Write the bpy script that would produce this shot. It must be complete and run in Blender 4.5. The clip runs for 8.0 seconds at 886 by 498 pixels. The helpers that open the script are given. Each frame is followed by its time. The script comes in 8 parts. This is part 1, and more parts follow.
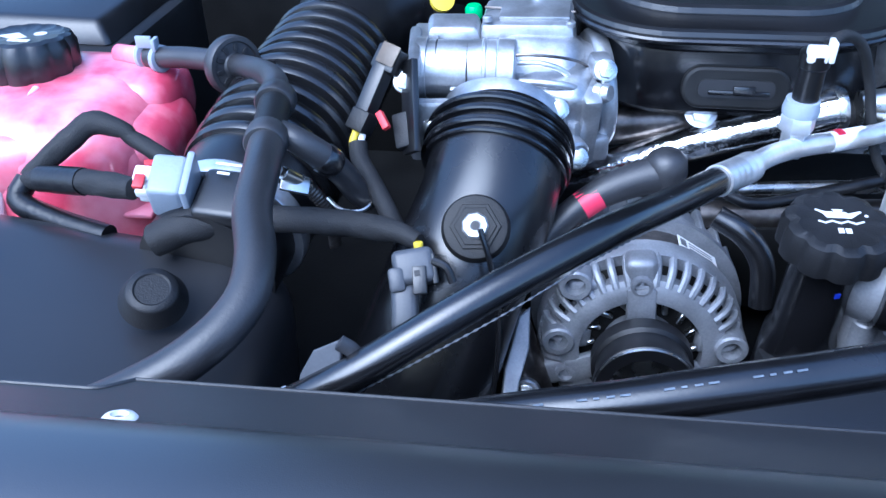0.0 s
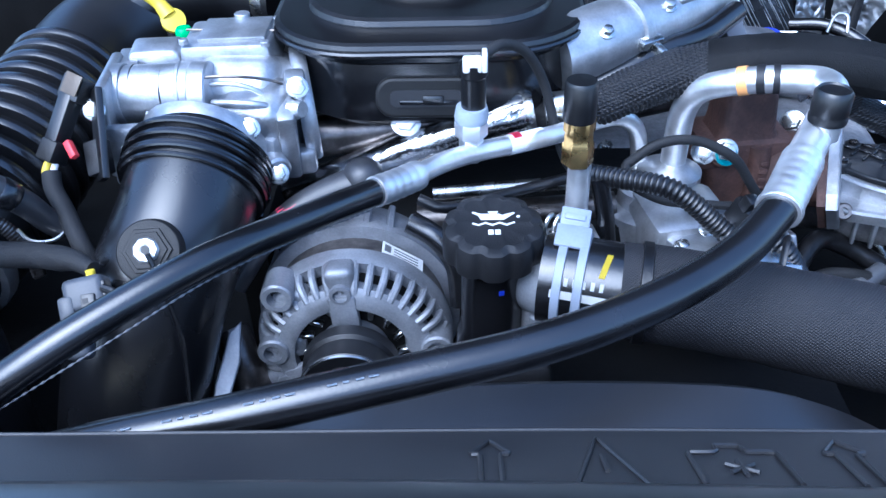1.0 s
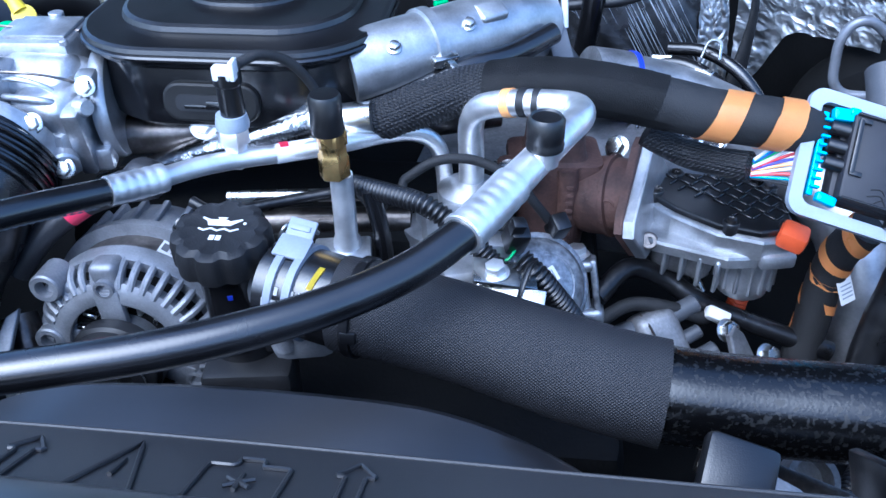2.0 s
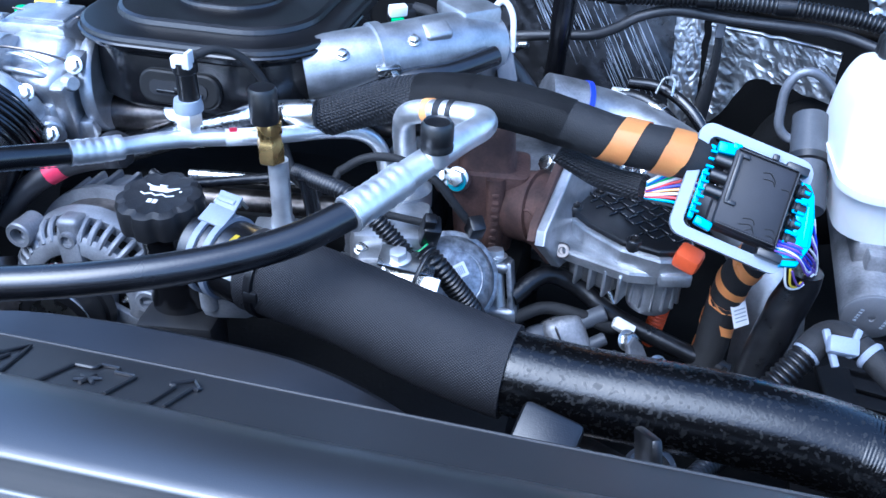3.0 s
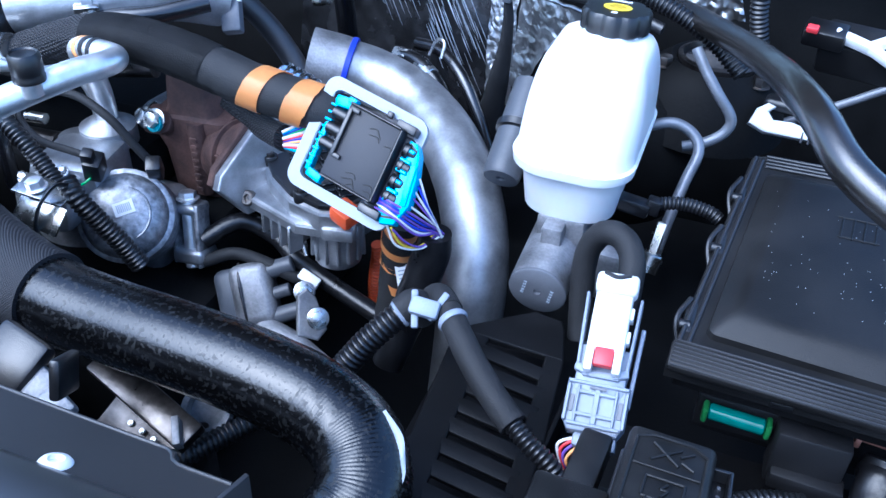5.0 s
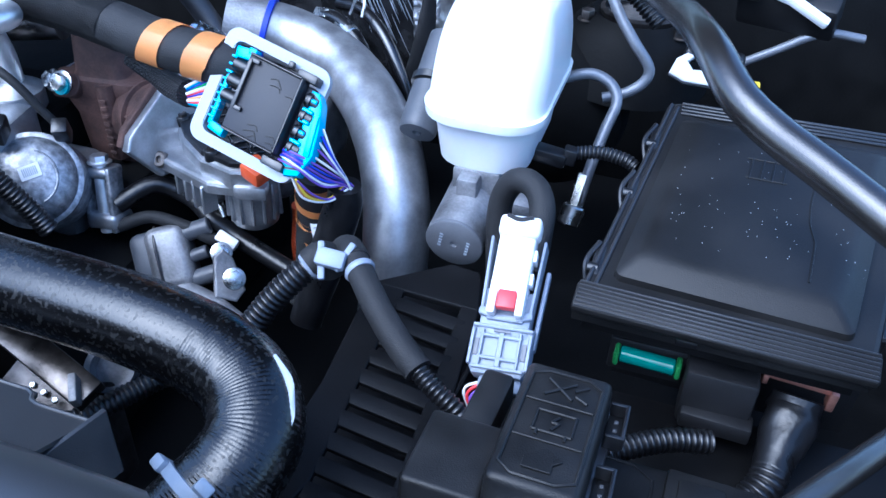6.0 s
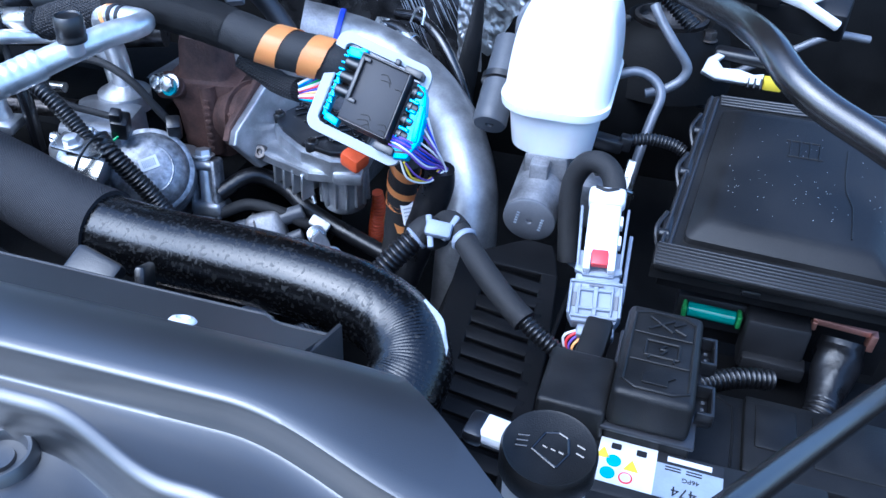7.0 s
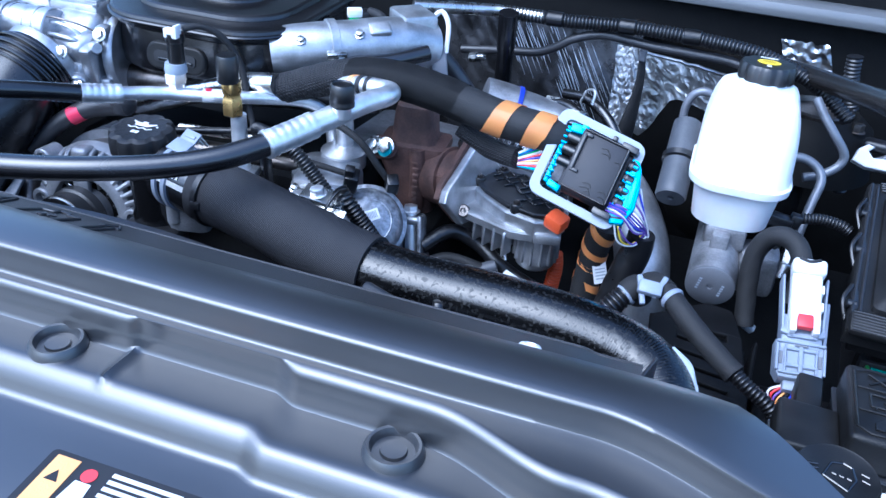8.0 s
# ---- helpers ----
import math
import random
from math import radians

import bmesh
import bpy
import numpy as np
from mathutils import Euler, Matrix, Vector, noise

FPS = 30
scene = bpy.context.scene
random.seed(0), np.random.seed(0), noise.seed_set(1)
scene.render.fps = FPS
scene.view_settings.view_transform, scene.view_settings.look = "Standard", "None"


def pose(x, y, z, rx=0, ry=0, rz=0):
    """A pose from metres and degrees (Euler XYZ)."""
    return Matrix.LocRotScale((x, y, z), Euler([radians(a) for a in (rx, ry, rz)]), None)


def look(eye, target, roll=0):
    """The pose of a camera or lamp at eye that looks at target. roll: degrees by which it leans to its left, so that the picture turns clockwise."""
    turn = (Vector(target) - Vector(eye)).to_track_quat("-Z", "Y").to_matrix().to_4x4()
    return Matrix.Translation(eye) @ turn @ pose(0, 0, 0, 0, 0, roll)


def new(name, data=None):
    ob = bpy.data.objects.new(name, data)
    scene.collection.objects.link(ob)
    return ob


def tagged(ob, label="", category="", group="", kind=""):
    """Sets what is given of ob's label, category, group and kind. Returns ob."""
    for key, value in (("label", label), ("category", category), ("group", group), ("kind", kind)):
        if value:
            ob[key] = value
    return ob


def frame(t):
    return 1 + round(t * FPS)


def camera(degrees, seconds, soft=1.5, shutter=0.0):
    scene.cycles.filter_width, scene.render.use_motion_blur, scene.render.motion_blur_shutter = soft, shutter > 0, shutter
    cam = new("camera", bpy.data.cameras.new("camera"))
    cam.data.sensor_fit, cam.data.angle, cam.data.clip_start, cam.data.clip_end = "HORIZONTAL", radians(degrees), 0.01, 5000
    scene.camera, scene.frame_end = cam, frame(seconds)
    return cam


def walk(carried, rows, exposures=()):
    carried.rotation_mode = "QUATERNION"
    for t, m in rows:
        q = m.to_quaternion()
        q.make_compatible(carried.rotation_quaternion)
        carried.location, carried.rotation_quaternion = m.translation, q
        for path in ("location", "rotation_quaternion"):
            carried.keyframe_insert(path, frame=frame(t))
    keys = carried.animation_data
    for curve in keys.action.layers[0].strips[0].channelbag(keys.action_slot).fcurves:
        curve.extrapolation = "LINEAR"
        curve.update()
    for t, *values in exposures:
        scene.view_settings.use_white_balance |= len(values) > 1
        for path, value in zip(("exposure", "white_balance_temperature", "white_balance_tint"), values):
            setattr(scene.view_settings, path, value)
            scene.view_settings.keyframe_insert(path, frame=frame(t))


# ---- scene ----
cam = camera(54.5, 8.0)
PATH = [
    (0, (0.008, -0.014, 1.6), (-0.187, 1.6, 0.435), -0.9),
    (0.5, (0.092, -0.013, 1.612), (0.01, 1.611, 0.447), -1.3),
    (1, (0.199, -0.011, 1.62), (0.16, 1.606, 0.444), -1.6),
    (1.5, (0.342, -0.005, 1.625), (0.26, 1.605, 0.441), -1.7),
    (1.7, (0.395, 0.0, 1.621), (0.261, 1.612, 0.445), -1.8),
    (2.8, (0.557, -0.035, 1.646), (0.264, 1.585, 0.511), 2.0),
    (3, (0.594, -0.068, 1.65), (0.27, 1.557, 0.531), 2.3),
    (3.5, (0.701, -0.13, 1.672), (0.296, 1.497, 0.581), 2.3),
    (4, (0.791, -0.107, 1.677), (0.322, 1.502, 0.585), 1.9),
    (4.5, (0.918, -0.025, 1.668), (0.403, 1.537, 0.53), 2.6),
    (5, (1.017, 0.033, 1.652), (0.489, 1.562, 0.475), 2.7),
    (5.2, (1.043, 0.051, 1.642), (0.522, 1.575, 0.456), 2.6),
    (6.3, (1.076, 0.024, 1.625), (0.639, 1.559, 0.419), 2.3),
    (6.5, (1.06, -0.009, 1.625), (0.636, 1.53, 0.42), 2.3),
    (7, (0.996, -0.103, 1.65), (0.593, 1.47, 0.483), 2.6),
    (7.5, (0.922, -0.192, 1.675), (0.498, 1.433, 0.59), 3.2),
    (8, (0.83, -0.253, 1.682), (0.336, 1.385, 0.645), 4.6),
]
walk(cam, [(t, look(eye, target, roll)) for t, eye, target, roll in PATH], [(0, 1.48, 4700, 8), (6.5, 1.48, 4700, 8), (8, 1.36, 4700, 8)])

# ---- light: open shade under a bright sky, soft sun from behind the viewer ----
world = bpy.data.worlds.new("sky")
scene.world = world
world.use_nodes = True
wn = world.node_tree
sky = wn.nodes.new("ShaderNodeTexSky")
sky.sky_type = "NISHITA"
sky.sun_disc = False
sky.dust_density = 3.0
SUN_UP, SUN_TURN = 54.0, 215.0
sky.sun_elevation, sky.sun_rotation = radians(SUN_UP), radians(SUN_TURN)
wn.links.new(sky.outputs[0], wn.nodes["Background"].inputs[0])
wn.nodes["Background"].inputs[1].default_value = 0.15
sun = new("sun", bpy.data.lights.new("sun", "SUN"))
sun.data.energy, sun.data.angle, sun.data.color = 1.05, radians(58), (1.0, 0.97, 0.93)
sun.matrix_world = look((0.3 + 5 * math.sin(radians(SUN_TURN)), 0.5 + 5 * math.cos(radians(SUN_TURN)), 1.2 + 5 * math.tan(radians(SUN_UP))), (0.3, 0.5, 1.2))


# ---- materials ----
def material(name, colour, rough=0.5, metal=0.0, vary=0.15, grain=300.0, bump=0.15, coat=0.0, second=None, patch=25.0, cover=0.5, rough_vary=0.15, through_light=0.0, stretch=(1, 1, 1), shine=0.5, ior=1.5):
    """A surface with grain at two scales: patches that shift its colour (towards second, if given) and gloss, and a fine relief."""
    m = bpy.data.materials.new(name)
    m.use_nodes = True
    nt = m.node_tree
    b = nt.nodes["Principled BSDF"]
    co = nt.nodes.new("ShaderNodeTexCoord")
    mp = nt.nodes.new("ShaderNodeMapping")
    mp.inputs["Scale"].default_value = stretch
    nt.links.new(co.outputs["Object"], mp.inputs["Vector"])

    def noise_of(scale, detail):
        n = nt.nodes.new("ShaderNodeTexNoise")
        n.inputs["Scale"].default_value, n.inputs["Detail"].default_value = scale, detail
        nt.links.new(mp.outputs[0], n.inputs["Vector"])
        return n

    big, fine = noise_of(patch, 5.0), noise_of(grain, 3.0)
    ramp = nt.nodes.new("ShaderNodeValToRGB")
    ramp.color_ramp.elements[0].position, ramp.color_ramp.elements[1].position = max(0.0, cover - 0.14), min(1.0, cover + 0.14)
    nt.links.new(big.outputs["Fac"], ramp.inputs["Fac"])
    mix = nt.nodes.new("ShaderNodeMix")
    mix.data_type = "RGBA"
    low = tuple(c * (1 - vary) for c in colour)
    mix.inputs[6].default_value = (*low, 1)
    mix.inputs[7].default_value = (*(second or tuple(min(1, c * (1 + vary)) for c in colour)), 1)
    nt.links.new(ramp.outputs[0], mix.inputs[0])
    speck = nt.nodes.new("ShaderNodeMix")
    speck.data_type, speck.blend_type = "RGBA", "OVERLAY"
    speck.inputs[0].default_value = min(1.0, vary)
    nt.links.new(mix.outputs[2], speck.inputs[6])
    nt.links.new(fine.outputs["Fac"], speck.inputs[7])
    nt.links.new(speck.outputs[2], b.inputs["Base Color"])
    rr = nt.nodes.new("ShaderNodeMapRange")
    rr.inputs[3].default_value, rr.inputs[4].default_value = max(0.02, rough - rough_vary), min(1.0, rough + rough_vary)
    nt.links.new(big.outputs["Fac"], rr.inputs[0])
    nt.links.new(rr.outputs[0], b.inputs["Roughness"])
    b.inputs["Metallic"].default_value = metal
    b.inputs["Specular IOR Level"].default_value = shine
    b.inputs["Coat Weight"].default_value = coat
    b.inputs["Coat Roughness"].default_value = max(0.15, rough - 0.08)
    b.inputs["IOR"].default_value = ior
    if through_light:
        b.inputs["Subsurface Weight"].default_value = through_light
        b.inputs["Subsurface Radius"].default_value = (0.03, 0.02, 0.02)
        b.inputs["Subsurface Scale"].default_value = 0.5
    if bump:
        bn = nt.nodes.new("ShaderNodeBump")
        bn.inputs["Strength"].default_value, bn.inputs["Distance"].default_value = bump, 0.001
        nt.links.new(fine.outputs["Fac"], bn.inputs["Height"])
        nt.links.new(bn.outputs[0], b.inputs["Normal"])
    return m


def worn(m, low, high):
    """Gives a glossy surface matt worn patches with hard edges."""
    nt = m.node_tree
    b = nt.nodes["Principled BSDF"]
    ramp = next(n for n in nt.nodes if n.bl_idname == "ShaderNodeValToRGB")
    rr = nt.nodes.new("ShaderNodeMapRange")
    rr.inputs[3].default_value, rr.inputs[4].default_value = low, high
    nt.links.new(ramp.outputs[0], rr.inputs[0])
    nt.links.new(rr.outputs[0], b.inputs["Roughness"])
    ramp.color_ramp.elements[0].position, ramp.color_ramp.elements[1].position = 0.54, 0.66
    return m


def woven(name, colour, rough, pitch, bump=0.6, lay=(0.753, -0.606), dark=0.8, light=1.25):
    """A braided sleeve: two crossed waves give the weave's relief and its small lights and darks."""
    m = material(name, colour, rough, vary=0.2, grain=500, bump=0)
    nt = m.node_tree
    b = nt.nodes["Principled BSDF"]
    co = nt.nodes.new("ShaderNodeTexCoord")
    waves = []
    for turn in (lay[0], math.pi - lay[0]):
        mp = nt.nodes.new("ShaderNodeMapping")
        mp.inputs["Rotation"].default_value = (0, turn, lay[1])
        wv = nt.nodes.new("ShaderNodeTexWave")
        wv.inputs["Scale"].default_value = pitch
        wv.inputs["Distortion"].default_value = 0.4
        nt.links.new(co.outputs["Object"], mp.inputs["Vector"])
        nt.links.new(mp.outputs[0], wv.inputs["Vector"])
        waves.append(wv)
    mul = nt.nodes.new("ShaderNodeMath")
    mul.operation = "MULTIPLY"
    nt.links.new(waves[0].outputs["Fac"], mul.inputs[0])
    nt.links.new(waves[1].outputs["Fac"], mul.inputs[1])
    yarn = nt.nodes.new("ShaderNodeMix")
    yarn.data_type = "RGBA"
    yarn.inputs[6].default_value = (*[c * dark for c in colour], 1)
    yarn.inputs[7].default_value = (*[c * light for c in colour], 1)
    nt.links.new(mul.outputs[0], yarn.inputs[0])
    nt.links.new(yarn.outputs[2], b.inputs["Base Color"])
    bn = nt.nodes.new("ShaderNodeBump")
    bn.inputs["Strength"].default_value, bn.inputs["Distance"].default_value = bump, 0.0015
    nt.links.new(mul.outputs[0], bn.inputs["Height"])
    nt.links.new(bn.outputs[0], b.inputs["Normal"])
    return m


PLASTIC = material("black_plastic", (0.007, 0.007, 0.008), 0.34, vary=0.25, grain=900, bump=0.16, patch=14, shine=0.8)
PLASTIC_DULL = material("dull_black_plastic", (0.008, 0.008, 0.009), 0.52, vary=0.3, grain=700, bump=0.3, patch=18)
PLASTIC_GLOSS = material("gloss_black_plastic", (0.006, 0.006, 0.007), 0.2, vary=0.25, grain=600, bump=0.08, patch=12, rough_vary=0.08, shine=0.9)
COVER = material("grained_cover_plastic", (0.016, 0.0164, 0.0180), 0.38, vary=0.12, grain=1400, bump=0.10, patch=9, rough_vary=0.04, coat=0.7, shine=1.0, ior=1.6)
STRIP = material("dull_strip_plastic", (0.023, 0.0228, 0.0245), 0.40, vary=0.15, grain=1200, bump=0.15, patch=9, rough_vary=0.06, shine=0.7)
BOX = material("smooth_box_plastic", (0.020, 0.0203, 0.023), 0.36, vary=0.12, grain=1200, bump=0.12, patch=9, rough_vary=0.05, shine=0.8)
PIPE = material("drawn_aluminium_pipe", (0.40, 0.41, 0.43), 0.44, 0.85, vary=0.16, grain=300, bump=0.16, patch=45, rough_vary=0.14)
RUBBER = material("black_rubber", (0.006, 0.006, 0.007), 0.25, vary=0.3, grain=400, bump=0.08, patch=30, rough_vary=0.07, shine=1.0)
RUBBER_DULL = material("dull_rubber", (0.024, 0.024, 0.027), 0.45, vary=0.25, grain=500, bump=0.2, patch=22, shine=0.8)
WORN_HOSE = material("worn_glossy_hose", (0.003, 0.003, 0.0035), 0.15, vary=0.4, grain=500, bump=0.14, second=(0.0060, 0.0060, 0.0058), patch=260, cover=0.60, rough_vary=0.12, shine=0.65)
worn(WORN_HOSE, 0.21, 0.48)
TAPE = material("cloth_tape", (0.013, 0.013, 0.014), 0.7, vary=0.3, grain=900, bump=0.6, patch=40)
VINYL = material("vinyl_tape", (0.007, 0.007, 0.008), 0.32, vary=0.3, grain=160, bump=0.5, patch=40)
SLEEVE = woven("woven_sleeve", (0.015, 0.015, 0.018), 0.58, 190, 0.5)
BRAID = woven("braided_sleeve", (0.022, 0.022, 0.025), 0.5, 120, 0.9, (1.086, -0.721), 0.4, 1.7)
ALU = material("bright_aluminium", (0.90, 0.905, 0.92), 0.40, 0.88, vary=0.12, grain=350, bump=0.14, patch=60, rough_vary=0.14)
CAST = material("cast_aluminium", (0.47, 0.48, 0.50), 0.42, 0.85, vary=0.16, grain=420, bump=0.25, patch=50, rough_vary=0.14)
CAST_MOTTLED = material("mottled_cast_aluminium", (0.27, 0.28, 0.30), 0.42, 0.7, vary=0.3, grain=260, bump=0.5, patch=140, second=(0.42, 0.43, 0.46), rough_vary=0.15)
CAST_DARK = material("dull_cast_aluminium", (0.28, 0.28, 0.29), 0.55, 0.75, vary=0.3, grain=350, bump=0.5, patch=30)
STEEL = material("zinc_steel", (0.62, 0.62, 0.60), 0.28, 1.0, vary=0.2, grain=300, bump=0.1, patch=60)
DARK_STEEL = material("dark_steel", (0.11, 0.10, 0.095), 0.32, 0.9, vary=0.4, grain=200, bump=0.2, patch=30, second=(0.2, 0.18, 0.165))
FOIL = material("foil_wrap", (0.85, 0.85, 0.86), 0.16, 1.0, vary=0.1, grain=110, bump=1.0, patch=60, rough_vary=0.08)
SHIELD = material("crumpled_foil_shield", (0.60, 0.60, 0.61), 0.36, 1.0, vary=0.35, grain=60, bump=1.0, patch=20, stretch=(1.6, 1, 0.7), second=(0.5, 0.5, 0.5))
BRASS = material("brass", (0.62, 0.42, 0.16), 0.28, 1.0, vary=0.15, grain=300, bump=0.1, patch=60)
RUST = material("rusty_cast_iron", (0.078, 0.043, 0.035), 0.66, 0.1, vary=0.35, grain=320, bump=0.8, second=(0.125, 0.066, 0.050), patch=28)
GREY = material("pale_grey_plastic", (0.32, 0.36, 0.42), 0.4, vary=0.08, grain=500, bump=0.08, patch=30)
GREY_DARK = material("mid_grey_plastic", (0.13, 0.135, 0.15), 0.42, vary=0.12, grain=500, bump=0.08, patch=30)
CASE_GREY = material("dull_alternator_alloy", (0.27, 0.28, 0.305), 0.50, 0.5, vary=0.2, grain=480, bump=0.22, patch=30)
CHARCOAL = material("charcoal_plastic", (0.075, 0.080, 0.092), 0.42, vary=0.15, grain=500, bump=0.1, patch=30)
WHITE = material("white_plastic", (0.80, 0.80, 0.80), 0.35, vary=0.04, grain=400, bump=0.05, patch=30)
RESERVOIR = material("milky_reservoir_plastic", (0.86, 0.87, 0.88), 0.35, vary=0.03, grain=300, bump=0.05, patch=20, through_light=0.35)
RESERVOIR_LOW = material("fluid_behind_milky_plastic", (0.74, 0.75, 0.77), 0.35, vary=0.05, grain=300, bump=0.05, patch=20, through_light=0.3)
PINK = material("pink_coolant_behind_plastic", (0.86, 0.10, 0.19), 0.16, vary=0.2, grain=60, bump=0.10, patch=16, second=(0.92, 0.34, 0.42), through_light=0.35, shine=0.8)
PINK_CLEAR = material("clear_tank_neck", (0.72, 0.52, 0.58), 0.3, vary=0.15, grain=80, bump=0.1, patch=20, through_light=0.3)
RED = material("red_tape", (0.80, 0.05, 0.12), 0.4, vary=0.1, grain=300, bump=0.1)
RED_LOCK = material("red_lock_plastic", (0.72, 0.05, 0.06), 0.4, vary=0.05, grain=300, bump=0.05)
ORANGE = material("orange_tape", (1.0, 0.46, 0.15), 0.34, vary=0.05, grain=700, bump=0.4, patch=40, coat=0.5)
ORANGE_RED = material("orange_conduit_plastic", (0.75, 0.11, 0.03), 0.45, vary=0.15, grain=300, bump=0.1)
BLUE = material("cyan_lock_plastic", (0.02, 0.42, 0.72), 0.38, vary=0.1, grain=300, bump=0.05)
BLUE_DEEP = material("deep_blue_rubber", (0.03, 0.05, 0.50), 0.4, vary=0.1, grain=300, bump=0.05)
YELLOW = material("yellow_plastic", (0.80, 0.62, 0.04), 0.4, vary=0.08, grain=300, bump=0.05)
GREEN = material("green_plastic", (0.03, 0.42, 0.12), 0.4, vary=0.1, grain=300, bump=0.05)
TEAL = material("teal_level_fluid", (0.01, 0.16, 0.13), 0.15, vary=0.1, grain=100, bump=0.0)
PURPLE = material("purple_wire", (0.16, 0.08, 0.40), 0.4, vary=0.05, grain=300, bump=0.0)
COPPER = material("copper_lug", (0.55, 0.27, 0.20), 0.4, 0.8, vary=0.2, grain=300, bump=0.2)
PAPER = material("white_label", (0.78, 0.78, 0.78), 0.5, vary=0.04, grain=300, bump=0.0)
INK = material("printed_mark", (0.015, 0.015, 0.017), 0.5, vary=0.05, grain=300, bump=0.0)
PRINT = material("white_print", (0.75, 0.75, 0.75), 0.5, vary=0.05, grain=300, bump=0.0)
# near-black, so that the shade of gaps and hollows lies in the colour
DARK = material("shade_black_steel", (0.004, 0.004, 0.004), 0.75, vary=0.4, grain=200, bump=0.4, patch=20, shine=0.2)
ROD = material("satin_black_steel", (0.013, 0.0115, 0.0105), 0.24, vary=0.2, grain=900, bump=0.2, patch=20, coat=0.3, rough_vary=0.06, shine=1.0)
BODY = material("grey_body_paint", (0.16, 0.165, 0.17), 0.35, vary=0.06, grain=600, bump=0.05, patch=8, coat=0.3)
LINE = material("coated_brake_line", (0.21, 0.22, 0.245), 0.42, 0.4, vary=0.12, grain=300, bump=0.08, patch=40)
TRAY = material("matt_tray_plastic", (0.0045, 0.0045, 0.005), 0.55, vary=0.3, grain=700, bump=0.25, patch=18, shine=0.2)
BELLOWS = material("corrugated_duct_rubber", (0.010, 0.010, 0.011), 0.24, vary=0.25, grain=700, bump=0.12, patch=18, rough_vary=0.08, shine=0.9)
MOULDED = material("satin_moulded_plastic", (0.006, 0.006, 0.007), 0.27, vary=0.25, grain=900, bump=0.08, patch=14, rough_vary=0.08, coat=0.1, shine=0.8)
LIDS = material("dusty_lid_plastic", (0.0135, 0.0132, 0.0132), 0.46, vary=0.3, grain=900, bump=0.25, patch=14, shine=0.3)
PLUG_BLACK = material("satin_plug_plastic", (0.020, 0.0202, 0.025), 0.50, vary=0.2, grain=900, bump=0.12, patch=30, shine=0.42)
TERMINAL = material("dusty_terminal_plastic", (0.0105, 0.0103, 0.0102), 0.42, vary=0.35, grain=900, bump=0.3, patch=30, shine=0.3)
PLUG_GREY = material("module_plug_grey", (0.25, 0.28, 0.345), 0.42, vary=0.10, grain=500, bump=0.08, patch=30)
# silver foil, its colour darkened for the hood lining it mirrors
DRAPE = material("foil_drape_dark_reflection", (0.055, 0.055, 0.058), 0.26, 0.85, vary=0.4, grain=90, bump=0.5, patch=25)
ASPHALT = material("asphalt", (0.05, 0.05, 0.05), 0.85, vary=0.3, grain=120, bump=0.8, patch=2)


# ---- mesh helpers ----
def spine(pts, per=6):
    """A smooth line through the points (Catmull-Rom)."""
    P = [Vector(p) for p in pts]
    if len(P) == 2:
        return [P[0].lerp(P[1], k / per) for k in range(per + 1)]
    P = [2 * P[0] - P[1]] + P + [2 * P[-1] - P[-2]]
    out = []
    for i in range(1, len(P) - 2):
        a, b, c, d = P[i - 1 : i + 3]
        for k in range(per):
            u = k / per
            out.append(0.5 * (2 * b + (c - a) * u + (2 * a - 5 * b + 4 * c - d) * u * u + (3 * b - a - 3 * c + d) * u ** 3))
    return out + [P[-2]]


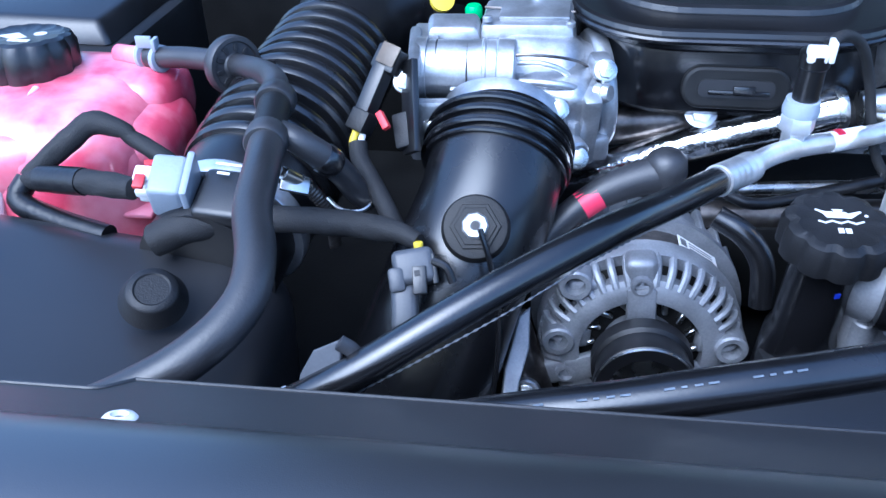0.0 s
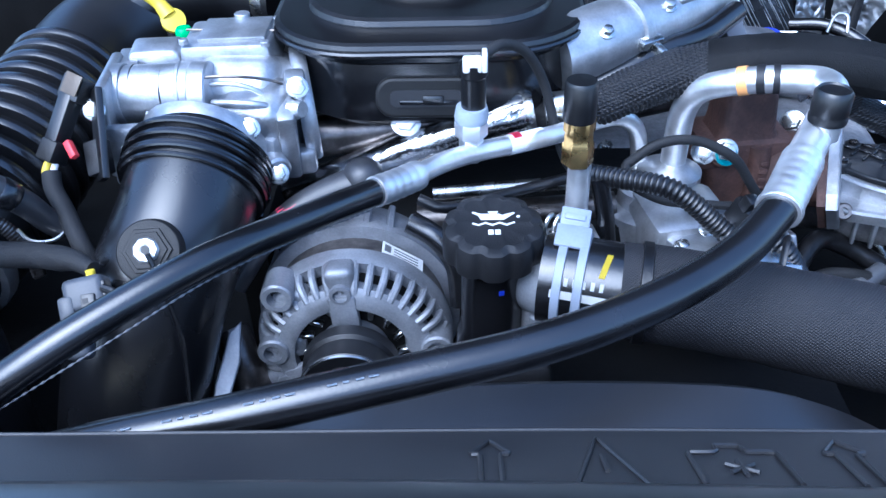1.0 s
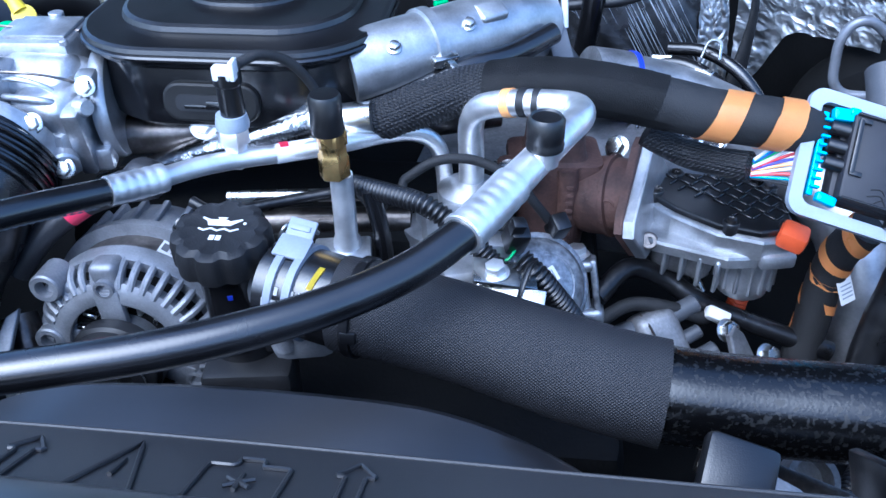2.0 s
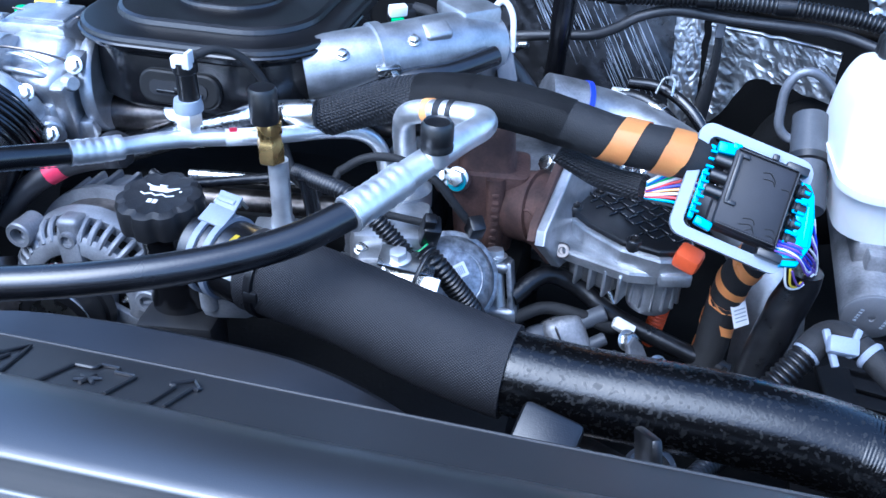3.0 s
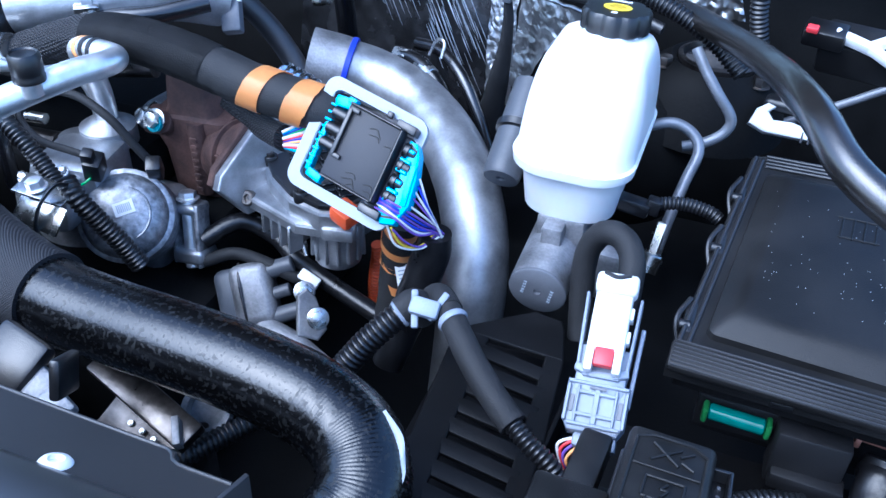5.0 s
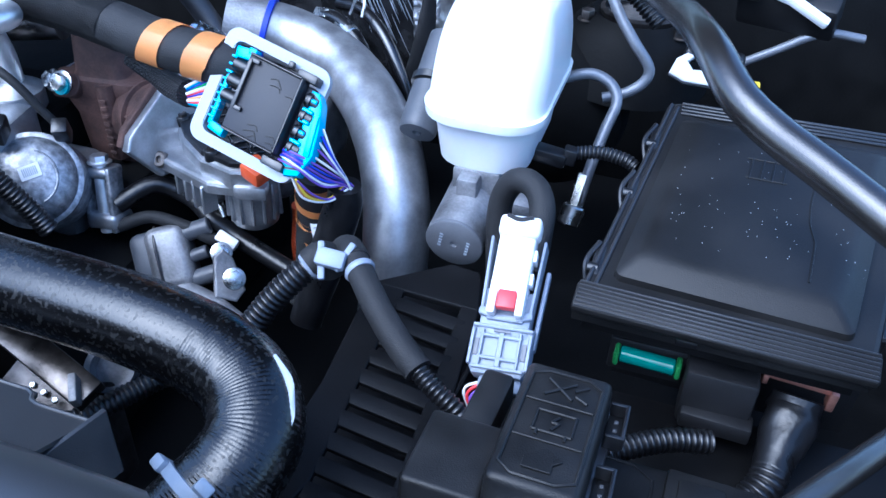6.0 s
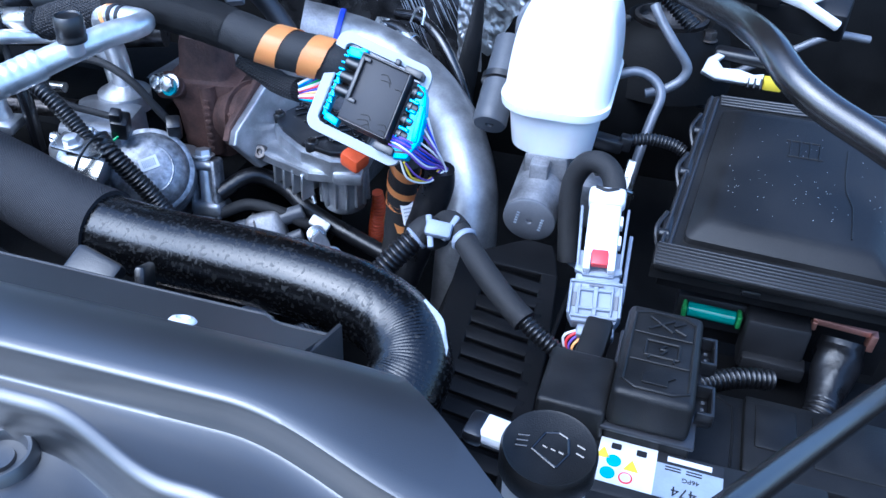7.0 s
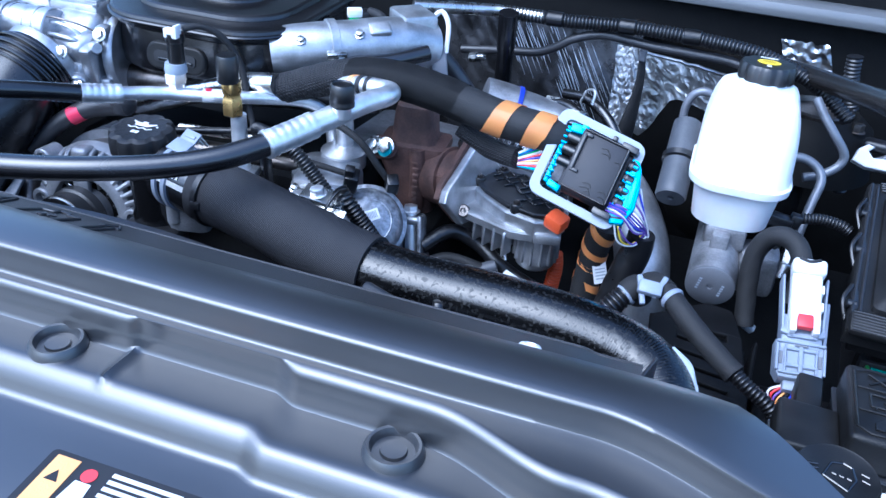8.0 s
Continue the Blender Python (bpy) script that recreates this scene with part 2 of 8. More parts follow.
def tube(pts, r, seg=16, per=6, ridge=None, jitter=0.0, flat=1.0, start=0.0, end=1.0, smooth=True, broken=0.0):
    """A round bar or hose along the points. r: one radius, or several spread evenly along it. ridge: (pitch, depth) of corrugation.
    start, end: the stretch of it that is built, as parts of its length."""
    line = spine(pts, per)
    far = [0.0]
    for a, b in zip(line, line[1:]):
        far.append(far[-1] + (b - a).length)
    total = far[-1]
    rs = r if isinstance(r, (list, tuple)) else (r, r)
    step = (ridge[0] / 6) if ridge else total / max(4, (len(line) - 1))
    n = max(3, int(total * (end - start) / step))
    rings, k = [], 0
    bm = bmesh.new()
    up = None
    for i in range(n + 1):
        s = total * (start + (end - start) * i / n)
        while k < len(far) - 2 and far[k + 1] < s:
            k += 1
        u = (s - far[k]) / max(1e-9, far[k + 1] - far[k])
        p = line[k].lerp(line[k + 1], u)
        ta = (line[min(k + 1, len(line) - 1)] - line[max(k - 1, 0)]).normalized()
        tb = (line[min(k + 2, len(line) - 1)] - line[k]).normalized()
        t = ta.lerp(tb, u).normalized()
        if up is None:
            up = t.orthogonal().normalized()
        up = (up - t * up.dot(t)).normalized()
        side = t.cross(up)
        v = s / total * (len(rs) - 1)
        j = min(int(v), len(rs) - 2)
        rad = rs[j] + (rs[j + 1] - rs[j]) * (v - j)
        plain = rad
        if ridge:
            wave = (0.5 - 0.5 * math.cos(2 * math.pi * s / ridge[0])) ** 1.5
            rad -= ridge[1] * wave
        ring = []
        for q in range(seg):
            a = 2 * math.pi * q / seg
            if broken:
                rad = plain - ridge[1] * wave * max(0.0, 1 + broken * noise.noise(p * 130 + Vector((math.cos(a), math.sin(a), 0)) * 4))
            w = rad * (1 + (jitter * noise.noise(p * 60 + Vector((math.cos(a), math.sin(a), 0)) * 1.5) if jitter else 0))
            ring.append(bm.verts.new(p + up * (w * math.cos(a)) + side * (w * flat * math.sin(a))))
        rings.append(ring)
    for a, b in zip(rings, rings[1:]):
        for q in range(seg):
            f = bm.faces.new((a[q], a[(q + 1) % seg], b[(q + 1) % seg], b[q]))
            f.smooth = smooth
    bm.faces.new(rings[0][::-1])
    bm.faces.new(rings[-1])
    return bm


def axes(at, ahead, right=None):
    """A frame at a place: its z runs along ahead, its x as near to right as it can."""
    z = Vector(ahead).normalized()
    x = Vector(right) if right else z.orthogonal()
    x = (x - z * x.dot(z)).normalized()
    y = z.cross(x)
    return Matrix.Translation(at) @ Matrix((x, y, z)).transposed().to_4x4()


def turned(profile, m, seg=32, wave=None):
    """A turned shape: (radius, height) pairs from its foot up, in the frame m. wave: (count, depth) of lobes round it."""
    bm = bmesh.new()
    rings = []
    for r, h in profile:
        ring = []
        for q in range(seg):
            a = 2 * math.pi * q / seg
            rr = r
            if wave and r > 0.6 * max(p[0] for p in profile):
                rr = r - wave[1] * (0.5 + 0.5 * math.cos(wave[0] * a)) ** 3
            ring.append(bm.verts.new(m @ Vector((rr * math.cos(a), rr * math.sin(a), h))))
        rings.append(ring)
    for a, b in zip(rings, rings[1:]):
        for q in range(seg):
            bm.faces.new((a[q], a[(q + 1) % seg], b[(q + 1) % seg], b[q])).smooth = True
    if profile[0][0] > 1e-6:
        bm.faces.new(rings[0][::-1])
    if profile[-1][0] > 1e-6:
        bm.faces.new(rings[-1])
    bmesh.ops.remove_doubles(bm, verts=bm.verts, dist=1e-6)
    return bm


def rod(a, b, r, seg=20, edge=0.15):
    """A straight round bar with softened ends."""
    a, b = Vector(a), Vector(b)
    h = (b - a).length
    e = min(r, h / 2) * edge
    return turned([(r - e, 0), (r, e), (r, h - e), (r - e, h)], axes(a, b - a), seg)


def block(m, size, bevel=0.003, segs=2, taper=(1, 1)):
    """A box with rounded edges, centred in the frame m. taper: how its top narrows in x and y."""
    bm = bmesh.new()
    bmesh.ops.create_cube(bm, size=1.0)
    for v in bm.verts:
        v.co = Vector((v.co.x * size[0] * (taper[0] if v.co.z > 0 else 1), v.co.y * size[1] * (taper[1] if v.co.z > 0 else 1), v.co.z * size[2]))
    if bevel:
        bmesh.ops.bevel(bm, geom=bm.edges[:], offset=min(bevel, min(size) * 0.45), segments=segs, profile=0.5, affect="EDGES", clamp_overlap=True)
    bm.transform(m)
    for f in bm.faces:
        f.smooth = True
    return bm


def plate(outline, thick, m, bevel=0.0015, holes=()):
    """A flat piece cut to an outline in the frame's x and y, thick along its z (from 0 up)."""
    bm = bmesh.new()
    low = [bm.verts.new((x, y, 0)) for x, y in outline]
    f = bm.faces.new(low)
    ret = bmesh.ops.extrude_face_region(bm, geom=[f])
    up = [e for e in ret["geom"] if isinstance(e, bmesh.types.BMVert)]
    bmesh.ops.translate(bm, verts=up, vec=(0, 0, thick))
    bmesh.ops.recalc_face_normals(bm, faces=bm.faces[:])
    if bevel:
        edges = [e for e in bm.edges if abs(e.verts[0].co.z - e.verts[1].co.z) < 1e-9 and e.verts[0].co.z > thick / 2]
        bmesh.ops.bevel(bm, geom=edges, offset=bevel, segments=2, profile=0.5, affect="EDGES", clamp_overlap=True)
    bm.transform(m)
    return bm


def rounded(w, h, r, n=5, cx=0.0, cy=0.0):
    """The outline of a rectangle with round corners."""
    out = []
    for sx, sy, a0 in ((1, 1, 0), (-1, 1, 90), (-1, -1, 180), (1, -1, 270)):
        for k in range(n + 1):
            a = radians(a0 + 90 * k / n)
            out.append((cx + sx * (w / 2 - r) + r * math.cos(a), cy + sy * (h / 2 - r) + r * math.sin(a)))
    return out


def ringed(r, n=24, cx=0.0, cy=0.0, squash=1.0):
    return [(cx + r * math.cos(2 * math.pi * k / n), cy + r * squash * math.sin(2 * math.pi * k / n)) for k in range(n)]


def joined(*bms):
    """Several pieces of one part in one mesh."""
    out = bms[0]
    for other in bms[1:]:
        me = bpy.data.meshes.new("piece")
        other.to_mesh(me)
        out.from_mesh(me)
        bpy.data.meshes.remove(me)
        other.free()
    return out


def sheet(rows, cols, at, thick=0.0):
    """A surface at(u, v) over a grid, with an optional thickness downwards."""
    bm = bmesh.new()
    grid = [[bm.verts.new(at(i / rows, j / cols)) for j in range(cols + 1)] for i in range(rows + 1)]
    for i in range(rows):
        for j in range(cols):
            bm.faces.new((grid[i][j], grid[i][j + 1], grid[i + 1][j + 1], grid[i + 1][j])).smooth = True
    bmesh.ops.recalc_face_normals(bm, faces=bm.faces[:])
    if thick:
        bmesh.ops.solidify(bm, geom=bm.faces[:], thickness=thick)
    return bm


def spiral(line, r, turn0, turn1, s0, s1, width, per=26, off=0.0006):
    """A band of tape wound on the slant round a bundle."""
    path = spine(line, 10)
    bm = bmesh.new()
    rows = []
    for k in range(per + 1):
        u = k / per
        a = radians(turn0 + (turn1 - turn0) * u)
        ring = []
        for w in (-0.5, 0.5):
            s = (s0 + (s1 - s0) * u + w * width) * (len(path) - 1)
            i = max(0, min(int(s), len(path) - 2))
            p = path[i].lerp(path[i + 1], s - i)
            t = (path[i + 1] - path[i]).normalized()
            side = t.cross(Vector((0, 0, 1))).normalized()
            up = side.cross(t)
            ring.append(bm.verts.new(p + (side * math.cos(a) + up * math.sin(a)) * (r + off)))
        rows.append(ring)
    for a, b in zip(rows, rows[1:]):
        bm.faces.new((a[0], a[1], b[1], b[0])).smooth = True
    bmesh.ops.solidify(bm, geom=bm.faces[:], thickness=0.0006)
    return bm


def thing(name, at, label, category, group="", kind=""):
    """The Empty at the base of a thing that its parts hang on."""
    ob = new(name)
    ob.location = at
    ob.empty_display_size = 0.02
    return tagged(ob, label, category, group, kind)


def part(name, bm, mat, parent, label=""):
    """Links a bmesh, built in world places, as one mesh object under a thing or a part."""
    me = bpy.data.meshes.new(name)
    bmesh.ops.recalc_face_normals(bm, faces=bm.faces[:])
    bm.to_mesh(me)
    bm.free()
    me.materials.append(mat)
    if any(p.use_smooth for p in me.polygons):
        me.set_sharp_from_angle(angle=radians(40))
    ob = new(name, me)
    if parent:
        ob.parent = parent
        if parent.type == "EMPTY":
            ob.matrix_parent_inverse = Matrix.Translation(-Vector(parent.location))
    return tagged(ob, label) if label else ob


def single(name, bm, mat, label, category, group="", kind=""):
    """A thing that is one mesh."""
    return tagged(part(name, bm, mat, None), label, category, group, kind)


def bolt(parent, at, ahead, r=0.007, h=0.006, mat=None, name="bolt"):
    """A hexagon bolt head on its washer."""
    m = axes(at, ahead)
    head = plate(ringed(r, 6), h, m @ Matrix.Translation((0, 0, 0.0015)), 0.001)
    washer = turned([(r * 1.35, 0), (r * 1.35, 0.0012), (r * 1.2, 0.0018)], m, 20)
    return part(name, joined(washer, head), mat or STEEL, parent)


# ---- the large structure: ground, the bay's walls, the front cover ----
def slab(name, m, size, mat, label, category, bevel=0.004, kind="structure"):
    return single(name, block(m, size, bevel), mat, label, category, kind=kind)


single("ground", sheet(8, 8, lambda u, v: Vector((-60 + 120 * u, -60 + 120 * v, 0.0))), ASPHALT, "grey asphalt ground under the parked truck", "ground", kind="structure")
slab("floor", pose(0.35, 0.72, 0.80), (2.2, 1.4, 0.02), DARK, "undertray below the engine, coloured near-black as shade", "undertray")
slab("wall_left", pose(-0.80, 0.72, 1.02), (0.03, 1.4, 0.44), DARK, "black inner wing on the passenger side", "inner wing")
slab("wall_right", pose(1.50, 0.72, 1.00), (0.03, 1.4, 0.40), DARK, "black inner wing on the driver side", "inner wing")
slab("wall_back", pose(0.35, 1.40, 1.10), (2.3, 0.03, 0.60), DARK, "dark firewall behind the engine", "firewall")
slab("wall_front", pose(0.35, 0.02, 0.98), (2.2, 0.03, 0.36), DARK, "dark radiator support at the front", "radiator support")

# the raised hood behind the engine, its dark lining turned to the bay
slab("hood", axes((0.35, 1.28, 1.98), (0, -0.88, -0.47), (1, 0, 0)), (1.7, 1.15, 0.03), PLASTIC_DULL, "raised hood with black lining behind the engine bay", "hood")

# two hinge arms carry the hood on the firewall
for x in (-0.38, 1.08):
    arm = thing("hood_hinge", (x, 1.42, 1.38), "black steel hood hinge arm on the firewall", "hinge", "hood hinges")
    part("arm", tube([(x, 1.418, 1.34), (x, 1.425, 1.41), (x, 1.50, 1.46), (x, 1.545, 1.50)], 0.014, 12), DARK, arm)
    part("foot", block(pose(x, 1.424, 1.33), (0.05, 0.014, 0.08), 0.003), DARK, arm)

# front cover: a long moulding of one cross-section, with pockets, cups and a warning label
PROFILE = [(0.2262, 1.300), (0.2270, 1.3120), (0.2258, 1.3172), (0.2215, 1.3208), (0.2120, 1.3244), (0.2000, 1.3269), (0.1880, 1.3274), (0.1780, 1.3265), (0.1735, 1.3255), (0.1716, 1.3244), (0.1709, 1.3226), (0.1706, 1.3200), (0.1702, 1.3184), (0.1697, 1.3150), (0.1692, 1.3100), (0.1686, 1.3060), (0.1679, 1.3040), (0.1670, 1.3031), (0.1655, 1.3028), (0.1640, 1.3028), (0.1625, 1.3030), (0.1612, 1.3031), (0.1600, 1.3028), (0.1586, 1.3018), (0.1575, 1.3003), (0.1566, 1.2978), (0.1560, 1.2945), (0.1556, 1.2905), (0.1552, 1.2885), (0.1545, 1.2870), (0.1540, 1.2840), (0.1536, 1.2790), (0.1530, 1.2760), (0.1518, 1.2745),
           (0.148, 1.2741), (0.140, 1.2747), (0.130, 1.2754), (0.1225, 1.2759), (0.1180, 1.2755), (0.1140, 1.2728), (0.1105, 1.2698), (0.1075, 1.2655), (0.1050, 1.2605), (0.1030, 1.2560), (0.1015, 1.2535), (0.0990, 1.2522), (0.0960, 1.2516), (0.080, 1.2506), (0.055, 1.2491), (0.035, 1.2478), (0.010, 1.2450), (-0.030, 1.2330), (-0.060, 1.2050)]


def ease(a, b, v):
    u = min(1.0, max(0.0, (v - a) / (b - a)))
    return u * u * (3 - 2 * u)


def cover_at(u, v):
    x = -0.62 + 1.66 * u
    k = v * (len(PROFILE) - 1)
    i = min(int(k), len(PROFILE) - 2)
    y = PROFILE[i][0] + (PROFILE[i + 1][0] - PROFILE[i][0]) * (k - i)
    z = PROFILE[i][1] + (PROFILE[i + 1][1] - PROFILE[i][1]) * (k - i)
    # the pocket's edges step back and forth along the moulding, and its back edge swings forward at the end
    z -= 0.0022 * ease(0.590, 0.615, x) * ease(0.1565, 0.1535, y) * ease(0.1150, 0.1185, y)
    inner = ease(0.1675, 0.1625, y)
    below = ease(0.1605, 0.1560, y) * (1 - ease(0.10, 0.04, y))
    rib = y
    y -= below * (0.0065 * ease(0.590, 0.612, x) + 0.009 * (ease(0.285, 0.305, x) - ease(0.05, 0.07, x)) - 0.004 * ease(0.472, 0.484, x) * ease(0.12, 0.15, y))
    y -= 0.029 * inner * ease(0.705, 0.805, x) * ease(0.112, 0.150, rib)
    y -= 0.030 * ease(0.81, 0.94, x) * ease(0.190, 0.172, y)
    if 0.1160 < rib < 0.1535:
        z += 0.0040 * max(0.0, 1 - abs(x - 0.478) / 0.005) + 0.0040 * max(0.0, 1 - abs(x - 0.060) / 0.005)
    # towards the passenger side the back edge lies deeper in the bay
    y += 0.009 * (1 - ease(0.1, 0.5, x)) * ease(0.19, 0.2255, y)
    # the end falls away
    z -= 0.016 * ease(0.80, 1.0, x) ** 2
    return Vector((x, y, z))


cover = thing("front_cover", (0.15, 0.1, 1.22), "grained dark grey plastic radiator cover with moulded ridges", "engine cover")
bm = sheet(520, len(PROFILE) - 1, cover_at)
bmesh.ops.solidify(bm, geom=bm.faces[:], thickness=0.003)
# cut the driver's end on the slant
cutting = bmesh.ops.bisect_plane(bm, geom=bm.verts[:] + bm.edges[:] + bm.faces[:], plane_co=(0.895, 0.222, 1.3), plane_no=(0.65, 0.76, 0), clear_outer=True)
bmesh.ops.holes_fill(bm, edges=[e for e in cutting["geom_cut"] if isinstance(e, bmesh.types.BMEdge)], sides=0)
part("panel", bm, COVER, cover)
for cx, cy in ((-0.06, 0.138), (0.150, 0.138), (0.424, 0.138), (0.690, 0.136)):
    m = pose(cx, cy, 1.2745 if cx < 0.6 else 1.2725) @ Matrix.Diagonal((1.0, 1.0, 1.05, 1))
    part("cup", turned([(0.0215, 0), (0.0205, 0.004), (0.0185, 0.0072), (0.0165, 0.0068), (0.0150, 0.003), (0.0145, 0.0012), (0.0095, 0.0012), (0.0088, 0.0034), (0.0, 0.0036)], m, 40), COVER, cover)

strip = thing("rear_deflector", (0.3, 0.27, 1.28), "flat black plastic air deflector strip with embossed pictograms", "air deflector")
def deflector(u, v):
    x = -0.272 + 1.104 * u
    w = -0.034 * (1 - ease(-0.272, -0.258, x)) - 0.015 * (1 - ease(-0.203, -0.193, x)) - 0.010 * ease(0.791, 0.797, x)
    wide = 0.0665 - 0.012 * ease(0.20, 0.60, x) - 0.008 * ease(0.50, 0.85, x)
    y = 0.2255 + (wide + w) * v
    return Vector((x, y, 1.3155 - 0.47 * (y - 0.2255)))


bm = sheet(300, 6, deflector)
bmesh.ops.solidify(bm, geom=bm.faces[:], thickness=0.0025)
part("strip", bm, STRIP, strip)
part("edge_bead", tube([deflector(k / 180, 1.0) + Vector((0, -0.0006, 0.0002)) for k in range(181)], 0.0014, 8, 1), STRIP, strip)
part("end_wall", block(pose(0.8335, 0.243, 1.284, 0, 0, -16), (0.003, 0.046, 0.046), 0.001), STRIP, strip)


def emboss(outlines, x, name, scale=0.80, width=0.0013):
    """Raised lines of a pictogram on the strip, round (x, middle of the strip)."""
    bms = []
    for line in outlines:
        pts = []
        fine = [(a + (c - a) * k / 6, b + (d - b) * k / 6) for (a, b), (c, d) in zip(line, line[1:]) for k in range(6)] + [line[-1]]
        for a, b in fine:
            v = 0.47 + b * scale / 0.062
            p = deflector((x + a * scale + 0.272) / 1.104, v)
            pts.append(p + Vector((0, 0.25, 0.95)) * 0.0010)
        bms.append(tube(pts, width, 6, 1))
    part(name, joined(*bms), STRIP, strip)


ARROW = [[(-0.006, -0.03), (-0.006, 0.008), (-0.013, 0.008), (0, 0.024), (0.013, 0.008), (0.006, 0.008), (0.006, -0.03)]]
TRIANGLE = [[(-0.0225, -0.034), (0, 0.028), (0.0225, -0.034), (-0.0225, -0.034)], [(0, 0.006), (0, -0.012)]]
ENGINE = [[(-0.026, -0.028), (-0.026, 0.010), (-0.008, 0.010), (-0.008, 0.018), (0.008, 0.018), (0.008, 0.010), (0.026, 0.010), (0.026, -0.028)], [(-0.008, -0.014), (0.008, -0.004)], [(-0.008, -0.004), (0.008, -0.014)], [(0, -0.018), (0, 0)]]
for cx in (0.212, 0.379):
    emboss(ARROW, cx, "arrow")
emboss(TRIANGLE, 0.265, "triangle")
emboss(ENGINE, 0.3265, "engine_outline")
for cx, cy, cz in ((-0.1755, 0.2470, 1.3095), (0.7535, 0.2330, 1.3165)):
    m = axes((cx, cy, cz), (0, 0.42, 0.9)) @ Matrix.Scale(1.25, 4)
    part("push_pin", joined(turned([(0.0068, -0.005), (0.0068, -0.003), (0.0056, -0.0016), (0.0034, -0.0012), (0.0028, -0.003), (0, -0.003)], m, 24)), WHITE, strip, "white push pin")

# warning label on the cover
lab = thing("warning_label", (0.52, 0.055, 1.27), "orange, black and white warning sticker on the front cover", "sticker")
LM = axes((0.5435, 0.045, 1.2500), (0, -0.06, 1), (1, 0, 0))
part("backing", plate(rounded(0.12, 0.06, 0.004), 0.0006, LM @ Matrix.Translation((-0.01, -0.004, 0)), 0), INK, lab)
part("orange_field", plate([(-0.064, -0.028), (-0.046, -0.028), (-0.046, 0.022), (-0.064, 0.022)], 0.0006, LM @ Matrix.Translation((0, 0, 0.0006)), 0), ORANGE, lab)
part("warning_triangle", plate([(-0.060, 0.002), (-0.050, 0.002), (-0.055, 0.011)], 0.0004, LM @ Matrix.Translation((0, 0, 0.0012)), 0), INK, lab)
part("pictogram", plate(ringed(0.0055, 16, -0.034, 0.014), 0.0004, LM @ Matrix.Translation((0, 0, 0.0008)), 0), RED_LOCK, lab)
part("pictogram", plate([(-0.042, -0.008), (-0.026, -0.008), (-0.028, 0.008), (-0.040, 0.008)], 0.0004, LM @ Matrix.Translation((0, 0, 0.0008)), 0), PRINT, lab)
for k in range(8):
    w = (0.052, 0.046, 0.05, 0.030, 0.048, 0.052, 0.044, 0.036)[k]
    y = 0.0185 - 0.0056 * k
    part("text_bar", plate([(-0.020, y), (-0.020 + w, y), (-0.020 + w, y + 0.0030), (-0.020, y + 0.0030)], 0.0004, LM @ Matrix.Translation((0, 0, 0.0008)), 0), PRINT, lab)

# fan shroud: a dark arch behind the strip
shroud = thing("fan_shroud", (0.30, 0.34, 0.95), "black plastic fan shroud arching behind the radiator", "fan shroud")


def shroud_at(u, v):
    x = -0.08 + 0.72 * u
    top = 1.218 - 0.42 * (x - 0.27) ** 2 - 2.2 * max(0, abs(x - 0.27) - 0.1) ** 2
    return Vector((x, 0.30 + 0.115 * v, top - 0.02 * (1 - v) ** 2 - 0.03 * max(0, v - 0.85) / 0.15))


bm = sheet(40, 10, shroud_at)
bmesh.ops.solidify(bm, geom=bm.faces[:], thickness=0.004)
part("arch", bm, BOX, shroud)
part("skirt", sheet(40, 4, lambda u, v: shroud_at(u, 1) - Vector((0, 0.0, 0.3 * v))), PLASTIC_DULL, shroud)


# ---- passenger side: air box, coolant tank, intake ----
airbox = thing("air_filter_box", (-0.42, 0.43, 0.9), "smooth black plastic air filter box lid", "air filter box")
bm = block(pose(-0.445, 0.395, 1.089, 1, 7, 0), (0.54, 0.35, 0.27), 0.055, 6, (0.94, 0.94))
part("lid", bm, BOX, airbox)
LABM = pose(-0.414, 0.462, 1.2405)
KM = axes((-0.249, 0.428, 1.231), (0.25, -0.35, 0.9)) @ Matrix.Scale(0.86, 4)
part("knob", turned([(0.028, -0.014), (0.0235, -0.006), (0.0215, 0.001), (0.0195, 0.0035), (0.0150, 0.0045), (0.0135, 0.0032), (0.0, 0.0032)], KM, 40), PLASTIC_DULL, airbox, "round moulded knob")

part("label", block(LABM, (0.030, 0.020, 0.0006), 0), PAPER, airbox, "white paper label")
for k in range(2):
    part("label_bar", block(LABM @ pose(0.004, -0.004 + 0.007 * k, 0.0006), (0.018, 0.002, 0.0004), 0), GREY_DARK, airbox)

tank = thing("coolant_tank", (-0.50, 0.68, 1.0), "translucent coolant tank filled with pink fluid", "coolant tank")
bm = joined(block(pose(-0.535, 0.70, 1.142), (0.40, 0.22, 0.225), 0.055, 5, (0.92, 0.85)), block(pose(-0.395, 0.665, 1.135), (0.11, 0.10, 0.20), 0.045, 5), block(pose(-0.43, 0.75, 1.215), (0.17, 0.10, 0.08), 0.03, 4))
part("body", bm, PINK, tank)
bm = block(pose(-0.535, 0.70, 1.125), (0.416, 0.236, 0.008), 0.003, 2)
part("seam", bm, PINK, tank)
for x, lean in ((-0.475, 0.012), (-0.545, -0.006)):
    part("weld_ridge", tube([(x, 0.5925, 1.10), (x, 0.598, 1.165), (x + lean * 0.4, 0.6125, 1.212), (x + lean, 0.640, 1.2435), (x + lean, 0.690, 1.2525)], 0.0042, 10), PINK_CLEAR, tank, "pale weld ridge")
part("end_seam", block(pose(-0.395, 0.665, 1.165), (0.114, 0.104, 0.005), 0.002, 2), PINK, tank, "pale weld ridge")
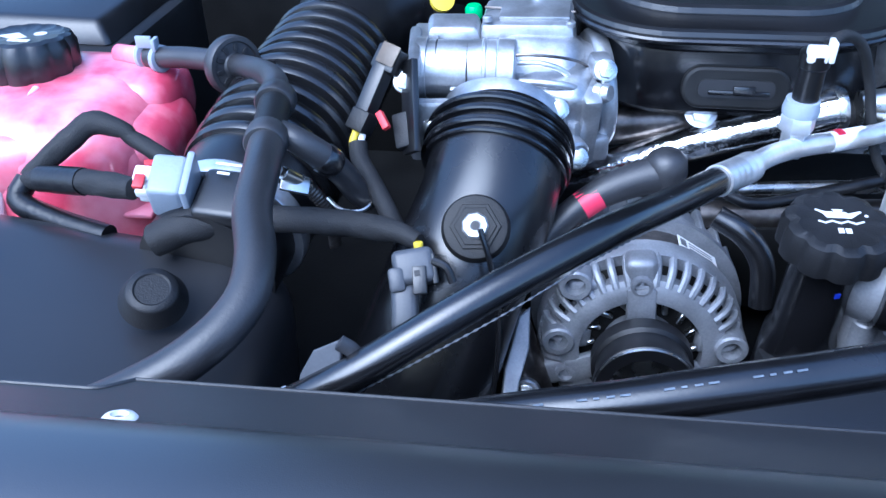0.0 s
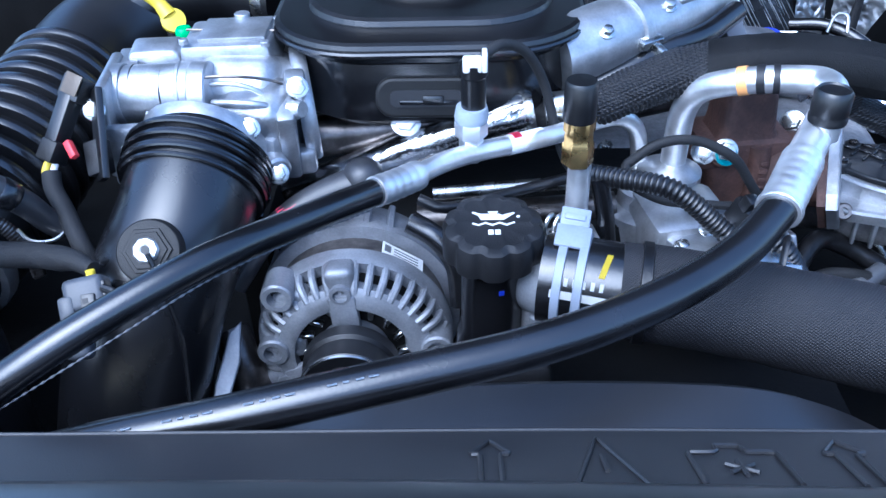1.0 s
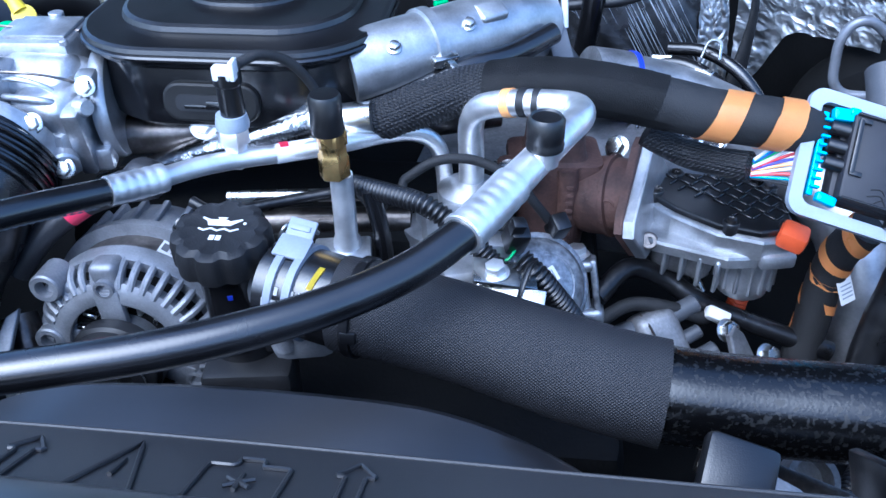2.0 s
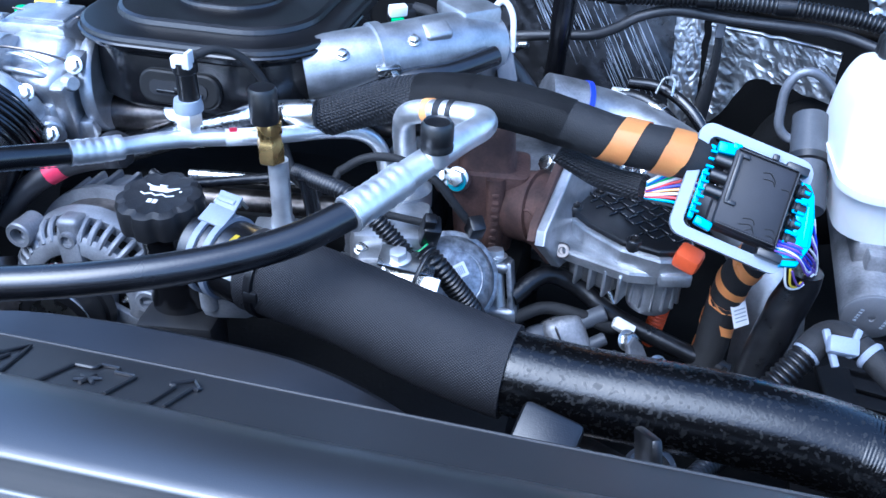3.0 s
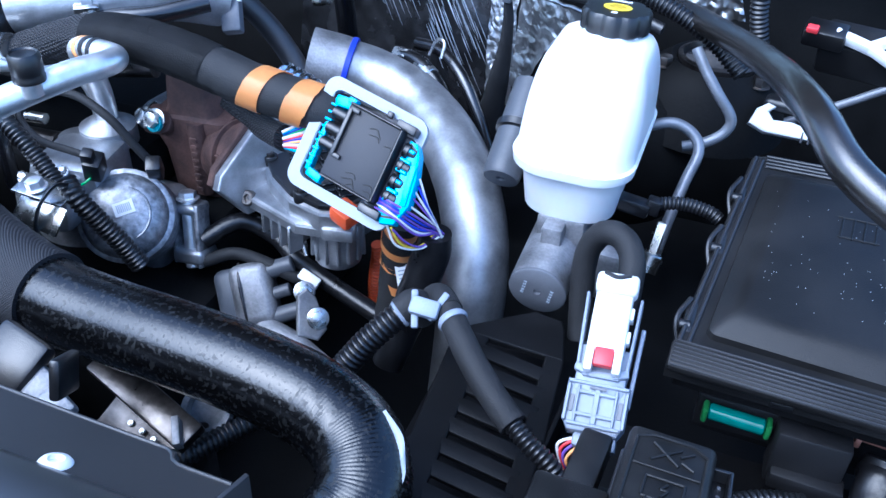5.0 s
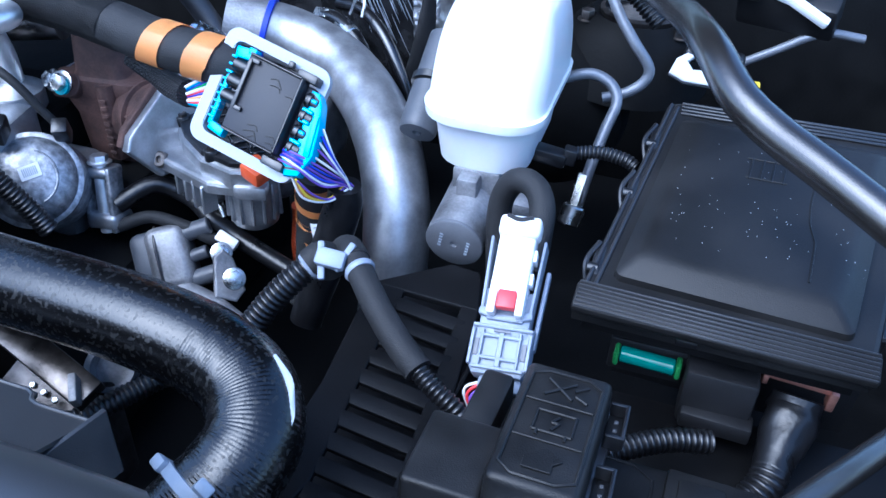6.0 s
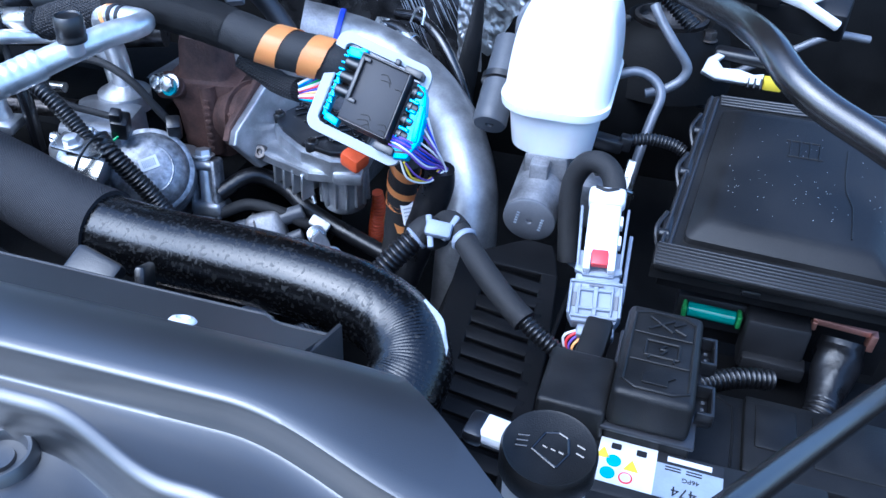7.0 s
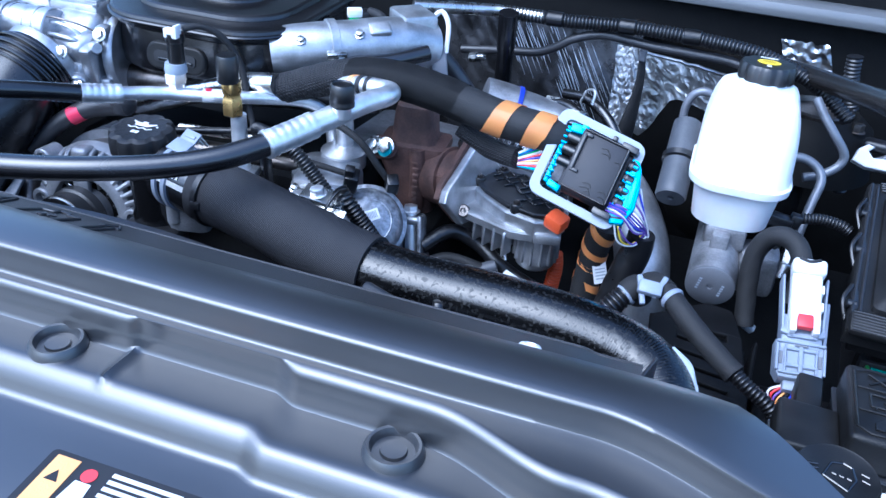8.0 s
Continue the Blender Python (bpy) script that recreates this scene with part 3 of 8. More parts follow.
part("shoulder", joined(block(pose(-0.372, 0.700, 1.185, 0, 10, 0), (0.075, 0.13, 0.10), 0.034, 5), block(pose(-0.455, 0.640, 1.205, 0, 0, 14), (0.10, 0.07, 0.07), 0.028, 5)), PINK, tank)
TM = pose(-0.492, 0.735, 1.238, -6, 0, 0) @ Matrix.Scale(1.12, 4)
part("neck", turned([(0.046, -0.02), (0.042, 0.0), (0.036, 0.008), (0.030, 0.012)], TM, 28), PINK_CLEAR, tank, "clear filler neck")
capc = part("cap", turned([(0.040, 0.004), (0.043, 0.010), (0.043, 0.034), (0.039, 0.042), (0.034, 0.044), (0.031, 0.0425), (0.0, 0.0425)], TM, 64, (12, 0.003)), PLASTIC, tank, "black screw cap with white symbol")
part("symbol", joined(plate([(-0.022, -0.004), (-0.004, -0.013), (0.006, -0.006), (-0.008, 0.006)], 0.0004, TM @ Matrix.Translation((0, 0, 0.0426)), 0), plate(ringed(0.0055, 16, 0.012, 0.006), 0.0004, TM @ Matrix.Translation((0, 0, 0.0426)), 0), plate(rounded(0.02, 0.006, 0.002, 3, 0.004, -0.016), 0.0004, TM @ Matrix.Translation((0, 0, 0.0426)), 0)), PRINT, capc)

rearbox = thing("control_box", (-0.36, 1.02, 1.0), "black plastic box with a stepped lid behind the tank", "control box")
part("base", block(pose(-0.63, 0.995, 1.105, 0, 0, -4), (0.34, 0.24, 0.22), 0.01), PLASTIC_DULL, rearbox)
part("lid", block(pose(-0.63, 0.99, 1.228, 0, 0, -4), (0.31, 0.20, 0.028), 0.008, 2, (0.88, 0.84)), PLASTIC, rearbox)

# vent hose: from the tank over a grommet to a tee and down past the air box
hose = thing("coolant_vent_hose", (-0.18, 0.45, 1.24), "grey-black rubber coolant hose with tee and clamps", "hose")
part("upper_hose", tube([(-0.375, 0.752, 1.262), (-0.325, 0.735, 1.270), (-0.280, 0.712, 1.276), (-0.235, 0.672, 1.288), (-0.205, 0.62, 1.302), (-0.196, 0.585, 1.302)], 0.0105, 18), RUBBER_DULL, hose)
part("grommet", turned([(0.010, -0.007), (0.026, -0.007), (0.0275, -0.004), (0.0275, 0.004), (0.026, 0.007), (0.0225, 0.007), (0.0215, 0.005), (0.012, 0.005), (0.010, 0.007)], axes((-0.272, 0.706, 1.277), (0.75, -0.62, 0.15)), 40), RUBBER_DULL, hose, "round rubber grommet disc")
GM = axes((-0.272, 0.706, 1.277), (0.75, -0.62, 0.15))
for k in range(10):
    a = k * math.pi / 5
    part("grommet_slot", block(GM @ pose(0.0168 * math.cos(a), 0.0168 * math.sin(a), 0.0056, 0, 0, math.degrees(a)), (0.007, 0.004, 0.0012), 0.0004, 1), INK, hose)
part("tee", tube([(-0.197, 0.592, 1.300), (-0.190, 0.555, 1.303), (-0.183, 0.515, 1.303)], 0.0125, 20), PLASTIC_DULL, hose)
for p, d in (((-0.196, 0.588, 1.301), (0.06, -0.99, 0.05)), ((-0.184, 0.520, 1.303), (0.1, -1, 0.02))):
    part("clamp", turned([(0.0145, -0.009), (0.0158, -0.007), (0.0158, 0.007), (0.0145, 0.009)], axes(p, d), 28), RUBBER_DULL, hose)
part("lower_hose", tube([(-0.184, 0.525, 1.303), (-0.176, 0.480, 1.303), (-0.170, 0.435, 1.298), (-0.158, 0.398, 1.291), (-0.156, 0.365, 1.281), (-0.175, 0.335, 1.268), (-0.212, 0.312, 1.253), (-0.270, 0.29, 1.235), (-0.33, 0.27, 1.215)], 0.0130, 22), RUBBER_DULL, hose)
part("branch_hose", tube([(-0.184, 0.540, 1.302), (-0.166, 0.532, 1.298), (-0.150, 0.538, 1.282), (-0.138, 0.548, 1.262), (-0.130, 0.555, 1.243), (-0.120, 0.560, 1.228)], [0.0085, 0.0100, 0.0110, 0.0105, 0.0100, 0.0095], 20), RUBBER_DULL, hose)
part("branch_clamp", turned([(0.0108, -0.008), (0.0122, -0.006), (0.0122, 0.006), (0.0108, 0.008)], axes((-0.146, 0.541, 1.276), (0.5, 0.35, -0.75)), 28), RUBBER, hose)
part("hose_tether", tube([(-0.150, 0.545, 1.240), (-0.138, 0.538, 1.234), (-0.122, 0.542, 1.232), (-0.113, 0.556, 1.236)], 0.0016, 8), STEEL, hose, "thin wire spring clip")
clip = thing("hose_clip", (-0.365, 0.745, 1.26), "pale blue-grey spring clamp on the tank outlet", "hose clamp")
for dx in (-0.012, 0.006):
    part("band", turned([(0.0125, -0.003), (0.0135, -0.0025), (0.0135, 0.0025), (0.0125, 0.003)], axes((-0.367 + dx, 0.749 - dx * 0.4, 1.263), (0.9, -0.4, 0.1)), 24), GREY, clip)
part("ear", joined(block(pose(-0.375, 0.748, 1.279), (0.016, 0.004, 0.012), 0.001), block(pose(-0.362, 0.744, 1.279), (0.004, 0.012, 0.012), 0.001)), GREY, clip)
part("stub", rod((-0.415, 0.768, 1.258), (-0.37, 0.750, 1.262), 0.0095), PINK, clip, "pink tank outlet")

# corrugated intake duct
B0, B1 = Vector((-0.232, 0.60, 1.205)), Vector((-0.203, 0.826, 1.240))
duct = thing("intake_bellows", (-0.22, 0.70, 1.1), "black corrugated rubber intake duct", "intake duct")
BD = (B1 - B0).normalized()
for k in range(11):
    p = B0.lerp(B1, (k + 0.5) / 11)
    R = 0.0685 + 0.002 * math.sin(k * 0.5)
    part("rib", turned([(R - 0.016, -0.0105), (R - 0.0085, -0.0078), (R - 0.0020, -0.0056), (R, -0.002), (R, 0.002), (R - 0.0020, 0.0056), (R - 0.0085, 0.0078), (R - 0.016, 0.0105)], axes(p, BD), 48), BELLOWS, duct)
part("collar", turned([(0.060, -0.045), (0.062, -0.03), (0.064, 0.0), (0.060, 0.012)], axes(B0, BD), 48), PLASTIC, duct)
part("rear_tube", tube([B1 - BD * 0.01, B1 + Vector((0.01, 0.05, 0.008)), B1 + Vector((0.05, 0.11, 0.02)), B1 + Vector((0.13, 0.14, 0.03))], [0.060, 0.062, 0.064, 0.064], 32), PLASTIC, duct)
maf = thing("air_flow_tube", (-0.245, 0.52, 1.1), "black air flow meter tube with pale clamp band", "air flow meter")
part("tube", tube([(-0.243, 0.505, 1.191), (-0.240, 0.54, 1.195), (-0.232, 0.60, 1.205)], 0.056, 36), PLASTIC, maf)
part("clamp_band", turned([(0.062, -0.008), (0.063, -0.006), (0.063, 0.006), (0.062, 0.008)], axes((-0.236, 0.562, 1.199), BD), 48), ALU, maf, "bright steel clamp band")
worm = part("worm_housing", joined(rod((-0.177, 0.524, 1.274), (-0.163, 0.540, 1.254), 0.0052, 16, 0.1), block(axes((-0.170, 0.530, 1.261), (0.35, -0.6, 0.7), (0.5, 0.55, -0.7)), (0.022, 0.014, 0.005), 0.001)), STEEL, maf, "steel worm-drive clamp screw")
part("screw_slot", rod((-0.1785, 0.5225, 1.2765), (-0.175, 0.526, 1.272), 0.0040, 6, 0.0), DARK_STEEL, worm)
part("perforated_band", tube([(-0.170, 0.540, 1.258), (-0.158, 0.545, 1.240), (-0.150, 0.548, 1.218), (-0.149, 0.550, 1.19)], 0.006, 10, 6, (0.003, 0.0008), 0, 0.4), DARK_STEEL, maf)
part("sensor_block", block(axes((-0.221, 0.520, 1.250), (0.0, -0.35, 0.94), (1, -0.1, 0)), (0.046, 0.046, 0.020), 0.006, 3), PLASTIC, maf)
for k in range(2):
    part("text_bar", block(axes((-0.222 - 0.003 * k, 0.537 - 0.008 * k, 1.2708 - 0.003 * k), (0.0, -0.35, 0.94), (1, -0.1, 0)), (0.022 - 0.012 * k, 0.0022, 0.0006), 0), PRINT, maf)
plug = thing("sensor_plug", (-0.285, 0.53, 1.24), "pale blue-grey and white sensor plug", "electrical plug")
PM = axes((-0.268, 0.526, 1.256), (0.98, 0.1, -0.1), (0, -0.4, 0.9))
part("shell", joined(block(PM, (0.036, 0.036, 0.026), 0.004, 3), block(PM @ Matrix.Translation((0, 0, 0.016)), (0.042, 0.040, 0.006), 0.002)), GREY, plug)
for k in range(3):
    part("pin_block", block(PM @ Matrix.Translation((-0.012 + 0.012 * k, 0.004 * (k % 2), -0.018)), (0.008, 0.014, 0.014), 0.002), WHITE, plug)
part("lock", block(PM @ Matrix.Translation((0.018, 0.01, -0.018)), (0.004, 0.012, 0.008), 0.001), RED_LOCK, plug)
loom = thing("tank_wiring_loop", (-0.37, 0.6, 1.22), "taped black wiring looping in front of the tank", "wiring")
part("loop", tube([(-0.300, 0.528, 1.250), (-0.345, 0.545, 1.244), (-0.398, 0.562, 1.234), (-0.414, 0.570, 1.228), (-0.408, 0.576, 1.236), (-0.378, 0.592, 1.258), (-0.362, 0.600, 1.268), (-0.335, 0.598, 1.264), (-0.328, 0.596, 1.258), (-0.300, 0.586, 1.246), (-0.284, 0.580, 1.236)], [0.0085, 0.0105, 0.0100, 0.0080, 0.0085, 0.0090, 0.0105, 0.0100, 0.0070, 0.0075, 0.0085], 18, 6, None, 0.16), TAPE, loom)
part("tape_end", tube([(-0.352, 0.5475, 1.2425), (-0.398, 0.562, 1.234)], 0.0114, 16, 6, None, 0.1), VINYL, loom, "shiny tape end")
part("loop_tail", tube([(-0.418, 0.572, 1.226), (-0.42, 0.555, 1.215), (-0.38, 0.54, 1.208), (-0.33, 0.525, 1.205)], 0.010, 14), VINYL, loom)
part("red_lock", block(pose(-0.302, 0.574, 1.246, 20, 10, 30), (0.016, 0.006, 0.006), 0.001), RED_LOCK, loom)
sheath = thing("cable_sheath", (-0.16, 0.47, 1.22), "ribbed black cable sheath running to the intake sensor", "cable")
part("sheath", tube([(-0.278, 0.500, 1.222), (-0.255, 0.505, 1.232), (-0.225, 0.512, 1.236), (-0.18, 0.518, 1.236), (-0.13, 0.515, 1.237), (-0.090, 0.500, 1.243), (-0.070, 0.488, 1.243)], [0.013, 0.014, 0.011, 0.0105, 0.0105, 0.010, 0.006], 16, 6, None, 0.1), TAPE, sheath)
part("yellow_seal", rod((-0.070, 0.4835, 1.246), (-0.069, 0.480, 1.236), 0.0035), YELLOW, sheath)
sens = thing("intake_sensor_plug", (-0.075, 0.45, 1.2), "grey-black two-pin sensor plug on the intake elbow", "electrical plug")
SM = axes((-0.073, 0.468, 1.224), (0.05, -0.72, 0.69), (0.93, 0.15, 0.15))
part("upper_shell", joined(block(SM @ pose(0.003, 0.008, 0), (0.030, 0.026, 0.024), 0.005, 3), block(SM @ pose(-0.010, 0.000, 0.004), (0.012, 0.018, 0.018), 0.003)), CHARCOAL, sens)
part("lower_shell", block(SM @ pose(-0.008, -0.020, 0.001, 0, 0, -8), (0.019, 0.034, 0.018), 0.005, 3), CHARCOAL, sens)
part("latch", joined(block(SM @ pose(0.006, -0.003, 0.0125, 0, 0, -6), (0.010, 0.020, 0.004), 0.001), block(SM @ pose(0.017, 0.004, 0.004), (0.004, 0.022, 0.012), 0.001)), PLASTIC, sens)
part("latch_hole", block(SM @ pose(0.005, 0.002, 0.0147), (0.004, 0.004, 0.0006), 0), INK, sens)
part("side_hook", tube([(-0.058, 0.470, 1.240), (-0.048, 0.466, 1.238), (-0.043, 0.462, 1.228)], 0.003, 8), PLASTIC, sens)

# intake elbow with its screw
elbow = thing("intake_elbow", (-0.05, 0.52, 0.95), "satin black plastic intake elbow with ribbed clamp collar", "intake elbow")
part("elbow", tube([(-0.019, 0.620, 1.257), (-0.020, 0.605, 1.252), (-0.027, 0.565, 1.226), (-0.046, 0.527, 1.185), (-0.068, 0.502, 1.12), (-0.092, 0.492, 1.03), (-0.115, 0.49, 0.93)], [0.0545, 0.055, 0.0565, 0.0605, 0.061, 0.058, 0.055], 48, 6), MOULDED, elbow)
EM0 = Vector((-0.019, 0.622, 1.257))
ED = Vector((0.10, 0.90, 0.42)).normalized()
for k, rr in enumerate((0.0605, 0.0625, 0.0610, 0.0625, 0.0608, 0.0618, 0.0595)):
    part("collar_rib", turned([(0.052, -0.0024), (rr - 0.0012, -0.0022), (rr, -0.001), (rr, 0.001), (rr - 0.0012, 0.0022), (0.052, 0.0024)], axes(EM0 - ED * (0.000 + 0.0056 * k), ED + Vector((0.018 * math.sin(2.4 * k), 0, 0.022 * math.cos(3.1 * k)))), 56), PLASTIC_GLOSS, elbow)
CX = axes(EM0, ED, (1, -0.1, 0))
for k in range(14):
    a = radians(18 + 12 * k)
    part("collar_tab", block(CX @ pose(0.0626 * math.cos(a), 0.0626 * math.sin(a), -0.006 - 0.0112 * (k % 3), 0, 0, math.degrees(a)), (0.0034, 0.0085, 0.0046), 0.0010, 1), PLASTIC_GLOSS, elbow)
BM = axes((-0.030, 0.4975, 1.252), (0.02, -0.72, 0.66), (1, 0.1, 0)) @ Matrix.Scale(0.85, 4)
part("boss", turned([(0.030, -0.010), (0.0285, -0.002), (0.027, 0.0002), (0.024, 0.0008), (0.0, 0.0008)], BM, 40), LIDS, elbow)
part("hex_nut", plate(ringed(0.0220, 6), 0.0012, BM @ Matrix.Translation((0, 0, 0.0018)), 0.0006), LIDS, elbow)
part("hex_recess", plate(ringed(0.0182, 6), 0.0012, BM @ Matrix.Translation((0, 0, 0.0033)), 0.0006), LIDS, elbow)
part("screw", turned([(0.0112, 0.003), (0.0118, 0.0055), (0.0100, 0.0085), (0.0055, 0.0092), (0.0045, 0.0078), (0, 0.0078)], BM, 9), ALU, elbow, "bright screw head")
part("screw_hole", turned([(0.0042, 0.0080), (0.0, 0.0083)], BM, 16), INK, elbow)
part("tether", tube([(-0.026, 0.486, 1.258), (-0.018, 0.478, 1.235), (-0.010, 0.468, 1.19), (-0.012, 0.455, 1.13), (-0.02, 0.44, 1.08)], 0.0022, 8), RUBBER, elbow, "thin black tether wire")
brk = single("alloy_bracket", plate([(-0.004, -0.08), (0.006, -0.08), (0.007, -0.01), (0.012, 0.02), (0.009, 0.055), (0.000, 0.045), (-0.003, 0.02), (-0.006, 0.0)], 0.006, axes((0.000, 0.50, 1.110), (0.2, -0.6, 0.75), (1, 0, -0.1))), CASE_GREY, "pale cast alloy bracket beside the alternator", "bracket")

# throttle body
tb = thing("throttle_unit", (-0.02, 0.68, 1.22), "bright cast aluminium throttle unit with motor housing", "throttle")
part("housing", joined(block(pose(-0.006, 0.700, 1.262), (0.125, 0.085, 0.090), 0.016, 3), block(pose(0.026, 0.668, 1.270, 18, 0, -14), (0.062, 0.055, 0.070), 0.014, 3)), CAST, tb)
part("top_box", joined(block(pose(-0.001, 0.716, 1.318, 4, -2, -2), (0.084, 0.062, 0.030), 0.005, 2, (0.93, 0.88)), block(pose(0.004, 0.716, 1.3345, 4, -2, -2), (0.060, 0.042, 0.004), 0.0015), rod((0.006, 0.738, 1.334), (0.006, 0.738, 1.341), 0.007, 16)), CAST, tb)
part("gear_dome", joined(block(pose(0.010, 0.684, 1.296, 34, 0, -4), (0.078, 0.055, 0.046), 0.020, 5), block(pose(0.036, 0.690, 1.288, 20, 20, -10), (0.034, 0.05, 0.05), 0.014, 4)), CAST, tb)
part("motor", joined(rod((-0.092, 0.664, 1.2985), (-0.024, 0.666, 1.300), 0.0245, 40, 0.1), rod((-0.094, 0.664, 1.2985), (-0.084, 0.664, 1.2985), 0.0265, 36, 0.1)), CAST, tb)
part("motor_cap", joined(rod((-0.026, 0.660, 1.300), (-0.010, 0.660, 1.300), 0.0275, 36, 0.2), rod((-0.018, 0.640, 1.296), (-0.018, 0.632, 1.293), 0.008, 16)), CAST, tb)
part("motor_pad", block(pose(-0.055, 0.6405, 1.288, 28, 0, 2), (0.016, 0.004, 0.014), 0.001), CAST, tb)
part("end_plate", joined(block(pose(-0.097, 0.660, 1.282, 0, 4, 6), (0.010, 0.075, 0.085), 0.004), block(pose(-0.070, 0.625, 1.262, 0, 0, 6), (0.050, 0.012, 0.055), 0.004)), CAST, tb)
part("bracket", joined(block(pose(-0.066, 0.705, 1.318, 6, 0, 4), (0.052, 0.038, 0.018), 0.004, 2, (0.8, 0.8)), block(pose(-0.088, 0.690, 1.315, 0, 0, 6), (0.020, 0.05, 0.010), 0.002)), CAST, tb)
part("mouth_flange", turned([(0.048, 0), (0.0525, 0), (0.0535, 0.003), (0.0535, 0.014), (0.048, 0.018)], axes(EM0 + ED * 0.006, ED), 48), CAST, tb)
part("outlet_flange", turned([(0.040, -0.007), (0.050, -0.007), (0.0525, -0.004), (0.0525, 0.004), (0.050, 0.007), (0.04, 0.007)], axes((0.060, 0.704, 1.268), (1, 0.22, 0.05)), 44), CAST, tb)
part("flange_ear", block(pose(0.060, 0.668, 1.305, 0, 0, 12), (0.018, 0.022, 0.02), 0.005), CAST, tb)
part("flange_ear", block(pose(0.062, 0.660, 1.235, 0, 0, 12), (0.020, 0.022, 0.024), 0.005), CAST, tb)
part("lower_ear", joined(rod((0.030, 0.646, 1.247), (0.044, 0.622, 1.243), 0.0135, 24), block(pose(0.034, 0.655, 1.248, 0, 0, -20), (0.036, 0.044, 0.045), 0.008)), CAST, tb)
part("rib", tube([(-0.006, 0.642, 1.300), (0.015, 0.636, 1.302), (0.034, 0.638, 1.299), (0.043, 0.646, 1.290), (0.045, 0.652, 1.272)], 0.0032, 10), CAST, tb)
part("curved_rib", tube([(-0.008, 0.652, 1.312), (0.010, 0.648, 1.314), (0.027, 0.650, 1.308), (0.038, 0.656, 1.296)], 0.0024, 10), ALU, tb)
part("motor_ring", turned([(0.0246, -0.002), (0.0256, -0.001), (0.0256, 0.001), (0.0246, 0.002)], axes((-0.036, 0.666, 1.2997), (1, 0.02, 0.02)), 40), CAST, tb)
for q in (-0.076, -0.050):
    part("motor_groove", turned([(0.0244, -0.0008), (0.0249, 0.0), (0.0244, 0.0008)], axes((q, 0.665, 1.299), (1, 0.02, 0.02)), 40), DARK_STEEL, tb)
part("lid_seam", tube([(-0.043, 0.690, 1.3035), (-0.040, 0.683, 1.3045), (0.0, 0.6825, 1.306), (0.040, 0.684, 1.3045)], 0.0010, 6), DARK_STEEL, tb)
for q in ((-0.036, 0.690, 1.3345), (0.034, 0.690, 1.3315), (0.036, 0.742, 1.333)):
    part("lid_screw", turned([(0.0042, -0.002), (0.0042, 0.0016), (0.0030, 0.0024), (0.0, 0.0018)], pose(*q), 12), CAST, tb)
part("seam", tube([(-0.045, 0.690, 1.313), (-0.046, 0.672, 1.322), (-0.046, 0.655, 1.318), (-0.046, 0.645, 1.304)], 0.0012, 6), DARK_STEEL, tb)
for p in ((0.026, 0.6225, 1.285), (-0.074, 0.617, 1.268), (0.045, 0.620, 1.243), (-0.098, 0.622, 1.305), (0.064, 0.655, 1.306)):
    bolt(tb, p, (0.1, -0.85, 0.5), 0.007, 0.006)
part("green_cap", turned([(0.008, 0), (0.008, 0.008), (0.006, 0.011), (0, 0.011)], pose(-0.052, 0.745, 1.315), 20), GREEN, tb, "small green cap")
part("side_web", block(pose(0.050, 0.660, 1.262, 14, 0, 10), (0.016, 0.050, 0.070), 0.004), CAST, tb)
part("side_web", block(pose(-0.040, 0.634, 1.256, 20, 0, 0), (0.016, 0.016, 0.050), 0.004), CAST, tb)
for k in range(4):
    part("web_rib", block(pose(-0.028 + 0.018 * k, 0.6335 + 0.001 * k, 1.268 - 0.002 * k, 24, 0, 0), (0.0035, 0.014, 0.040), 0.0012, 1), CAST, tb)
# thin plate in darker alloy, its colour standing in for a hollow's shade
part("recess_shade", block(pose(-0.060, 0.6385, 1.252, 14, 0, 4), (0.026, 0.004, 0.030), 0.001), CAST_DARK, tb)
part("top_groove", tube([(-0.040, 0.7165, 1.3345), (0.038, 0.7145, 1.3330)], 0.0012, 6), DARK_STEEL, tb)
part("gear_seam", tube([(-0.026, 0.650, 1.318), (0.004, 0.646, 1.3215), (0.036, 0.652, 1.316), (0.052, 0.668, 1.300), (0.056, 0.672, 1.274)], 0.0014, 6), DARK_STEEL, tb)
part("hose_barb", turned([(0.0070, 0), (0.0070, 0.012), (0.0085, 0.014), (0.0070, 0.019), (0.0085, 0.021), (0.0065, 0.026), (0.0, 0.026)], axes((0.047, 0.655, 1.287), (0.8, -0.5, 0.2)), 18), CAST, tb)
conn = thing("throttle_plug", (-0.115, 0.6, 1.25), "black multi-pin plug with yellow and red tags on the throttle", "electrical plug")
def bar(a, b, w, t, bev=0.002, face=(-0.3, -0.7, 0.6)):
    a, b = Vector(a), Vector(b)
    m = axes((a + b) / 2, face, b - a)
    return block(m, ((b - a).length, w, t), bev)


part("shell", joined(bar((-0.112, 0.630, 1.322), (-0.132, 0.600, 1.278), 0.013, 0.016), bar((-0.106, 0.634, 1.328), (-0.114, 0.624, 1.312), 0.022, 0.018)), PLASTIC, conn)
part("collar", bar((-0.127, 0.605, 1.286), (-0.134, 0.596, 1.272), 0.017, 0.019), PLASTIC_DULL, conn)
part("label_plate", bar((-0.1065, 0.6250, 1.3355), (-0.1135, 0.6165, 1.3225), 0.017, 0.001, 0.0003), material("tan_print", (0.12, 0.09, 0.06), 0.35, vary=0.2), conn)
part("side_plate", bar((-0.098, 0.625, 1.322), (-0.084, 0.583, 1.262), 0.020, 0.006, 0.001, (-0.8, -0.5, 0.3)), PLASTIC, conn)
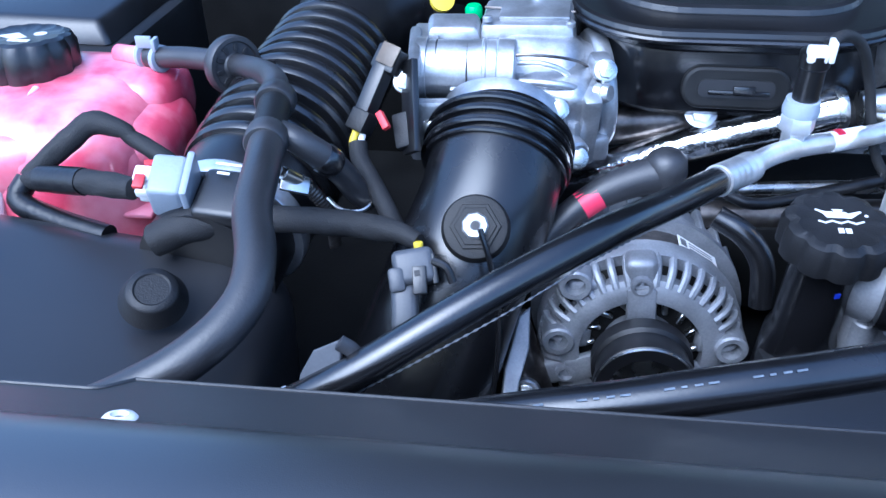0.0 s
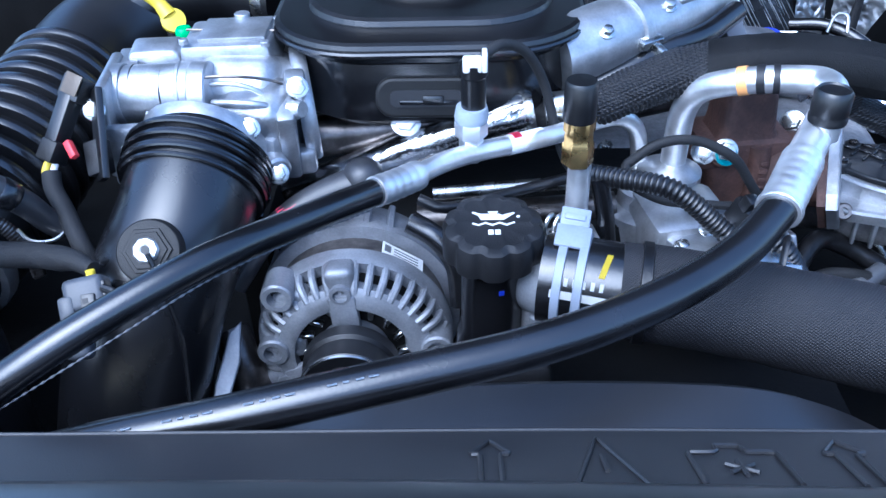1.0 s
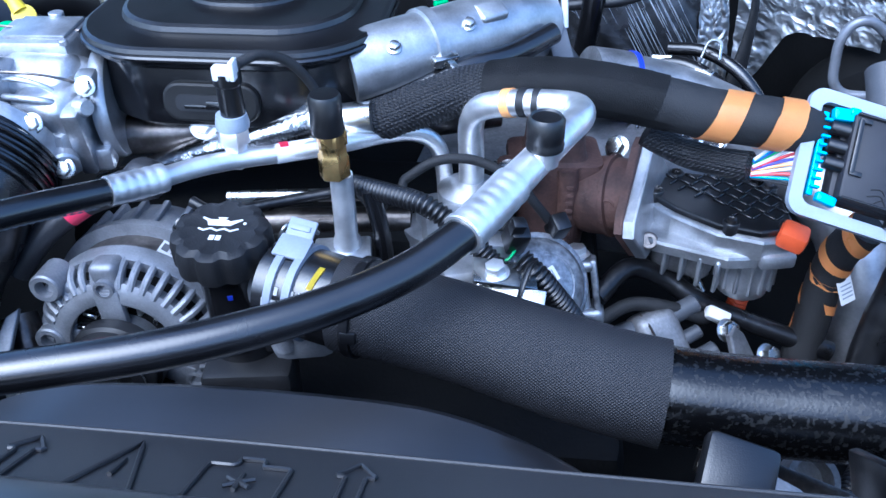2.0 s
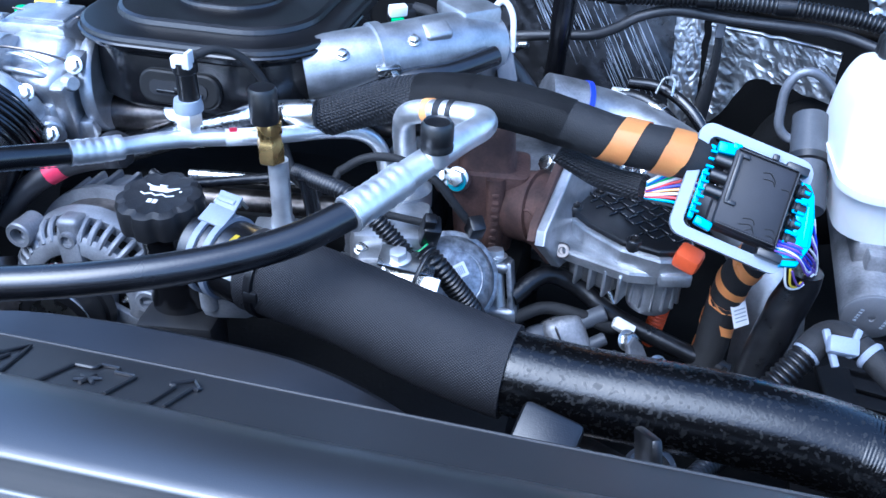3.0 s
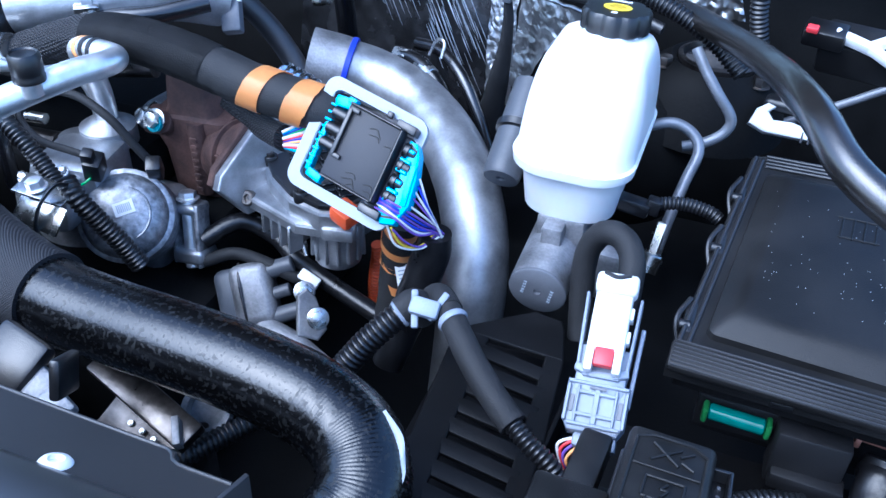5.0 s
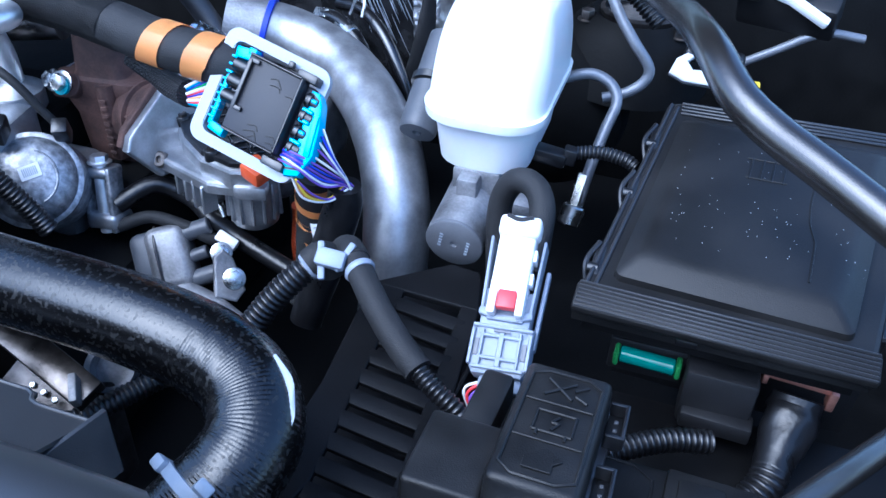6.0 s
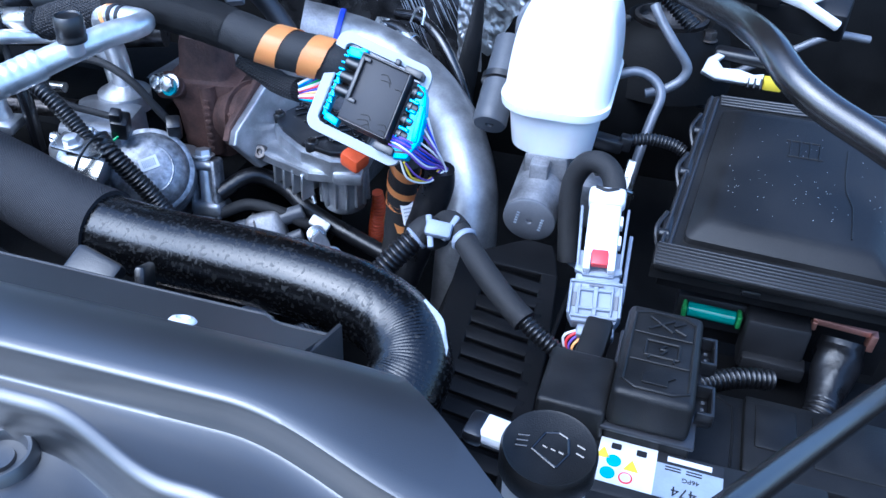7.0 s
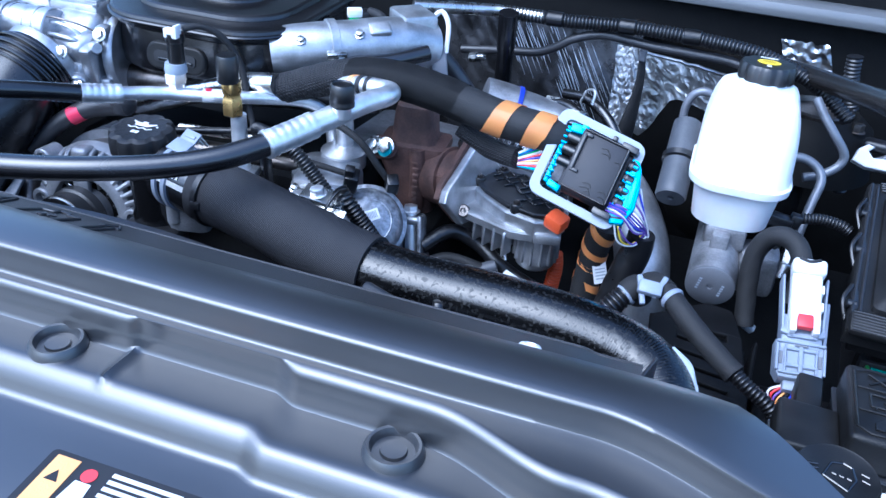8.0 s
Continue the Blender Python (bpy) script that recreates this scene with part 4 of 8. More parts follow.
part("side_box", bar((-0.098, 0.606, 1.285), (-0.090, 0.590, 1.262), 0.018, 0.014), PLASTIC_DULL, conn)
part("red_lock", bar((-0.116, 0.595, 1.291), (-0.107, 0.588, 1.280), 0.006, 0.006, 0.001), RED_LOCK, conn)
part("yellow_wire", tube([(-0.134, 0.596, 1.275), (-0.137, 0.588, 1.266), (-0.134, 0.584, 1.258)], 0.003, 10), YELLOW, conn)
part("white_wire", tube([(-0.129, 0.594, 1.272), (-0.130, 0.586, 1.265), (-0.129, 0.582, 1.257)], 0.0028, 10), PAPER, conn)
part("tail", tube([(-0.133, 0.590, 1.265), (-0.130, 0.580, 1.256), (-0.119, 0.566, 1.246), (-0.105, 0.545, 1.236), (-0.094, 0.532, 1.222), (-0.08, 0.53, 1.19)], 0.0075, 14), TAPE, conn)

tap = thing("yellow_dipstick_handle", (-0.095, 0.845, 1.29), "yellow dipstick pull handle", "dipstick")
part("handle", joined(tube([(-0.115, 0.852, 1.322), (-0.106, 0.848, 1.312), (-0.096, 0.842, 1.300)], [0.010, 0.007, 0.009], 14), turned([(0.006, -0.004), (0.0125, -0.003), (0.0125, 0.003), (0.006, 0.004)], axes((-0.092, 0.840, 1.296), (0.3, -0.7, 0.6)), 20)), YELLOW, tap)
part("tube", tube([(-0.098, 0.842, 1.296), (-0.094, 0.838, 1.27), (-0.090, 0.835, 1.20)], 0.005, 10), DARK_STEEL, tap)
crossduct = thing("cross_duct", (-0.05, 0.93, 1.2), "satin black plastic air duct behind the throttle", "air duct")
part("duct", tube([(-0.20, 0.90, 1.265), (-0.13, 0.93, 1.29), (-0.05, 0.93, 1.30), (0.02, 0.90, 1.30)], 0.045, 32), PLASTIC, crossduct)
part("steel_band", turned([(0.046, -0.007), (0.0475, 0), (0.046, 0.007)], axes((0.004, 0.908, 1.30), (1, -0.35, 0)), 40), STEEL, crossduct)


# ---- middle: plenum, lines, alternator, oil filler ----
plen = thing("intake_plenum", (0.175, 0.80, 1.2), "black plastic oval intake plenum with domed lid", "intake plenum")
PC = pose(0.175, 0.815, 0)
def lofted(rings, n=10):
    """A moulded body through rounded outlines (height, width, depth, corner) laid on one another."""
    bm = bmesh.new()
    loops = [[bm.verts.new((x, y, h)) for x, y in rounded(w, d, c, n)] for h, w, d, c in rings]
    for a, b in zip(loops, loops[1:]):
        for k in range(len(a)):
            bm.faces.new((a[k], a[(k + 1) % len(a)], b[(k + 1) % len(b)], b[k])).smooth = True
    bm.faces.new(loops[0][::-1])
    bm.faces.new(loops[-1])
    return bm


bm = lofted([(1.254, 0.225, 0.246, 0.07), (1.259, 0.250, 0.276, 0.08), (1.266, 0.263, 0.292, 0.084), (1.282, 0.266, 0.296, 0.084), (1.305, 0.263, 0.292, 0.084), (1.318, 0.262, 0.288, 0.084), (1.3215, 0.272, 0.297, 0.084), (1.326, 0.272, 0.297, 0.084)])
bm.transform(PC)
part("body", bm, PLASTIC_GLOSS, plen)
part("lid", joined(plate(rounded(0.282, 0.305, 0.085, 10), 0.012, PC @ pose(0, 0, 1.327), 0.005), plate(rounded(0.225, 0.24, 0.07, 10), 0.010, PC @ pose(0, 0.005, 1.336), 0.006), plate(rounded(0.12, 0.15, 0.05, 10), 0.006, PC @ pose(0, 0.01, 1.344), 0.004)), PLASTIC, plen)
part("rim", joined(*[tube([Vector((x, y, 1.3305)) for x, y in [(0.175 + p[0] * 1.004, 0.815 + p[1] * 1.004) for p in rounded(0.282, 0.305, 0.085, 10)] + [(0.175 + rounded(0.282, 0.305, 0.085, 10)[0][0] * 1.004, 0.815)]], 0.0028, 8, 2)]), PLASTIC_GLOSS, plen)
SLM = axes((0.172, 0.6675, 1.290), (0, -0.97, 0.16), (1, -0.05, 0))
part("slot_frame", joined(plate(rounded(0.088, 0.036, 0.016, 6), 0.008, SLM @ pose(0, 0, -0.002), 0.003)), LIDS, plen)
part("slot", plate(rounded(0.062, 0.015, 0.006, 5), 0.002, SLM @ pose(0, 0, 0.0055), 0), INK, plen)
part("slot_tongue", joined(block(SLM @ pose(0.002, -0.003, 0.008), (0.05, 0.004, 0.003), 0.001), block(SLM @ pose(0.006, -0.001, 0.0085), (0.018, 0.008, 0.004), 0.001)), PLASTIC_GLOSS, plen)

spipe = thing("crossover_pipe", (0.2, 0.72, 1.2), "dark bare steel crossover pipe with bolted bracket", "pipe")
part("pipe", tube([(0.06, 0.705, 1.232), (0.14, 0.715, 1.236), (0.22, 0.722, 1.238), (0.33, 0.735, 1.245), (0.42, 0.76, 1.25)], 0.020, 24), DARK_STEEL, spipe)
part("bracket", block(pose(0.152, 0.702, 1.264, 40, 0, 0), (0.030, 0.03, 0.010), 0.003), CAST, spipe)
bolt(spipe, (0.152, 0.686, 1.257), (0, -0.8, 0.6), 0.0105, 0.009, ALU)
foil = thing("heater_pipe", (0.15, 0.68, 1.2), "heater pipe wrapped in bright crinkled foil", "pipe")
part("foil_wrap", tube([(0.035, 0.695, 1.178), (0.08, 0.69, 1.197), (0.15, 0.683, 1.228), (0.21, 0.677, 1.252), (0.262, 0.672, 1.272)], 0.0158, 22, 8, None, 0.06), FOIL, foil)
part("bare_end", tube([(0.275, 0.668, 1.275), (0.315, 0.668, 1.281)], 0.0142, 20), STEEL, foil)
part("end_ring", turned([(0.016, -0.004), (0.017, 0), (0.016, 0.004)], axes((0.262, 0.672, 1.272), (1, 0, 0.2)), 24), STEEL, foil)
bcab = thing("battery_cable", (0.05, 0.60, 1.2), "thick black battery cable with red tape band", "cable")
part("cable", tube([(0.005, 0.565, 1.165), (0.03, 0.585, 1.196), (0.062, 0.602, 1.218), (0.095, 0.612, 1.230), (0.125, 0.618, 1.236)], [0.011, 0.0115, 0.012, 0.014, 0.0165], 18), RUBBER_DULL, bcab)
part("boot", turned([(0.016, 0), (0.018, 0.012), (0.016, 0.024), (0.009, 0.03), (0, 0.031)], pose(0.118, 0.617, 1.225), 24), RUBBER_DULL, bcab)
part("red_band", tube([(0.050, 0.5966, 1.2105), (0.064, 0.6025, 1.2188)], 0.0125, 18), RED, bcab)

# refrigerant line one
ac1 = thing("refrigerant_line", (0.06, 0.45, 1.2), "black rubber and aluminium refrigerant line with pressure sensor", "refrigerant line")
A1 = [(-0.125, 0.318, 1.243), (-0.079, 0.327, 1.270), (-0.020, 0.354, 1.299), (0.045, 0.400, 1.314), (0.098, 0.463, 1.302), (0.141, 0.526, 1.284)]
part("hose", tube(A1, 0.0103, 22, 8), RUBBER, ac1)
part("crimp", tube([(0.138, 0.521, 1.2855), (0.152, 0.538, 1.2815), (0.168, 0.556, 1.2785)], 0.0118, 22, 8, (0.0085, 0.00045)), ALU, ac1)
part("pipe", tube([(0.165, 0.553, 1.279), (0.187, 0.580, 1.275), (0.215, 0.605, 1.270), (0.25, 0.622, 1.268), (0.286, 0.640, 1.267), (0.325, 0.68, 1.258), (0.350, 0.702, 1.248), (0.366, 0.710, 1.232), (0.372, 0.712, 1.205), (0.374, 0.712, 1.16)], 0.0082, 18), ALU, ac1)
part("label", tube([(0.240, 0.6175, 1.2684), (0.270, 0.632, 1.2676)], 0.0086, 18), PAPER, ac1, "white printed pipe label")
part("label_mark", spiral([(0.240, 0.6175, 1.2684), (0.255, 0.6247, 1.268), (0.270, 0.632, 1.2676)], 0.0088, 60, 140, 0.22, 0.22, 0.22, 8), RED, ac1, "red printed mark")
part("bead", tube([(-0.10, 0.317, 1.246), (-0.05, 0.332, 1.272), (0.0, 0.357, 1.292), (0.05, 0.397, 1.304), (0.10, 0.458, 1.293), (0.135, 0.51, 1.277)], 0.0008, 6, 8, (0.006, 0.0006)), GREY_DARK, ac1, "line of printed marks")
psen = thing("pressure_sensor", (0.21, 0.61, 1.26), "pressure sensor with black plug and white clip", "sensor")
part("base", turned([(0.010, 0), (0.010, 0.02), (0.0135, 0.022), (0.0135, 0.034), (0.011, 0.037)], pose(0.2095, 0.608, 1.262), 6), ALU, psen)
part("cap", turned([(0.0135, 0), (0.0140, 0.004), (0.0125, 0.012)], pose(0.2100, 0.609, 1.297), 28), GREY, psen)
part("plug", turned([(0.010, 0), (0.0098, 0.028), (0.0115, 0.030), (0.0115, 0.040), (0.008, 0.042)], pose(0.2115, 0.610, 1.306), 20), PLASTIC, psen)
part("clip", joined(block(pose(0.2105, 0.604, 1.347), (0.015, 0.010, 0.012), 0.002), block(pose(0.2200, 0.604, 1.350), (0.004, 0.012, 0.016), 0.001)), WHITE, psen)
part("lead", tube([(0.220, 0.615, 1.350), (0.235, 0.63, 1.352), (0.255, 0.645, 1.338), (0.272, 0.655, 1.305), (0.283, 0.65, 1.265), (0.295, 0.64, 1.235), (0.32, 0.62, 1.215)], 0.0042, 12), TAPE, psen)
clampb = thing("hose_bracket", (-0.10, 0.325, 1.22), "black foam strap bracket round the line", "bracket")
part("strap", plate([(-0.016, -0.020), (0.010, -0.014), (0.014, 0.018), (-0.004, 0.010), (-0.012, -0.004)], 0.003, axes((-0.103, 0.329, 1.266), (-0.2, -0.85, 0.5), (1, -0.1, 0.1)), 0.001), CHARCOAL, clampb)
part("loop", tube([(-0.092, 0.331, 1.284), (-0.084, 0.332, 1.276), (-0.080, 0.330, 1.262), (-0.086, 0.327, 1.250), (-0.100, 0.325, 1.244)], 0.0045, 10, 5, None, 0, 0.4), RUBBER_DULL, clampb)
part("clip", block(pose(-0.132, 0.322, 1.240, 0, -20, 20), (0.02, 0.02, 0.005), 0.0015), GREY, clampb, "pale plastic clip foot")

# refrigerant line two
ac2 = thing("suction_line", (0.25, 0.40, 1.2), "thick black suction hose with crimped aluminium end", "refrigerant line")
A2 = [(-0.06, 0.305, 1.243), (0.00, 0.309, 1.258), (0.06, 0.315, 1.268), (0.12, 0.325, 1.276), (0.18, 0.339, 1.280), (0.235, 0.355, 1.282), (0.285, 0.375, 1.284), (0.335, 0.403, 1.286), (0.380, 0.436, 1.291), (0.416, 0.474, 1.300)]
part("hose", tube(A2, 0.0127, 26, 8), RUBBER, ac2)
part("crimp", tube([(0.411, 0.468, 1.2985), (0.427, 0.494, 1.3030), (0.442, 0.519, 1.3085)], 0.0150, 26, 8, (0.0095, 0.00045)), ALU, ac2)
part("crimp_lip", turned([(0.0135, -0.002), (0.0158, -0.0015), (0.0160, 0.0012), (0.0148, 0.002)], axes((0.4125, 0.4705, 1.2988), (0.5, 0.85, 0.16)), 36), ALU, ac2)
part("pipe", tube([(0.440, 0.516, 1.3075), (0.462, 0.551, 1.3155), (0.479, 0.580, 1.3205), (0.490, 0.604, 1.3205), (0.488, 0.623, 1.3185), (0.472, 0.632, 1.3165), (0.450, 0.638, 1.3140), (0.424, 0.650, 1.306), (0.406, 0.667, 1.291), (0.400, 0.682, 1.266), (0.400, 0.690, 1.235), (0.400, 0.692, 1.19)], [0.0130, 0.0124, 0.0122, 0.0121, 0.0118, 0.0114, 0.0112, 0.0113, 0.0115, 0.0118, 0.0118, 0.0118], 24, 8), ALU, ac2)
part("port", turned([(0.011, 0), (0.011, 0.014)], pose(0.463, 0.543, 1.313), 20), ALU, ac2)
part("port_cap", turned([(0.0125, 0.0), (0.0128, 0.004), (0.0120, 0.006), (0.0125, 0.008), (0.0125, 0.022), (0.0105, 0.025), (0.0095, 0.0235), (0.004, 0.0235), (0, 0.0225)], pose(0.4635, 0.544, 1.3255) @ Matrix.Diagonal((1.08, 1.08, 1, 1)), 28), PLASTIC, ac2, "black plastic service cap")
part("orange_band", tube([(0.438, 0.6434, 1.3111), (0.431, 0.6466, 1.3087)], 0.0122, 22), ORANGE, ac2)
for a, b in (((0.450, 0.638, 1.3143), (0.444, 0.6405, 1.3130)), ((0.460, 0.6352, 1.3155), (0.455, 0.6366, 1.3149))):
    part("black_band", tube([a, b], 0.0122, 22), INK, ac2)
for k in range(22):
    u = 0.12 + 0.0135 * k
    if k % 6 not in (3, 4):
        part("printed_mark", spiral(A2, 0.0128, 62, 67, u, u, 0.006 + 0.002 * (k % 3), 6), GREY, ac2)
part("block_fitting", turned([(0.030, 0), (0.030, 0.02), (0.020, 0.026), (0.015, 0.03)], pose(0.398, 0.692, 1.178), 28), CAST, ac2)

# alternator
alt = thing("alternator", (0.10, 0.58, 1.04), "grey cast aluminium alternator with slotted case and black pulley", "alternator")
AM = axes((0.106, 0.632, 1.104), (0, -1, 0.06), (1, 0, 0)) @ Matrix.Scale(1.10, 4)
part("rear_case", turned([(0.062, -0.03), (0.074, -0.02), (0.0785, 0.0), (0.0785, 0.020), (0.084, 0.022), (0.084, 0.030), (0.070, 0.031)], AM, 56), CASE_GREY, alt)
part("stator", turned([(0.070, 0.028), (0.0735, 0.03), (0.0735, 0.056), (0.070, 0.058)], AM, 48), DARK_STEEL, alt, "dark laminated stator ring")
# near-black disc painted as the shade behind the vent ribs
part("inner_shade", turned([(0.0735, 0.056), (0.071, 0.066), (0.062, 0.076), (0.050, 0.078), (0.0, 0.076)], AM, 48), DARK, alt)
part("shoulder_ring", turned([(0.0740, 0.052), (0.0785, 0.054), (0.0785, 0.066), (0.0765, 0.071), (0.0725, 0.070)], AM, 56), CASE_GREY, alt)
part("face_ring", turned([(0.0465, 0.076), (0.0460, 0.0895), (0.049, 0.0905), (0.058, 0.0890), (0.0635, 0.0855), (0.0630, 0.076)], AM, 56), CASE_GREY, alt)
for k in range(40):
    a = 2 * math.pi * (k + 0.5) / 40
    ca, sa = math.cos(a), math.sin(a)
    part("vent_rib", tube([AM @ Vector((r * ca, r * sa, h)) for r, h in ((0.0750, 0.060), (0.0738, 0.072), (0.0690, 0.081), (0.0590, 0.0865))], 0.0035, 8, 3), CASE_GREY, alt)
for k in range(26):
    a = 2 * math.pi * k / 26
    part("rear_rib", block(AM @ pose(0.0795 * math.cos(a), 0.0795 * math.sin(a), 0.004, 0, 0, math.degrees(a)), (0.007, 0.0055, 0.036), 0.001, 1), CASE_GREY, alt)
for a in (95, 205, 335):
    ca, sa = math.cos(radians(a)), math.sin(radians(a))
    part("spoke", block(AM @ pose(0.041 * ca, 0.041 * sa, 0.0875, 0, 0, a), (0.034, 0.022, 0.008), 0.003), CASE_GREY, alt)
    part("case_boss", joined(block(AM @ pose(0.066 * ca, 0.066 * sa, 0.076, 0, 0, a), (0.026, 0.024, 0.022), 0.006, 3), turned([(0.0085, 0.080), (0.0080, 0.0915), (0.0055, 0.092), (0.005, 0.088), (0, 0.088)], AM @ pose(0.060 * ca, 0.060 * sa, 0), 20)), CASE_GREY, alt)
for k in range(16):
    a = 2 * math.pi * k / 16
    part("fan_blade", block(AM @ pose(0.039 * math.cos(a), 0.039 * math.sin(a), 0.080, 0, 0, math.degrees(a) + 25), (0.011, 0.004, 0.007), 0.001, 1), STEEL, alt)
part("hub", turned([(0.028, 0.074), (0.028, 0.090), (0.020, 0.094)], AM, 32), CASE_GREY, alt)
pul = part("pulley", turned([(0.0340, 0.096), (0.0375, 0.097), (0.0375, 0.108), (0.0345, 0.110), (0.0345, 0.124), (0.0370, 0.125), (0.0370, 0.130), (0.0350, 0.132), (0.026, 0.132), (0.024, 0.126), (0.014, 0.125), (0.013, 0.129), (0.0, 0.129)], AM, 56), PLASTIC, alt, "smooth black pulley")
part("pulley_rim", turned([(0.0352, 0.1318), (0.0360, 0.1326), (0.0365, 0.1312)], AM, 44), STEEL, pul)
for lx, ly in ((-0.062, 0.006), (0.066, 0.008), (-0.053, 0.058)):
    lug = part("lug", joined(turned([(0.0125, 0.066), (0.0125, 0.091), (0.0112, 0.0925), (0.0075, 0.0925), (0.0070, 0.082), (0, 0.082)], AM @ pose(lx, ly, 0), 28), block(AM @ pose(lx * 0.84, ly * 0.84, 0.076), (0.030, 0.020, 0.018), 0.006, 3)), CASE_GREY, alt)
    part("lug_hole", turned([(0.0068, 0.0822), (0.0, 0.0824)], AM @ pose(lx, ly, 0), 20), INK, lug)
la = radians(58)
LX = axes(AM @ Vector((0.0742 * math.cos(la), 0.0742 * math.sin(la), 0.043)), AM.to_3x3() @ Vector((math.cos(la), math.sin(la), 0)), AM.to_3x3() @ Vector((0, 0, 1)))
part("label", plate([(-0.009, -0.020), (0.009, -0.020), (0.009, 0.020), (-0.009, 0.020)], 0.0006, LX, 0), PAPER, alt, "pale printed label")
part("label_bars", joined(*[block(LX @ pose(-0.004 + 0.004 * k, 0.003, 0.0009), (0.0012, 0.024, 0.0004), 0) for k in range(3)], block(LX @ pose(0.0, -0.015, 0.0009), (0.010, 0.006, 0.0004), 0)), GREY_DARK, alt)
idler = thing("belt_idler_bolt", (0.012, 0.50, 1.05), "zinc bolt on a cast boss by the alternator", "bolt")
part("boss", rod((0.012, 0.52, 1.07), (0.012, 0.505, 1.078), 0.014), CAST, idler)
bolt(idler, (0.012, 0.504, 1.078), (0, -0.9, 0.4), 0.008, 0.008)

# oil filler
oil = thing("oil_filler", (0.222, 0.51, 1.10), "black oil filler tube with scalloped cap", "oil filler")
OM = axes((0.2240, 0.515, 1.2350), (0.0, -0.10, 1.0), (1, 0, 0))
part("tube", turned([(0.030, -0.14), (0.028, -0.085), (0.0245, -0.075), (0.0240, -0.01), (0.0265, -0.008), (0.0265, 0.0)], OM, 36), PLASTIC_GLOSS, oil)
part("skirt", joined(block(pose(0.232, 0.500, 1.105, -6, 0, 8), (0.075, 0.05, 0.07), 0.008)), PLASTIC_DULL, oil)
oc = part("cap", turned([(0.034, 0.000), (0.0385, 0.003), (0.0385, 0.020), (0.0365, 0.0260), (0.0300, 0.0285), (0.0285, 0.0280), (0.0, 0.0286)], OM, 96, (10, 0.0032)), PLASTIC_DULL, oil, "black scalloped cap with white oil-can symbol")
IM = OM @ pose(0, 0, 0.0287) @ Matrix.Diagonal((1.12, 1.12, 1, 1))
part("oil_can_symbol", joined(plate([(-0.008, 0.002), (0.007, 0.002), (0.0145, 0.0085), (0.0135, 0.0095), (0.006, 0.0065), (0.004, 0.0080), (-0.008, 0.0080), (-0.0135, 0.0105), (-0.0140, 0.0092), (-0.010, 0.0065)], 0.0004, IM, 0), plate([(-0.002, 0.008), (0.002, 0.008), (0.0035, 0.0105), (-0.0035, 0.0105)], 0.0004, IM, 0), plate(ringed(0.0012, 10, 0.0165, 0.005), 0.0004, IM, 0)), PRINT, oc)
part("wave_symbol", joined(*[block(IM @ pose(-0.0115 + 0.0046 * k, -0.0025 + 0.0006 * (k % 2), 0.0002, 0, 0, 25 if k % 2 else -25), (0.0052, 0.0013, 0.0004), 0) for k in range(6)]), PRINT, oc)
part("book_symbol", joined(block(IM @ pose(-0.002, -0.0105, 0.0002), (0.0035, 0.0045, 0.0004), 0), block(IM @ pose(0.0025, -0.0105, 0.0002), (0.0035, 0.0045, 0.0004), 0)), PRINT, oc)
part("blue_dot", block(OM @ pose(0.006, -0.0236, -0.022, 0, 0, 14), (0.004, 0.0012, 0.004), 0), BLUE_DEEP, oil)

# service valve
val = thing("service_valve", (0.297, 0.60, 1.18), "brass service valve on a steel stem with black cap", "valve")
part("stem", turned([(0.0125, 0.0), (0.0118, 0.01), (0.0100, 0.014), (0.0098, 0.075)], pose(0.2985, 0.602, 1.186), 20), ALU, val)
part("brass_body", joined(turned([(0.0105, 0.0), (0.0130, 0.002), (0.0130, 0.020), (0.0115, 0.022), (0.0115, 0.030), (0.0128, 0.031), (0.0128, 0.042), (0.011, 0.044)], pose(0.2950, 0.596, 1.262), 6), turned([(0.0112, 0.028), (0.0118, 0.044)], pose(0.2950, 0.596, 1.262), 24)), BRASS, val)
part("cap", turned([(0.0128, 0), (0.0132, 0.003), (0.0130, 0.030), (0.0115, 0.033), (0.0, 0.0335)], pose(0.2935, 0.592, 1.305), 32), PLASTIC, val, "black ribbed cap")
part("foot", block(pose(0.295, 0.598, 1.183, 0, 0, 10), (0.05, 0.035, 0.012), 0.003), CAST, val)

# thermostat outlet and the big coolant hose
thermo = thing("thermostat_housing", (0.27, 0.51, 1.15), "cast aluminium thermostat outlet", "thermostat housing")
part("neck", tube([(0.262, 0.535, 1.19), (0.268, 0.516, 1.208), (0.288, 0.501, 1.215), (0.315, 0.492, 1.214)], [0.027, 0.031, 0.031, 0.031], 32), CASE_GREY, thermo)
part("base", joined(block(pose(0.272, 0.535, 1.165, 0, 0, 12), (0.055, 0.06, 0.06), 0.012), rod((0.262, 0.508, 1.15), (0.262, 0.508, 1.180), 0.010)), CASE_GREY, thermo)
HOSE = [(0.315, 0.493, 1.214), (0.360, 0.484, 1.213), (0.41, 0.470, 1.211), (0.46, 0.453, 1.209), (0.505, 0.438, 1.207), (0.55, 0.428, 1.205), (0.61, 0.423, 1.204), (0.675, 0.418, 1.207), (0.740, 0.413, 1.208), (0.797, 0.406, 1.204), (0.836, 0.391, 1.197), (0.855, 0.364, 1.186), (0.850, 0.336, 1.173), (0.836, 0.310, 1.160), (0.815, 0.270, 1.140)]
rhose = thing("radiator_hose", (0.6, 0.42, 1.15), "large glossy black radiator hose with woven sleeve", "coolant hose")
part("hose", tube(HOSE, 0.0330, 40, 8, end=0.72), WORN_HOSE, rhose)
